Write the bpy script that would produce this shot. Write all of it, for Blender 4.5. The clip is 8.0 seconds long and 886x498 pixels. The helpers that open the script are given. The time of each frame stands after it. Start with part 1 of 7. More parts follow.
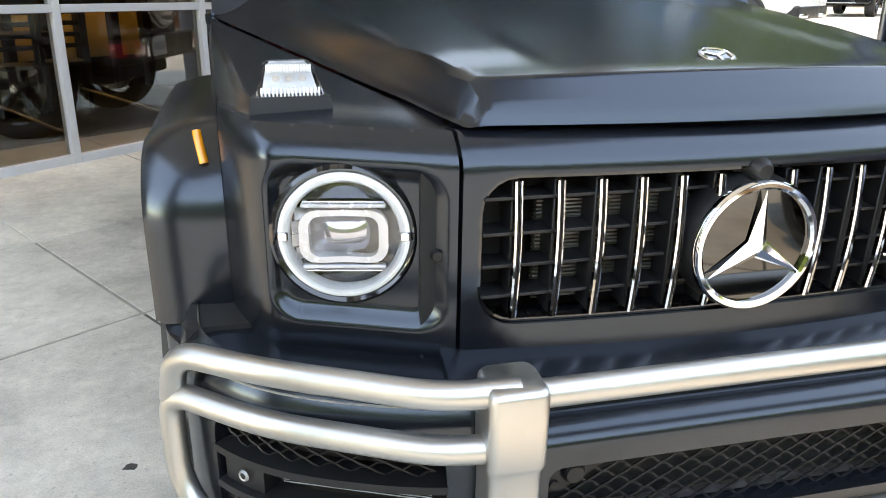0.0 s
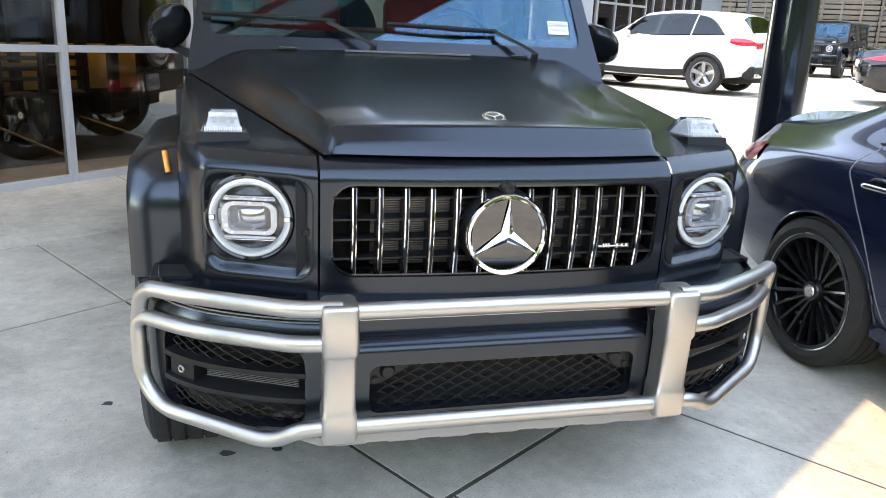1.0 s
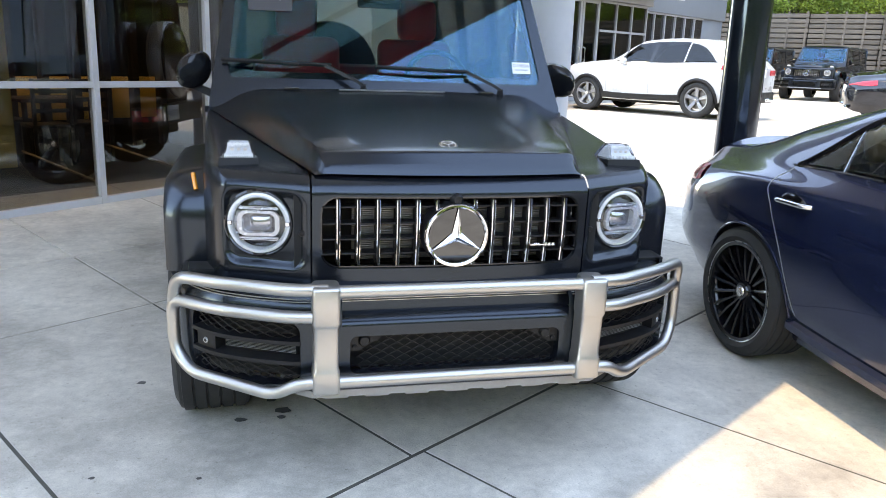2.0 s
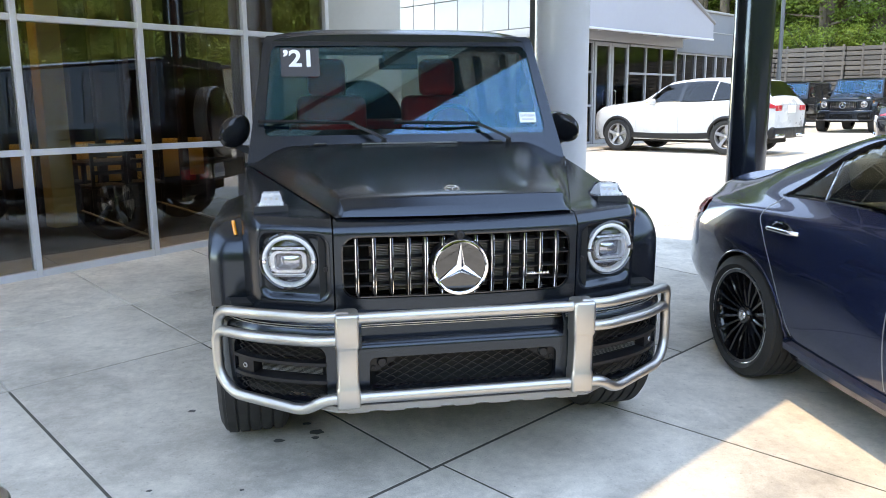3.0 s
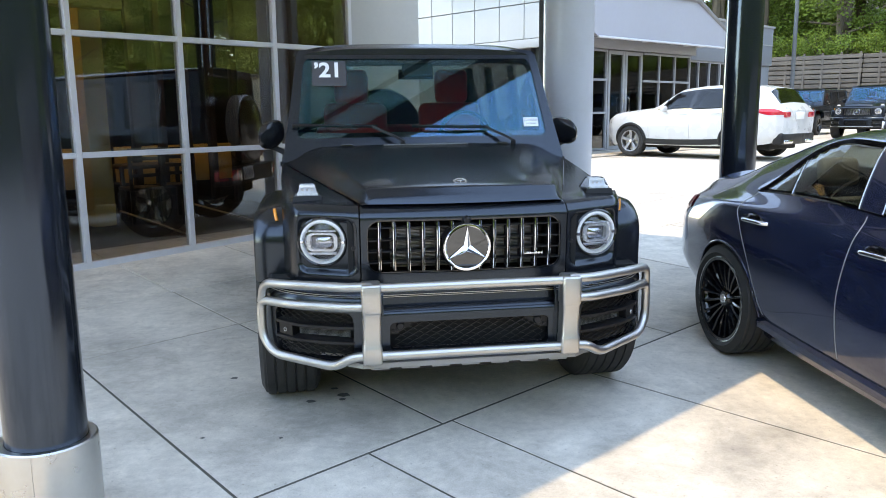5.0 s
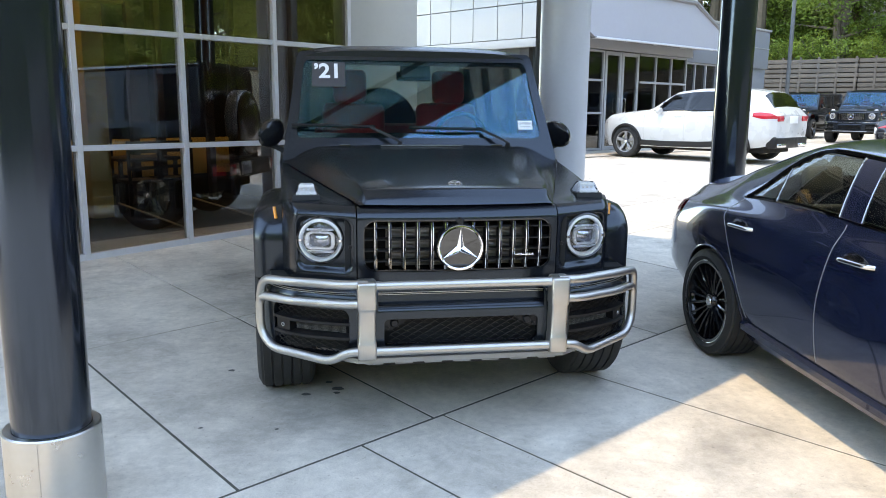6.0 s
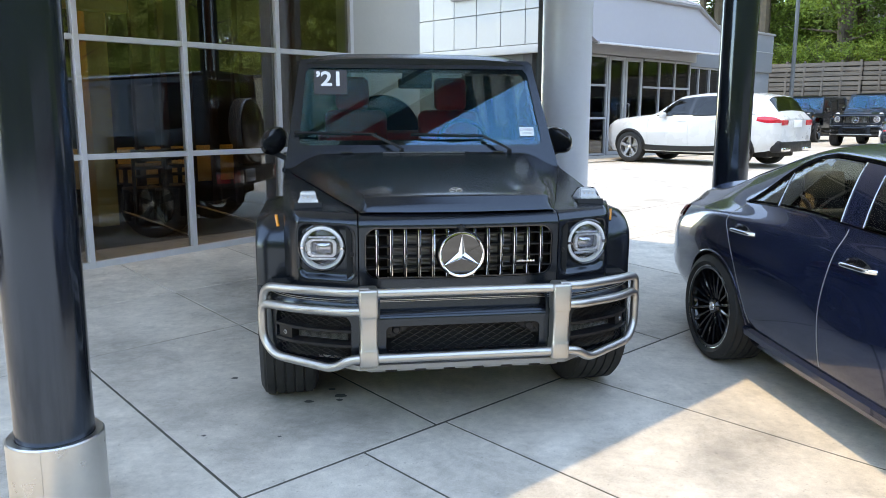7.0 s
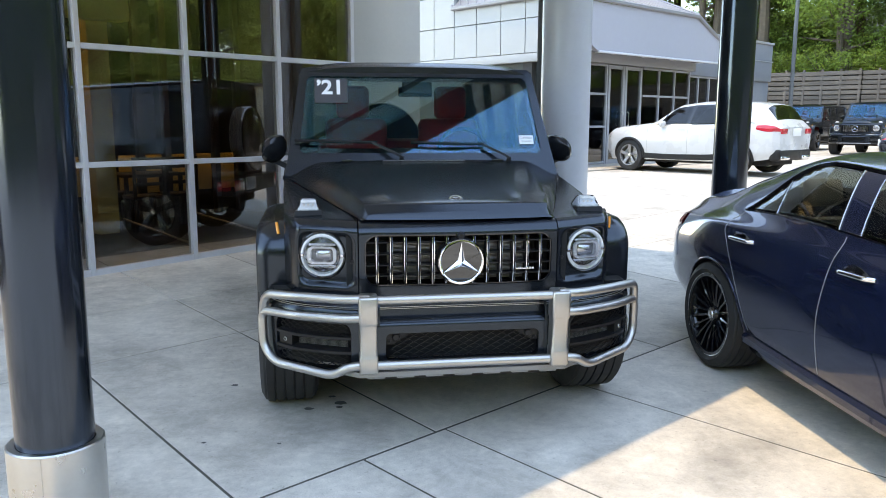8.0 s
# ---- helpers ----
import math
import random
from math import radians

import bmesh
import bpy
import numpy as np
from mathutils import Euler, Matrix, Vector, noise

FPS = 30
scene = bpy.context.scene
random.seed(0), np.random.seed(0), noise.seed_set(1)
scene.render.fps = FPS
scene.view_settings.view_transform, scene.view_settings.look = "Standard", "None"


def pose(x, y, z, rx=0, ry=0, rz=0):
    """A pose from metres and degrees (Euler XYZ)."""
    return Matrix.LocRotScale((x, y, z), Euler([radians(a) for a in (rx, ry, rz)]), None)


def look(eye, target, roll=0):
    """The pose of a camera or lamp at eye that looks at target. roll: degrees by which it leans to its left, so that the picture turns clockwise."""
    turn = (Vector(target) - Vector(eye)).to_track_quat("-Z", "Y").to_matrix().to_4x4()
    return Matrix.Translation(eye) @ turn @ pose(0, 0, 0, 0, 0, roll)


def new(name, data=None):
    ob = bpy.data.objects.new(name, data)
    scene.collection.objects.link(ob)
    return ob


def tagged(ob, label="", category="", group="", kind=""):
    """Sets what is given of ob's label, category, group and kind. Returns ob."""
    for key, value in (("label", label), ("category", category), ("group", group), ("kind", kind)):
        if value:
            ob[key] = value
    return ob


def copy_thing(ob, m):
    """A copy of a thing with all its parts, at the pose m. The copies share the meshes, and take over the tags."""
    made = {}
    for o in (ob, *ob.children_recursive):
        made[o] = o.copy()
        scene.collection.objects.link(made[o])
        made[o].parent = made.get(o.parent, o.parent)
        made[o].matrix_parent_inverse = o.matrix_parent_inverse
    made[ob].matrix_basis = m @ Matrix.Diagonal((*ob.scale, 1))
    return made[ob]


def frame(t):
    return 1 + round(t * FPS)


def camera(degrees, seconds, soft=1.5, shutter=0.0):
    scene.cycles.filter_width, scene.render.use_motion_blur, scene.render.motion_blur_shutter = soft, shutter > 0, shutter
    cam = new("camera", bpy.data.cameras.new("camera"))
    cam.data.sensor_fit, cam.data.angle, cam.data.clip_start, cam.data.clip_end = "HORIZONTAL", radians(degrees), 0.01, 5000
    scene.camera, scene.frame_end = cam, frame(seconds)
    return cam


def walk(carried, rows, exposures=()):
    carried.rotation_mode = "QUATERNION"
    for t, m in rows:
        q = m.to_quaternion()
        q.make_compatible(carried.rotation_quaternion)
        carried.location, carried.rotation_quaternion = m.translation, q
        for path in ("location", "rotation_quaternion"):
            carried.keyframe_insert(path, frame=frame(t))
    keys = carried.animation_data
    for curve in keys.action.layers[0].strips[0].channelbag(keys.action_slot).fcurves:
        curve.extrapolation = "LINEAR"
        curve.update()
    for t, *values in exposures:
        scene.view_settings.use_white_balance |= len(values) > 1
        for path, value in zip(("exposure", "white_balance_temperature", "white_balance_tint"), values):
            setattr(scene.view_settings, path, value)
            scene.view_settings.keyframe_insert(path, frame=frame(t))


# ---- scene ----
cam = camera(59.5, 8.0, 0.9)
PATH = [
    (0.0, (-0.7840, -1.0443, 1.3583), (-0.3404, 0.7986, 0.7204), 0.13),
    (0.5, (-0.7203, -1.4780, 1.4107), (-0.2685, 0.3876, 0.8491), 1.74),
    (1.0, (-0.6570, -1.8782, 1.4693), (-0.1801, -0.0122, 0.9303), 2.49),
    (1.5, (-0.6904, -2.2019, 1.4800), (-0.2015, -0.3308, 0.9702), 2.61),
    (1.7, (-0.6786, -2.3253, 1.5246), (-0.2033, -0.4490, 1.0209), 2.47),
    (2.8, (-0.5756, -2.8562, 1.5729), (-0.2081, -0.9276, 1.1918), -0.03),
    (3.0, (-0.5807, -2.9045, 1.5824), (-0.2414, -0.9676, 1.2174), -0.55),
    (3.5, (-0.7093, -3.0351, 1.5720), (-0.4072, -1.0866, 1.2375), -1.29),
    (4.0, (-0.7643, -3.1747, 1.5649), (-0.4796, -1.2239, 1.2279), -1.53),
    (4.5, (-0.7051, -3.3186, 1.5797), (-0.4063, -1.3718, 1.2323), -0.80),
    (4.7, (-0.6344, -3.3852, 1.5630), (-0.3419, -1.4368, 1.2193), -0.87),
    (6.0, (-0.6501, -3.5826, 1.6106), (-0.3442, -1.6384, 1.2549), 0.44),
    (6.5, (-0.6447, -3.5889, 1.6105), (-0.3474, -1.6417, 1.2644), 0.31),
    (7.0, (-0.6327, -3.5921, 1.6176), (-0.3398, -1.6433, 1.2764), 0.05),
    (7.5, (-0.6262, -3.5922, 1.6158), (-0.3337, -1.6420, 1.2824), -0.00),
    (8.0, (-0.6328, -3.6087, 1.6162), (-0.3397, -1.6564, 1.2960), 0.09),
]
# stops, kelvin and tint along the walk: the clip's camera opens less as more of the sunny lot comes into view
walk(cam, [(t, look(eye, target, roll)) for t, eye, target, roll in PATH],
     [(0.0, 4.38, 33000, 15), (1.0, 4.13, 22500, 15), (3.0, 3.92, 17000, 13), (6.0, 3.62, 15800, 11), (8.0, 3.58, 15800, 11)])

# ---- daylight ----
SUN_ELEVATION, SUN_AZIMUTH = 78.0, 222.0   # azimuth of the sun, degrees from +x towards +y
world = bpy.data.worlds.new("sky")
scene.world = world
world.use_nodes = True
_nt = world.node_tree
_sky = _nt.nodes.new("ShaderNodeTexSky")
_sky.sky_type = "NISHITA"
_sky.sun_disc = False
_sky.sun_elevation = radians(SUN_ELEVATION)
_sky.sun_rotation = radians(90 - SUN_AZIMUTH)
_sky.air_density, _sky.dust_density, _sky.ozone_density = 0.7, 0.0, 10.0
_nt.links.new(_sky.outputs[0], _nt.nodes["Background"].inputs[0])
_nt.nodes["Background"].inputs[1].default_value = 0.15
_lamp = bpy.data.lights.new("sun", "SUN")
_lamp.energy, _lamp.angle, _lamp.color = 0.245, radians(0.53), (0.94, 0.97, 1.0)
sun = new("sun", _lamp)
_az, _el = radians(SUN_AZIMUTH), radians(SUN_ELEVATION)
sun.matrix_basis = look((30 * math.cos(_az) * math.cos(_el), 30 * math.sin(_az) * math.cos(_el), 30 * math.sin(_el)), (0, 0, 0))

# ---- the sloping yard ----
RISE = 0.0468                                    # the concrete rises away from the camera
SLOPE = Matrix.Rotation(math.atan(RISE), 4, "X")
GRID = 33.0                                      # heading of the slab joints, the canopy and the columns
FACADE = 37.5                                    # heading of the showroom's glass wall


LEVEL = 10.5                                     # beyond this the lot is level


def ground_z(y):
    return RISE * max(-14.0, min(LEVEL, y))


def lot(x, y, yaw=0.0, z=0.0):
    """A pose standing on the yard, sloping or level."""
    return Matrix.Translation((x, y, ground_z(y))) @ (SLOPE if y < 9 else Matrix.Identity(4)) @ pose(0, 0, z, 0, 0, yaw)


# ---- building helpers ----
def part(name, bm, material, parent=None, label="", m=None, smooth=38, kind="", solid=0.0):
    """Links a bmesh as one mesh object under a thing or a part."""
    me = bpy.data.meshes.new(name)
    bm.normal_update()
    bm.to_mesh(me)
    bm.free()
    for q in (material if isinstance(material, (list, tuple)) else [material]):
        me.materials.append(q)
    if smooth:
        me.shade_smooth()
        me.set_sharp_from_angle(angle=radians(smooth))
    ob = new(name, me)
    if parent is not None:
        ob.parent = parent
    if m is not None:
        ob.matrix_basis = m
    if label or kind:
        tagged(ob, label, kind=kind)
    if solid:
        mod = ob.modifiers.new("thickness", "SOLIDIFY")
        mod.thickness, mod.offset = solid, -1
    return ob


def thing(name, m, label, category, group="", kind=""):
    """An Empty that carries the parts of one thing."""
    ob = new(name)
    ob.empty_display_size = 0.1
    ob.matrix_basis = m
    return tagged(ob, label, category, group, kind)


def B():
    return bmesh.new()


def faces_of(bm, verts, quads):
    vs = [bm.verts.new(v) for v in verts]
    made = []
    for q in quads:
        try:
            made.append(bm.faces.new([vs[k] for k in q]))
        except ValueError:
            pass
    return vs, made


def box(bm, c, s, bev=0.0, m=None, seg=2):
    """A box of centre c and size s, with rounded edges."""
    t = bmesh.new()
    bmesh.ops.create_cube(t, size=1.0)
    bmesh.ops.scale(t, vec=s, verts=t.verts)
    if bev:
        bmesh.ops.bevel(t, geom=t.edges[:], offset=bev, segments=seg, profile=0.5, affect="EDGES")
    bmesh.ops.translate(t, vec=c, verts=t.verts)
    if m is not None:
        bmesh.ops.transform(t, matrix=m, verts=t.verts)
    add(bm, t)
    return bm


def add(bm, t):
    """Joins bmesh t into bm."""
    me = bpy.data.meshes.new("tmp")
    t.to_mesh(me)
    t.free()
    bm.from_mesh(me)
    bpy.data.meshes.remove(me)


def rod(bm, a, b, r, seg=16, r2=None, caps=True):
    """A round bar from a to b."""
    a, b = Vector(a), Vector(b)
    t = bmesh.new()
    bmesh.ops.create_cone(t, cap_ends=caps, segments=seg, radius1=r, radius2=r if r2 is None else r2, depth=(b - a).length)
    q = (b - a).to_track_quat("Z", "Y").to_matrix().to_4x4()
    bmesh.ops.transform(t, matrix=Matrix.Translation((a + b) / 2) @ q, verts=t.verts)
    add(bm, t)
    return bm


def rings(bm, loops, close=True, cap=(False, False)):
    """Skins a list of loops of equal length. close: each loop is closed."""
    n = len(loops[0])
    vs = [[bm.verts.new(p) for p in loop] for loop in loops]
    for a, b in zip(vs, vs[1:]):
        for k in range(n if close else n - 1):
            q = (a[k], a[(k + 1) % n], b[(k + 1) % n], b[k])
            if len(set(q)) == 4:
                bm.faces.new(q)
    if cap[0]:
        bm.faces.new(vs[0][::-1])
    if cap[1]:
        bm.faces.new(vs[-1])
    return vs


def fillet(pts, r, n=6):
    """Rounds the corners of an open path with radius r (one number or one a corner)."""
    out = [Vector(pts[0])]
    for k in range(1, len(pts) - 1):
        a, p, b = Vector(pts[k - 1]), Vector(pts[k]), Vector(pts[k + 1])
        rr = r[k - 1] if isinstance(r, (list, tuple)) else r
        da, db = (a - p), (b - p)
        d = min(rr, da.length * 0.48, db.length * 0.48)
        s, e = p + da.normalized() * d, p + db.normalized() * d
        for i in range(n + 1):
            t = i / n
            out.append(s * (1 - t) ** 2 + p * 2 * t * (1 - t) + e * t * t)
    out.append(Vector(pts[-1]))
    return out


def sweep(bm, path, section, up=(0, 0, 1), cap=True, close=False):
    """Sweeps a flat section of (side, up) points along a path."""
    path = [Vector(p) for p in path]
    loops, n = [], len(path)
    for i, p in enumerate(path):
        a = path[(i - 1) % n] if (i or close) else p
        b = path[(i + 1) % n] if (i < n - 1 or close) else p
        d = (b - a).normalized()
        side = d.cross(Vector(up)).normalized()
        top = side.cross(d).normalized()
        loops.append([p + side * s + top * t for s, t in section])
    if close:
        loops.append(loops[0])
    rings(bm, loops, True, (cap and not close, cap and not close))
    return bm


def circle(r, n=14, ph=0.0):
    return [(r * math.cos(2 * math.pi * k / n + ph), r * math.sin(2 * math.pi * k / n + ph)) for k in range(n)]


def tube(bm, pts, r, bend=0.05, n=16, up=(0, 0, 1), steps=7):
    return sweep(bm, fillet(pts, bend, steps), circle(r, n), up)


def rrect(w, h, r, n=6, cx=0.0, cz=0.0):
    """A rounded rectangle of half sizes w, h as (x, z) points."""
    out = []
    for sx, sz, a0 in ((1, 1, 0), (-1, 1, 90), (-1, -1, 180), (1, -1, 270)):
        for k in range(n + 1):
            a = radians(a0 + 90 * k / n)
            out.append((cx + sx * (w - r) + r * math.cos(a), cz + sz * (h - r) + r * math.sin(a)))
    return out


def lathe(bm, prof, n=32, m=None, closed=False):
    """Turns a profile of (radius, along) about the x axis."""
    loops = []
    for k in range(n):
        a = 2 * math.pi * k / n
        loops.append([(t, r * math.cos(a), r * math.sin(a)) for r, t in prof])
    t = bmesh.new()
    rings(t, loops + [loops[0]], closed)
    bmesh.ops.remove_doubles(t, verts=t.verts, dist=1e-5)
    if m is not None:
        bmesh.ops.transform(t, matrix=m, verts=t.verts)
    add(bm, t)
    return bm


def grid_mesh(bm, f, nu, nv, keep=None):
    """A sheet of nu by nv cells whose points are f(u, v), 0 to 1."""
    vs = [[bm.verts.new(f(i / nu, j / nv)) for j in range(nv + 1)] for i in range(nu + 1)]
    for i in range(nu):
        for j in range(nv):
            if keep is None or keep((i + 0.5) / nu, (j + 0.5) / nv):
                bm.faces.new((vs[i][j], vs[i + 1][j], vs[i + 1][j + 1], vs[i][j + 1]))
    return vs


def prism(bm, pts, m, d):
    """Extrudes a flat outline of (x, z) points by d along y."""
    a = [m @ Vector((x, 0, z)) for x, z in pts]
    b = [m @ Vector((x, d, z)) for x, z in pts]
    rings(bm, [a, b], True, (True, True))
    return bm


def lerp(a, b, t):
    return a + (b - a) * t


def smoothstep(a, b, x):
    t = min(1.0, max(0.0, (x - a) / (b - a)))
    return t * t * (3 - 2 * t)


def spline(xs, ys, x):
    """A smooth curve through the points (xs, ys)."""
    k = min(max(int(np.searchsorted(xs, x)) - 1, 0), len(xs) - 2)
    h = xs[k + 1] - xs[k]
    t = min(1.0, max(0.0, (x - xs[k]) / h))
    def slope(i):
        if i <= 0 or i >= len(xs) - 1:
            j = min(max(i, 0), len(xs) - 2) if i <= 0 else len(xs) - 2
            return (ys[j + 1] - ys[j]) / (xs[j + 1] - xs[j])
        d0, d1 = (ys[i] - ys[i - 1]) / (xs[i] - xs[i - 1]), (ys[i + 1] - ys[i]) / (xs[i + 1] - xs[i])
        return 0.0 if d0 * d1 <= 0 else 2 * d0 * d1 / (d0 + d1)
    m0, m1 = slope(k) * h, slope(k + 1) * h
    return (2 * t**3 - 3 * t**2 + 1) * ys[k] + (t**3 - 2 * t**2 + t) * m0 + (-2 * t**3 + 3 * t**2) * ys[k + 1] + (t**3 - t**2) * m1


# ---- materials ----
def mat(name, base, rough=0.5, metal=0.0, var=0.12, scale=6.0, bump=0.0, bscale=80.0, coat=0.0, trans=0.0, ior=1.5, spec=0.5, rvar=0.08,
        rand=0.0, alpha=1.0, emit=0.0, island=False):
    """A procedural surface: base colour with variation at two scales, varying gloss and fine relief."""
    q = bpy.data.materials.new(name)
    q.use_nodes = True
    nt, p = q.node_tree, q.node_tree.nodes["Principled BSDF"]
    N, L = nt.nodes.new, nt.links.new
    p.inputs["Roughness"].default_value, p.inputs["Metallic"].default_value = rough, metal
    p.inputs["IOR"].default_value, p.inputs["Transmission Weight"].default_value = ior, trans
    p.inputs["Coat Weight"].default_value, p.inputs["Coat Roughness"].default_value = coat, 0.03
    p.inputs["Specular IOR Level"].default_value = spec
    p.inputs["Base Color"].default_value = (*base, 1)
    if emit:
        p.inputs["Emission Color"].default_value, p.inputs["Emission Strength"].default_value = (*base, 1), emit
    if var or rand:
        co = N("ShaderNodeTexCoord")
        big, fine = N("ShaderNodeTexNoise"), N("ShaderNodeTexNoise")
        big.inputs["Scale"].default_value, fine.inputs["Scale"].default_value = scale, scale * 9
        big.inputs["Detail"].default_value, fine.inputs["Detail"].default_value = 5, 3
        for n in (big, fine):
            L(co.outputs["Object"], n.inputs["Vector"])
        mix = N("ShaderNodeMath")
        mix.operation = "MULTIPLY_ADD"
        L(fine.outputs["Fac"], mix.inputs[0])
        mix.inputs[1].default_value = 0.4
        L(big.outputs["Fac"], mix.inputs[2])
        last = mix.outputs[0]
        if rand:
            info = N("ShaderNodeNewGeometry" if island else "ShaderNodeObjectInfo")
            m2 = N("ShaderNodeMath")
            m2.operation = "MULTIPLY_ADD"
            L(info.outputs["Random Per Island" if island else "Random"], m2.inputs[0])
            m2.inputs[1].default_value = rand
            L(last, m2.inputs[2])
            last = m2.outputs[0]
        mr = N("ShaderNodeMapRange")
        mr.inputs["From Min"].default_value, mr.inputs["From Max"].default_value = 0.4, 1.0 + rand
        mr.inputs["To Min"].default_value, mr.inputs["To Max"].default_value = 1 - var - rand * 0.3, 1 + var + rand * 0.3
        L(last, mr.inputs["Value"])
        sc = N("ShaderNodeVectorMath")
        sc.operation = "SCALE"
        sc.inputs[0].default_value = base
        L(mr.outputs[0], sc.inputs["Scale"])
        L(sc.outputs[0], p.inputs["Base Color"])
        if rvar:
            r2 = N("ShaderNodeMapRange")
            r2.inputs["To Min"].default_value, r2.inputs["To Max"].default_value = max(0.02, rough - rvar), min(1, rough + rvar)
            r2.inputs["From Min"].default_value, r2.inputs["From Max"].default_value = 0.35, 0.65
            L(big.outputs["Fac"], r2.inputs["Value"])
            L(r2.outputs[0], p.inputs["Roughness"])
        if bump:
            bn, bp = N("ShaderNodeTexNoise"), N("ShaderNodeBump")
            bn.inputs["Scale"].default_value, bn.inputs["Detail"].default_value = bscale, 4
            L(co.outputs["Object"], bn.inputs["Vector"])
            bp.inputs["Strength"].default_value, bp.inputs["Distance"].default_value = bump, 0.002
            L(bn.outputs["Fac"], bp.inputs["Height"])
            L(bp.outputs[0], p.inputs["Normal"])
    return q


def concrete_mat():
    """Broom-finished concrete with faint clouds, dark stains and pitting."""
    q = mat("concrete", (0.565, 0.505, 0.435), 0.8, var=0.20, scale=3.0, bump=0.55, bscale=140, rvar=0.1, rand=0.22)
    nt, p = q.node_tree, q.node_tree.nodes["Principled BSDF"]
    N, L = nt.nodes.new, nt.links.new
    src = p.inputs["Base Color"].links[0].from_socket
    geo = N("ShaderNodeNewGeometry")
    stain, pit = N("ShaderNodeTexNoise"), N("ShaderNodeTexNoise")
    stain.inputs["Scale"].default_value, stain.inputs["Detail"].default_value = 1.1, 7
    stain.inputs["Roughness"].default_value = 0.7
    pit.inputs["Scale"].default_value, pit.inputs["Detail"].default_value = 55, 2
    for n in (stain, pit):
        L(geo.outputs["Position"], n.inputs["Vector"])
    r1, r2 = N("ShaderNodeMapRange"), N("ShaderNodeMapRange")
    for r, n, lo, hi, a in ((r1, stain, 0.47, 0.70, 0.60), (r2, pit, 0.66, 0.76, 0.70)):
        r.inputs["From Min"].default_value, r.inputs["From Max"].default_value = lo, hi
        r.inputs["To Min"].default_value, r.inputs["To Max"].default_value = 1.0, a
        L(n.outputs["Fac"], r.inputs["Value"])
    mul = N("ShaderNodeMath")
    mul.operation = "MULTIPLY"
    L(r1.outputs[0], mul.inputs[0])
    L(r2.outputs[0], mul.inputs[1])
    for scale, lo, hi in ((170.0, 0.86, 1.12), (14.0, 0.90, 1.09)):
        grit, r3, m3 = N("ShaderNodeTexNoise"), N("ShaderNodeMapRange"), N("ShaderNodeMath")
        grit.inputs["Scale"].default_value, grit.inputs["Detail"].default_value, grit.inputs["Roughness"].default_value = scale, 6, 0.75
        L(geo.outputs["Position"], grit.inputs["Vector"])
        r3.inputs["From Min"].default_value, r3.inputs["From Max"].default_value = 0.35, 0.65
        r3.inputs["To Min"].default_value, r3.inputs["To Max"].default_value = lo, hi
        L(grit.outputs["Fac"], r3.inputs["Value"])
        m3.operation = "MULTIPLY"
        L(mul.outputs[0], m3.inputs[0])
        L(r3.outputs[0], m3.inputs[1])
        mul = m3
    sc = N("ShaderNodeVectorMath")
    sc.operation = "SCALE"
    L(src, sc.inputs[0])
    L(mul.outputs[0], sc.inputs["Scale"])
    L(sc.outputs[0], p.inputs["Base Color"])
    return q


M_CONCRETE = concrete_mat()
M_JOINTSAND = mat("sandy_joint_filler", (0.30, 0.275, 0.23), 0.9, var=0.3, scale=12)
M_JOINT = mat("joint_filler", (0.085, 0.078, 0.066), 0.9, var=0.3, scale=20)
M_MATTE = mat("matte_black_paint", (0.0055, 0.0068, 0.0092), 0.225, var=0.08, scale=3, rvar=0.008, spec=0.70)
M_MATTE.node_tree.nodes["Principled BSDF"].inputs["Specular Tint"].default_value = (0.70, 0.86, 1.0, 1)   # sheen tinted blue, standing in for reflected sky
M_TRIM = mat("black_plastic", (0.010, 0.010, 0.011), 0.45, var=0.15, scale=12, bump=0.1, bscale=300, spec=0.32)
M_GLOSS = mat("gloss_black", (0.006, 0.006, 0.007), 0.08, var=0.1, scale=4, rvar=0.03, coat=0.6)
M_MIRRORCAP = mat("satin_black_cap", (0.008, 0.009, 0.011), 0.13, var=0.08, scale=4)
# near-black that carries the shade of gaps, recesses and undersides in its colour
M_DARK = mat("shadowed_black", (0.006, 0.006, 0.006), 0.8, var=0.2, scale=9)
M_SATIN = mat("satin_steel", (0.50, 0.48, 0.455), 0.40, 1.0, var=0.05, scale=5, bump=0.0, rvar=0.03)
M_CHROME = mat("chrome", (0.82, 0.82, 0.82), 0.06, 1.0, var=0.03, scale=8, rvar=0.03)
M_MIRRORBLACK = mat("mirror_black_plate", (0.11, 0.11, 0.11), 0.03, 1.0, var=0.03, rvar=0.01)
M_PROJECTOR = mat("projector_lens", (0.42, 0.43, 0.46), 0.05, 0.9, var=0.1, scale=30, rvar=0.03)
M_RADIATOR = mat("radiator_fin", (0.34, 0.34, 0.33), 0.45, 0.6, var=0.15, scale=30)
M_RUBBER = mat("tyre_rubber", (0.018, 0.018, 0.018), 0.72, var=0.25, scale=14, bump=0.15, bscale=200)
M_RIMBLACK = mat("gloss_black_alloy", (0.012, 0.012, 0.013), 0.16, 0.3, var=0.1, scale=6, coat=0.5)
M_ALLOY = mat("machined_alloy", (0.62, 0.62, 0.62), 0.25, 1.0, var=0.06, scale=8)
M_GREYALLOY = mat("grey_painted_alloy", (0.30, 0.30, 0.31), 0.35, 0.6, var=0.06, scale=8)
M_SCREEN = mat("windscreen_glass", (0.70, 0.74, 0.72), 0.0, var=0.0, trans=1.0, ior=1.75)
M_SCREEN.node_tree.nodes["Principled BSDF"].inputs["Specular Tint"].default_value = (0.05, 0.56, 0.92, 1)   # blue of a clear sky put into the colour of its reflections
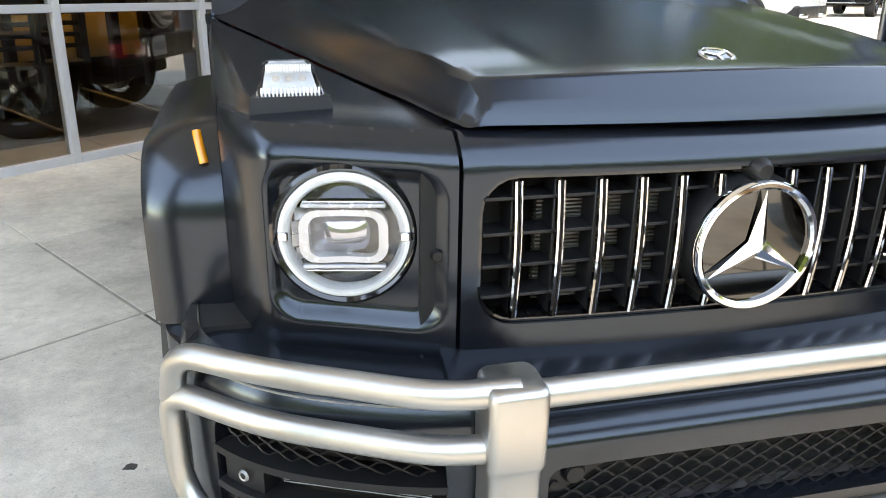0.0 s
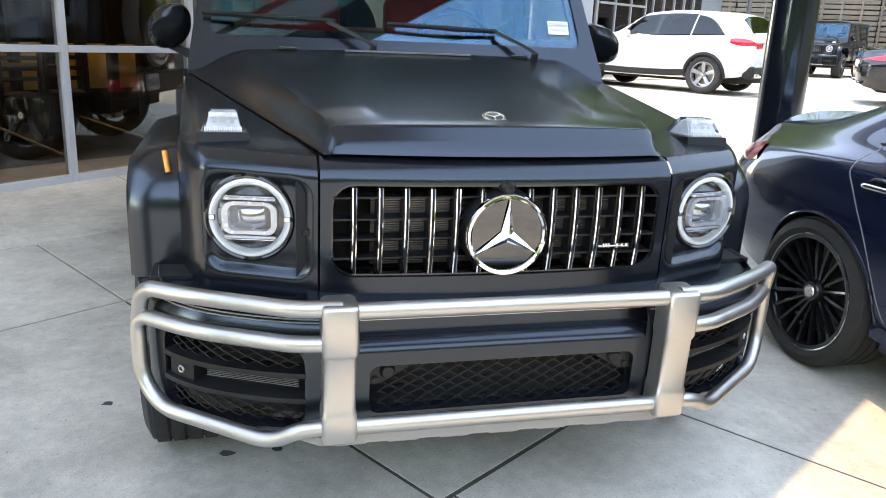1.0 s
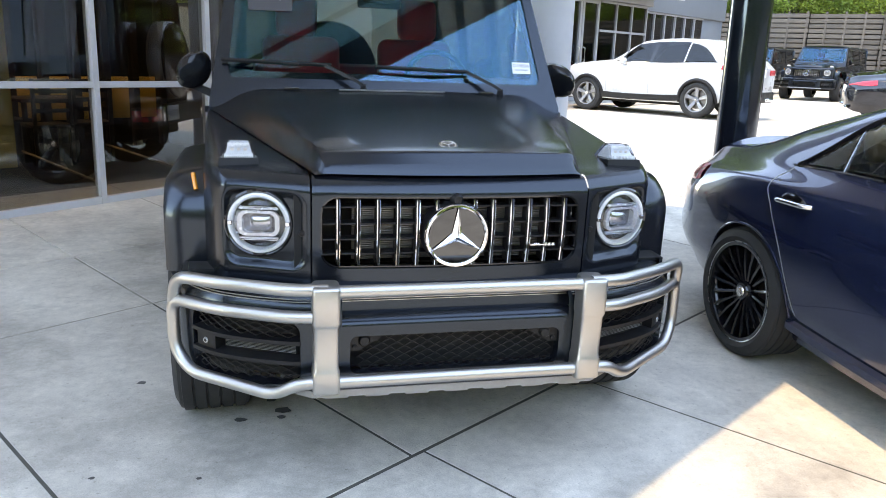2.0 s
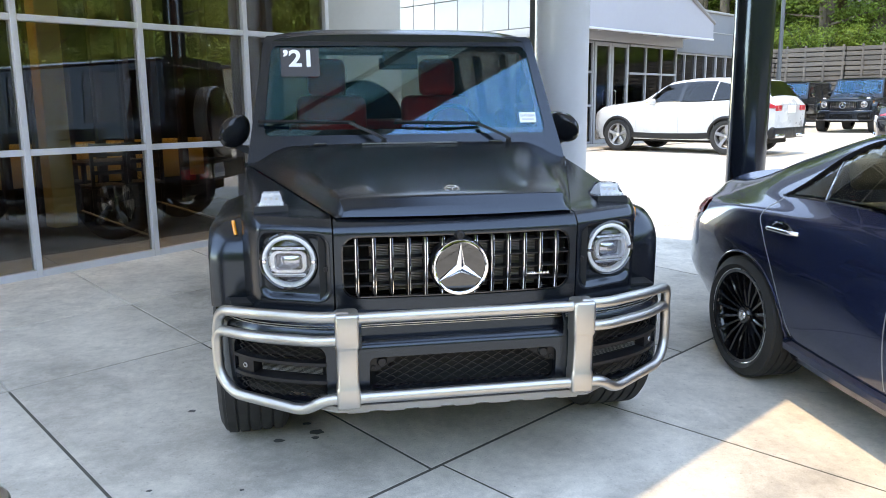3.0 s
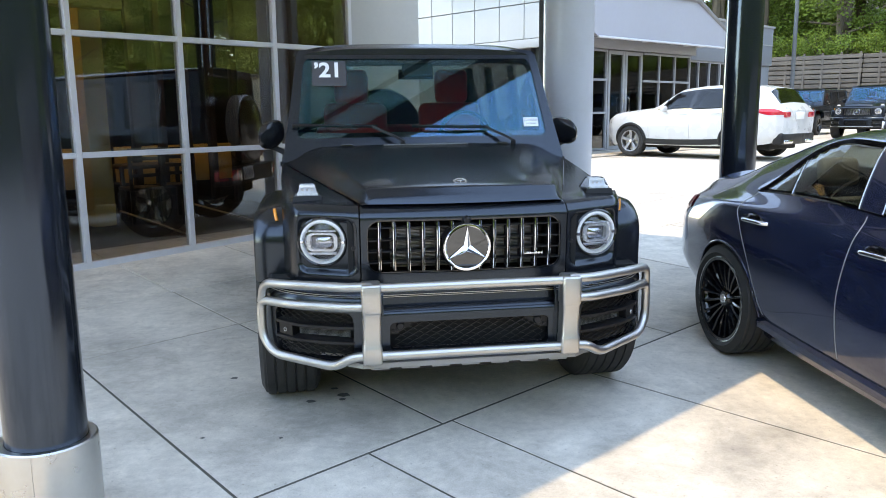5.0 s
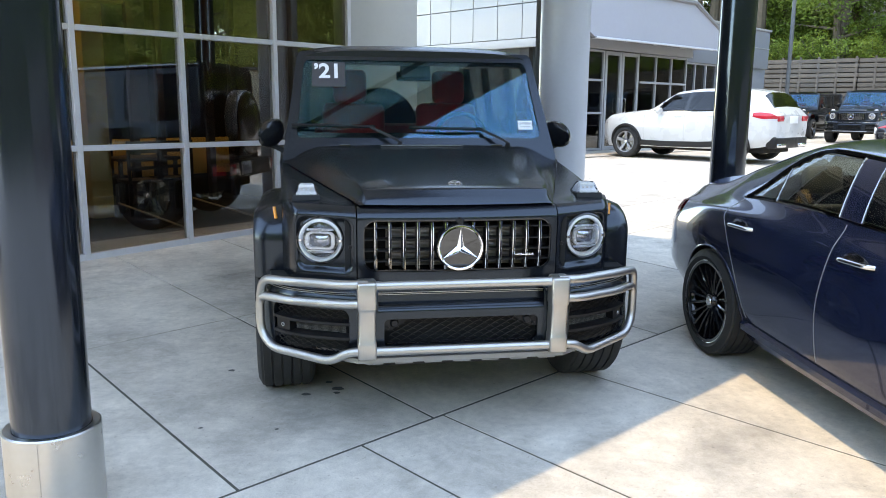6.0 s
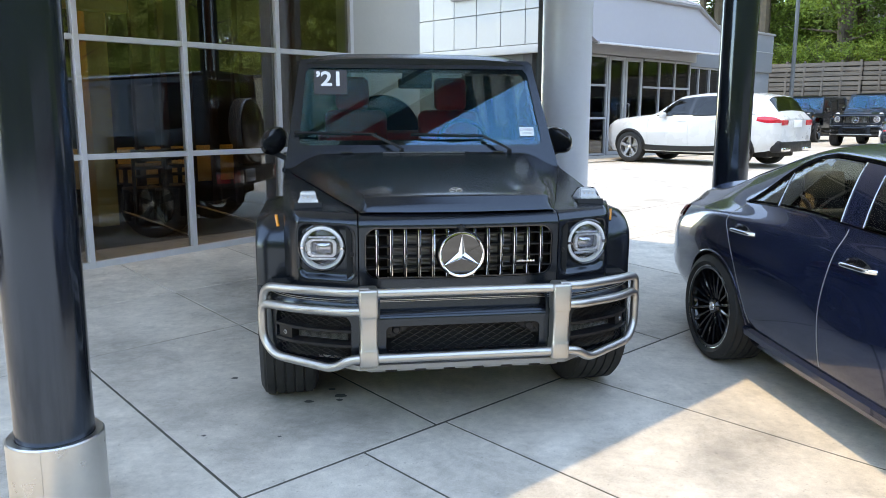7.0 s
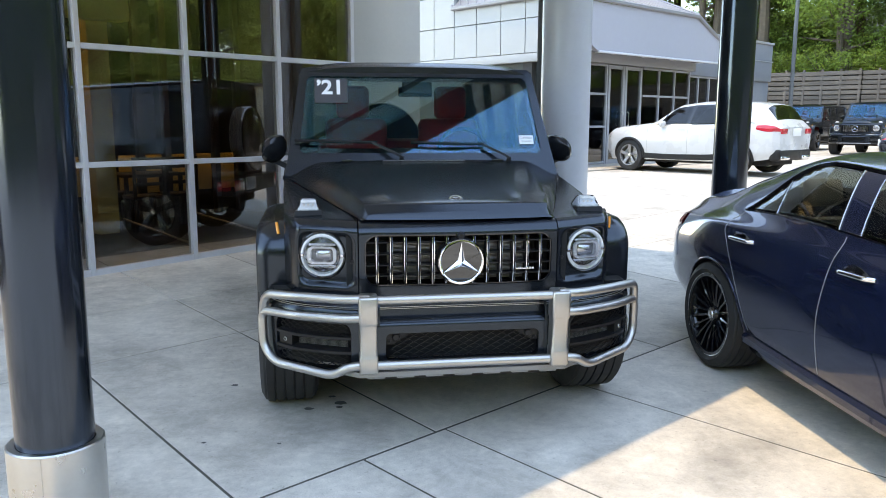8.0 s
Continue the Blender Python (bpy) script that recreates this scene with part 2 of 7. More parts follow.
M_TINT = mat("tinted_glass", (0.42, 0.48, 0.46), 0.0, var=0.0, trans=1.0, ior=1.5)
M_PRIVACY = mat("privacy_glass", (0.10, 0.11, 0.12), 0.0, var=0.0, trans=1.0, ior=1.5)
M_SHOWGLASS = mat("showroom_glass", (0.51, 0.54, 0.54), 0.0, var=0.0, trans=1.0, ior=2.02)
M_LENS = mat("lamp_lens", (0.97, 0.98, 1.0), 0.02, var=0.0, trans=1.0, ior=1.45)
M_GUIDE = mat("silver_light_guide", (0.60, 0.61, 0.62), 0.22, 0.35, var=0.08, scale=60)
M_LEDRING = mat("frosted_light_guide", (0.80, 0.80, 0.79), 0.18, var=0.05, scale=20)
M_PEARL = mat("pearl_white_plastic", (0.78, 0.79, 0.80), 0.25, var=0.06, scale=40)
M_REFLECTOR = mat("lamp_reflector", (0.74, 0.75, 0.77), 0.12, 1.0, var=0.05, scale=14)
M_AMBER = mat("amber_lens", (0.85, 0.24, 0.01), 0.15, var=0.06, scale=20, coat=0.5)
M_AMBERIN = mat("amber_bulb", (0.82, 0.72, 0.64), 0.3, var=0.1, scale=20)
M_RED = mat("red_lens", (0.55, 0.016, 0.030), 0.12, var=0.1, scale=15, coat=0.6)
M_LEATHER = mat("red_leather", (0.42, 0.012, 0.015), 0.5, var=0.15, scale=9, bump=0.2, bscale=220)
M_CABIN = mat("dark_cabin_plastic", (0.014, 0.013, 0.013), 0.62, var=0.15, scale=9, bump=0.15, bscale=260)
M_LINER = mat("headliner_cloth", (0.05, 0.05, 0.048), 0.9, var=0.1, scale=20)
M_WHITE = mat("white_label", (0.80, 0.80, 0.80), 0.6, var=0.03, scale=10)
M_PLACARD = mat("charcoal_card", (0.045, 0.043, 0.048), 0.6, var=0.06, scale=10)
M_INK = mat("grey_ink", (0.30, 0.30, 0.33), 0.7, var=0.05)
M_DISC = mat("cast_iron_disc", (0.22, 0.21, 0.20), 0.4, 0.9, var=0.2, scale=20)
M_BLUE = mat("dark_blue_metallic", (0.006, 0.015, 0.050), 0.22, 0.55, var=0.06, scale=4, rvar=0.04, coat=1.0)
M_BLACKPAINT = mat("black_metallic", (0.008, 0.009, 0.013), 0.20, 0.4, var=0.05, scale=4, coat=1.0)
M_WHITEPAINT = mat("white_paint", (0.56, 0.56, 0.55), 0.30, var=0.01, scale=4, coat=0.8)
M_CREAM = mat("grey_leather", (0.06, 0.065, 0.064), 0.6, var=0.1, scale=9)
M_STEELBLACK = mat("black_enamelled_steel", (0.006, 0.008, 0.012), 0.14, var=0.15, scale=2.5, rvar=0.02, spec=0.95)
M_STEELBLACK.node_tree.nodes["Principled BSDF"].inputs["Specular Tint"].default_value = (0.62, 0.80, 1.0, 1)   # specular colour tinted a cool blue
M_BRUSHED = mat("brushed_steel", (0.58, 0.57, 0.55), 0.34, 1.0, var=0.06, scale=5, bump=0.05, bscale=200)
M_GREYCOL = mat("pale_grey_paint", (0.46, 0.48, 0.52), 0.42, var=0.05, scale=3, coat=0.2)
M_MULLION = mat("silver_anodised", (0.56, 0.56, 0.58), 0.45, 0.0, var=0.04, scale=4)
M_STUCCO = mat("pale_stucco", (0.42, 0.415, 0.39), 0.85, var=0.05, scale=2, bump=0.3, bscale=120)
M_CLAD = mat("white_cladding", (0.31, 0.315, 0.31), 0.45, var=0.04, scale=1.5)
M_ROOFMETAL = mat("pale_roof_metal", (0.22, 0.22, 0.23), 0.45, 0.2, var=0.05, scale=2)
M_ROOFWHITE = mat("white_membrane", (0.33, 0.33, 0.36), 0.6, var=0.04, scale=1)
M_GREYWALL = mat("grey_blue_wall", (0.16, 0.178, 0.20), 0.7, var=0.06, scale=1)
M_BEIGE = mat("beige_render", (0.30, 0.26, 0.19), 0.85, var=0.08, scale=1.5, bump=0.2, bscale=60)
# green darkened by the shade under the overhanging band
M_SHADE = mat("shade_green_wall", (0.035, 0.045, 0.042), 0.6, var=0.1, scale=2)
M_CANOPY = mat("canopy_soffit", (0.80, 0.77, 0.71), 0.7, var=0.04, scale=1)
M_TIMBER = mat("weathered_timber", (0.088, 0.074, 0.064), 0.9, var=0.35, scale=3, bump=0.6, bscale=40, rand=0.5)
M_BARK = mat("bark", (0.10, 0.075, 0.055), 0.9, var=0.35, scale=5, bump=0.8, bscale=25)
M_LEAF = mat("leaves", (0.12, 0.20, 0.035), 0.6, var=0.3, scale=1.0, rand=0.8, island=True, rvar=0.05)
M_LEAF2 = mat("bright_leaves", (0.20, 0.28, 0.05), 0.6, var=0.3, scale=1.0, rand=0.8, island=True, rvar=0.05)
M_REDLEAF = mat("russet_leaves", (0.20, 0.07, 0.035), 0.6, var=0.3, scale=1.0, rand=0.7, island=True)
# lit copy of the leaf colour, with sunlight painted in
M_LEAF3 = mat("sunlit_leaves", (0.34, 0.40, 0.10), 0.55, var=0.3, scale=1.0, rand=0.8, island=True, rvar=0.05)
for q in (M_LEAF, M_LEAF2, M_LEAF3, M_REDLEAF):
    nt = q.node_tree
    p, tr, mx = nt.nodes["Principled BSDF"], nt.nodes.new("ShaderNodeBsdfTranslucent"), nt.nodes.new("ShaderNodeMixShader")
    nt.links.new(p.inputs["Base Color"].links[0].from_socket, tr.inputs["Color"])
    mx.inputs[0].default_value = 0.42
    nt.links.new(p.outputs[0], mx.inputs[1])
    nt.links.new(tr.outputs[0], mx.inputs[2])
    nt.links.new(mx.outputs[0], nt.nodes["Material Output"].inputs["Surface"])
M_SOIL = mat("leaf_litter", (0.045, 0.035, 0.022), 0.95, var=0.4, scale=2, bump=0.6, bscale=15)
M_WOOD = mat("honey_wood", (0.78, 0.50, 0.17), 0.45, var=0.15, scale=3)
M_DARKWOOD = mat("dark_wood", (0.020, 0.013, 0.009), 0.45, var=0.25, scale=5)
# near-black: the dimness of the rooms is put into these two colours
M_INFLOOR = mat("room_shade_floor", (0.004, 0.004, 0.005), 0.6, var=0.15, scale=2, spec=0.08)
M_INWALL = mat("room_shade_wall", (0.024, 0.023, 0.022), 0.8, var=0.08, scale=1.2)

M_BEAM = mat("dark_bronze_beam", (0.045, 0.043, 0.042), 0.5, var=0.08, scale=1)
# glowing face of the fill lamps added over the showroom panels
M_FILLGLOW = mat("warm_fill_disc", (1.0, 0.78, 0.48), 0.4, var=0.0, emit=0.12)
M_SHOPGLASS = mat("dark_shop_glass", (0.22, 0.24, 0.24), 0.0, var=0.0, trans=1.0, ior=1.6)
M_SHOPFRAME = mat("grey_shop_frame", (0.30, 0.30, 0.31), 0.5, var=0.05, scale=4)
M_POLE = mat("dark_grey_pole", (0.07, 0.08, 0.085), 0.5, var=0.08, scale=2)
M_OIL = mat("oil_spot", (0.06, 0.055, 0.05), 0.45, var=0.3, scale=30)
M_SKID = mat("grey_skid_plate", (0.30, 0.30, 0.30), 0.5, 0.6, var=0.1, scale=8)

# ---- the boxy off-road SUV ----
def loop_rr(w, h, r, n=5, side=10, cx=0.0, cz=0.0, skew=None):
    """A rounded rectangle with points along its straight sides too."""
    base, out = rrect(w, h, r, n, cx, cz), []
    for k, p in enumerate(base):
        out.append(p)
        if k % (n + 1) == n:
            q = base[(k + 1) % len(base)]
            out += [(lerp(p[0], q[0], i / (side + 1)), lerp(p[1], q[1], i / (side + 1))) for i in range(1, side + 1)]
    return [skew(*p) for p in out] if skew else out


def frame_panel(bm, outer, inner, f, steps=5, lip=0.0, back=0.0, edge=0.0):
    """A panel between two outlines in (x, z), laid in space by f(x, z, depth), with a turned-in lip round the opening."""
    loops = []
    if edge:
        loops.append([f(x, z, edge) for x, z in outer])
    for i in range(steps + 1):
        loops.append([f(lerp(a[0], b[0], i / steps), lerp(a[1], b[1], i / steps), 0.0) for a, b in zip(outer, inner)])
    if lip:
        loops.append([f(x, z, lip) for x, z in inner])
    rings(bm, loops)
    return bm


def lattice(bm, inside, f, x0, x1, z0, z1, dx, dz, r):
    """A woven grille of slanting wires within an outline."""
    nx, nz = int((x1 - x0) / dx) + 2, int((z1 - z0) / dz) + 2
    for sgn in (1, -1):
        for k in range(-nz, nx + nz):
            for j in range(2 * nz):
                za, zb = z0 + j * dz / 2, z0 + (j + 1) * dz / 2
                xa, xb = x0 + (k + sgn * j / 2) * dx, x0 + (k + sgn * (j + 1) / 2) * dx
                if inside(xa, za) and inside(xb, zb):
                    xm, zm = (xa + xb) / 2, (za + zb) / 2 + dz * 0.10
                    sweep(bm, [f(xa, za, 0), f(xm, zm, -0.004 * sgn), f(xb, zb, 0)], [(-r, -r), (r, -r), (r, r), (-r, r)], up=(0, 1, 0), cap=False)
    return bm


def wheel(parent, x, y, r, width, rim_r, side, style, rim_mat, turn=0.0, tread=False):
    """A wheel at the axle's end; side is +1 where its outer face looks to +x."""
    m = Matrix.Translation((x, y, r)) @ Matrix.Rotation(turn, 4, "Z") @ (Matrix.Identity(4) if side > 0 else Matrix.Rotation(math.pi, 4, "Z"))
    bm, w = B(), width / 2
    prof = [(rim_r, -w + 0.02), (rim_r + 0.02, -w), (r - 0.05, -w - 0.008), (r - 0.012, -w + 0.012)]
    for k in range(5):
        a, b = -w + 0.02 + k * (width - 0.04) / 5, -w + 0.02 + (k + 1) * (width - 0.04) / 5
        prof += [(r - 0.009, a + 0.004), (r, a + 0.006), (r, b - 0.006), (r - 0.009, b - 0.004)]
    prof += [(r - 0.012, w - 0.012), (r - 0.05, w + 0.008), (rim_r + 0.02, w), (rim_r, w - 0.02)]
    lathe(bm, prof, 64)
    if tread:
        for k in range(60):
            a = 2 * math.pi * k / 60
            for s in (-1, 1):
                q = Matrix.Rotation(a + (0.03 if s > 0 else 0), 4, "X") @ Matrix.Translation((s * (w - 0.022), 0, r - 0.004)) @ Matrix.Rotation(0.25 * s, 4, "Z")
                box(bm, (0, 0, 0), (0.045, 0.012, 0.012), 0.0, q)
    t = part("wheel", bm, M_RUBBER, parent, "black low-profile tyre on an alloy rim", m)
    bm = B()
    o = w - 0.012
    lathe(bm, [(rim_r + 0.004, -w + 0.02), (rim_r - 0.012, -w + 0.04), (rim_r - 0.02, 0), (rim_r - 0.012, o - 0.02), (rim_r + 0.006, o), (rim_r + 0.002, o + 0.008), (rim_r - 0.014, o + 0.004), (rim_r - 0.02, o - 0.02)], 64)
    spokes, pairs, tip, root = style
    for k in range(spokes):
        for s in ((-1, 1) if pairs else (0,)):
            a = 2 * math.pi * k / spokes
            q = Matrix.Rotation(a, 4, "X")
            l0, l1, sp = 0.045, rim_r - 0.008, (0.10 if pairs else 0)
            pts = []
            for l, hw, xo in ((l0, root, o - 0.045), (l0 + (l1 - l0) * 0.5, (root + tip) / 2, o - 0.02), (l1, tip, o - 0.006)):
                c = s * sp * l * 0.9
                pts.append([(xo, c - hw, l), (xo + 0.006, c, l), (xo, c + hw, l), (xo - 0.03, c + hw * 0.8, l), (xo - 0.03, c - hw * 0.8, l)])
            u = bmesh.new()
            rings(u, pts, True, (True, True))
            bmesh.ops.transform(u, matrix=q, verts=u.verts)
            add(bm, u)
    lathe(bm, [(0.001, o - 0.02), (0.045, o - 0.022), (0.055, o - 0.04), (0.06, o - 0.07), (0.001, o - 0.08)], 32)
    part("rim", bm, rim_mat, t)
    bm = B()
    lathe(bm, [(0.03, -0.01), (rim_r * 0.78, -0.01), (rim_r * 0.78, 0.015), (0.03, 0.015)], 48)
    part("brake_disc", bm, M_DISC, t)
    bm = B()
    lathe(bm, [(0.001, o - 0.012), (0.026, o - 0.013), (0.03, o - 0.02), (0.001, o - 0.021)], 24)
    for k in range(3):
        box(bm, (o - 0.010, 0, 0.011), (0.004, 0.005, 0.022), 0.001, Matrix.Rotation(k * 2.0944, 4, "X"), 1)
    part("hub_cap", bm, M_ALLOY, t)
    return t


def y_screen(z):
    return 1.49 + 0.62 * (z - 1.25)


def fender_face(a, z):
    """How far back the front of the wing lies at half width a and height z."""
    y = 0.106 + 0.42 * (a - 0.49)
    if a > 0.765:
        y += 0.13 * ((a - 0.765) / 0.085) ** 2.2
    if z > 1.09:
        y += 0.05 * ((z - 1.09) / 0.055) ** 2.2
    if z < 0.80:
        y += 0.02 * ((0.80 - z) / 0.05) ** 2
    dx, dz = max(abs(a - 0.645) - 0.085, 0), max(abs(z - 0.958) - 0.083, 0)
    d = math.hypot(dx, dz) - 0.048
    return y + 0.022 * (1 - smoothstep(-0.024, 0.010, d))


def hood_width(y):
    return 0.478 + 0.315 * max(0.0, y - 0.147)


LIP = [0.0, 0.003, 0.007, 0.011, 0.025, 0.040, 0.052, 0.056, 0.060, 0.066, 0.080, 0.11, 0.14]


def hood_point(u, d):
    """u across from -1 to 1, d back from the front edge."""
    s = abs(u)
    y = 0.108 + 0.036 * s * s + d
    w = hood_width(y) - 0.002
    edge = 1.151 + 0.047 * (y - 0.13)
    if d < 0.009:
        top = lerp(1.155, 1.177, d / 0.009)
    elif d < 0.058:
        top = lerp(1.177, 1.219, (d - 0.009) / 0.049)
    else:
        top = 1.219 + 0.062 * (d - 0.058)
    k = 0.915 - 0.20 * smoothstep(0.1, 1.5, y)
    z = lerp(edge, top, smoothstep(1.0, k, s))
    crown = 0.012 * (1 - (s / k) ** 2) * smoothstep(0.0, 0.1, d) if s < k else 0
    xx = w * s
    ridge = 0.010 * smoothstep(0.30, 0.34, xx) * (1 - smoothstep(0.40, 0.60, xx)) * smoothstep(0.235, 0.36, y) * (1 - smoothstep(0.7, 1.4, y))
    return Vector((math.copysign(w * s, u), y, z + crown + ridge))


def headlamp(parent, s):
    """The round lamp with its light guide, reflector bars and lens."""
    cx, cz, cy = s * 0.660, 0.978, fender_face(0.660, 0.978) - 0.010
    tilt = Matrix.Translation((cx, cy, cz)) @ Matrix.Rotation(s * 0.20, 4, "Z") @ Matrix.Rotation(-math.pi / 2, 4, "Z")
    # local: +x of the turned profile looks out of the lamp
    bm = B()
    lathe(bm, [(0.118, -0.05), (0.118, 0.012), (0.112, 0.018), (0.106, 0.012), (0.104, -0.04), (0.001, -0.05)], 48)
    lamp = part("headlight", bm, M_GLOSS, parent, "round LED headlight with a white ring behind clear glass", tilt)
    bm = B()
    lathe(bm, [(0.105, -0.01), (0.1065, 0.006), (0.1045, 0.013), (0.099, 0.016), (0.092, 0.014), (0.0875, 0.007), (0.087, -0.014)], 64)
    part("light_ring", bm, M_LEDRING, lamp, "white frosted ring")
    for q in (-1, 1):
        bm = B()
        box(bm, (0.013, q * 0.0965, 0.0), (0.010, 0.017, 0.015), 0.002, None, 1)
        part("ring_clip", bm, M_REFLECTOR, lamp)
    bm = B()
    lathe(bm, [(0.086, -0.004), (0.082, -0.026), (0.058, -0.042), (0.001, -0.046)], 48)
    part("reflector", bm, M_REFLECTOR, lamp, "silver bowl")
    # faceted mirrors to both sides of the projector
    for q in (-1, 1):
        for k in range(4):
            bm = B()
            zc = -0.033 + 0.022 * k
            wd = math.sqrt(0.084 ** 2 - zc ** 2)
            rings(bm, [[Vector((x, q * y, zc + dz)) for x, y in ((-0.010 - 0.004 * (k % 2), 0.058), (0.004, wd), (-0.006, wd + 0.002), (-0.022, 0.058))] for dz in (-0.0104, 0.0104)], True, (True, True))
            bmesh.ops.recalc_face_normals(bm, faces=bm.faces)
            part("mirror_facet", bm, M_CHROME, lamp, smooth=0)
    # light guide: rounded bracket round the projector, bar above and below
    bm = B()
    out, inn = loop_rr(0.070, 0.044, 0.028), loop_rr(0.055, 0.034, 0.018)
    frame_panel(bm, out, inn, lambda x, z, d: Vector((0.012 - d + 0.10 * abs(x) * (1 if d == 0 else 0), x, z)), 3, 0.03, 0, 0.02)
    part("inner_frame", bm, M_GUIDE, lamp, "pale light-guide bracket", smooth=30)
    for zc, wd in ((0.051, 0.132), (-0.051, 0.132)):
        bm = B()
        box(bm, (0.010, 0, zc), (0.012, wd, 0.0075), 0.002, None, 1)
        part("light_bar", bm, M_GUIDE, lamp)
        bm = B()
        box(bm, (0.009, 0, zc + math.copysign(0.0065, zc)), (0.012, wd - 0.006, 0.0025), 0.0008, None, 1)
        part("crossbar", bm, M_CHROME, lamp)
    bm = B()
    frame_panel(bm, loop_rr(0.0555, 0.0345, 0.018), loop_rr(0.0004, 0.0003, 0.0001), lambda x, z, d: Vector((-0.012 + 0.024 * (1 - (x / 0.0555) ** 2) * (1 - (z / 0.037) ** 2), x, z)), 8)
    part("projector", bm, M_PROJECTOR, lamp, "pale projector lens")
    # gloss black; the upper one holds the clear dome's dark reflection in its colour
    for sg in (1, -1):
        bm = B()
        pts = [(0.066 - 0.132 * k / 16, 0.0) for k in range(17)]
        lo = [[Vector((0.002 - 0.012 * t, x, sg * lerp(0.060, math.sqrt(max(0.0855 ** 2 - x * x, 0.060 ** 2)), t))) for t in (0.0, 0.35, 0.7, 1.0)] for x, _ in pts]
        rings(bm, lo, False)
        part("dark_segment", bm, M_GLOSS, lamp)
    bm = B()
    lathe(bm, [(0.001, 0.030), (0.05, 0.027), (0.09, 0.019), (0.104, 0.013), (0.102, 0.010), (0.088, 0.016), (0.05, 0.024), (0.001, 0.027)], 48)
    ob = part("lens", bm, M_LENS, lamp, "clear domed cover")
    ob.visible_shadow = False


def signal(parent, s):
    """The turn signal on top of the wing."""
    m = Matrix.Translation((s * 0.726, 0.375, 1.149)) @ Matrix.Rotation(math.radians(-3), 4, "X")
    bm = B()
    a = [(-0.070, -0.055, -0.012), (0.070, -0.055, -0.012), (0.064, 0.22, -0.012), (-0.064, 0.22, -0.012)]
    b = [(-0.066, -0.048, 0.022), (0.066, -0.048, 0.022), (0.05, 0.19, 0.012), (-0.05, 0.19, 0.012)]
    rings(bm, [[Vector(p) for p in a], [Vector(p) for p in b]], True, (True, True))
    t = part("turn_signal", bm, M_TRIM, parent, "clear turn signal on a black wing-top base", m, smooth=20)
    bm = B()
    rings(bm, [[Vector(p) for p in ((-0.058, -0.046, 0.02), (0.058, -0.046, 0.02), (0.052, 0.13, 0.016), (-0.052, 0.13, 0.016))],
               [Vector(p) for p in ((-0.042, 0.0, 0.076), (0.042, 0.0, 0.076), (0.034, 0.075, 0.074), (-0.034, 0.075, 0.074))]], True, (True, True))
    bmesh.ops.bevel(bm, geom=bm.edges[:], offset=0.004, segments=2, affect="EDGES")
    ob = part("lens", bm, M_LENS, t, "clear ribbed lens", smooth=25)
    ob.visible_shadow = False
    bm = B()
    for k in range(16):
        x = -0.047 + k * 0.00627
        for z, w in ((0.029, 1.0), (0.064, 0.76)):
            box(bm, (x * w, -0.047 + (z - 0.02) * 0.86, z), (0.0034, 0.006, 0.015), 0.001, None, 1)
    part("lens_ribbing", bm, M_LEDRING, t, kind="stuff")
    bm = B()
    rings(bm, [[Vector(p) for p in ((-0.047, -0.026, 0.022), (0.047, -0.026, 0.022), (0.04, 0.10, 0.018), (-0.04, 0.10, 0.018))],
               [Vector(p) for p in ((-0.036, 0.012, 0.062), (0.036, 0.012, 0.062), (0.03, 0.06, 0.06), (-0.03, 0.06, 0.06))]], True, (True, True))
    part("reflector", bm, M_PEARL, t)
    bm = B()
    for xx in (-0.022, 0.0, 0.022):
        box(bm, (xx, -0.009, 0.045), (0.012, 0.004, 0.011), 0.002)
    part("bulb", bm, M_AMBERIN, t, "pale amber bulbs", kind="stuff")


def flare(parent, s, y0, y1):
    """The squared wheel-arch extension from y0 to y1."""
    path = fillet([(0, y0, 0.738), (0, y0 + 0.004, 0.985), (0, y0 + 0.11, 1.065), (0, y1 - 0.16, 1.058), (0, y1, 0.93), (0, y1 + 0.01, 0.70)], [0.09, 0.10, 0.12, 0.12], 6)
    bm = B()
    sec = [(-0.045, 0.0), (-0.045, 0.06), (0.0, 0.118), (0.03, 0.13), (0.052, 0.128), (0.052, 0.0)]
    loops = []
    for i, p in enumerate(path):
        d = (path[min(i + 1, len(path) - 1)] - path[max(i - 1, 0)]).normalized()
        nrm = Vector((0, -d.z, d.y))
        loops.append([Vector((s * (0.868 + o), p.y, p.z)) + nrm * (-0.0 + h) * 1.0 for h, o in ((0.0, -0.03), (0.030, -0.03), (0.030, 0.004), (0.024, 0.055), (0.008, 0.112), (-0.012, 0.130), (-0.045, 0.132), (-0.045, -0.03))])
    rings(bm, loops, True, (True, True))
    return part("wheel_arch", bm, M_MATTE, parent, "matte black squared arch extension")


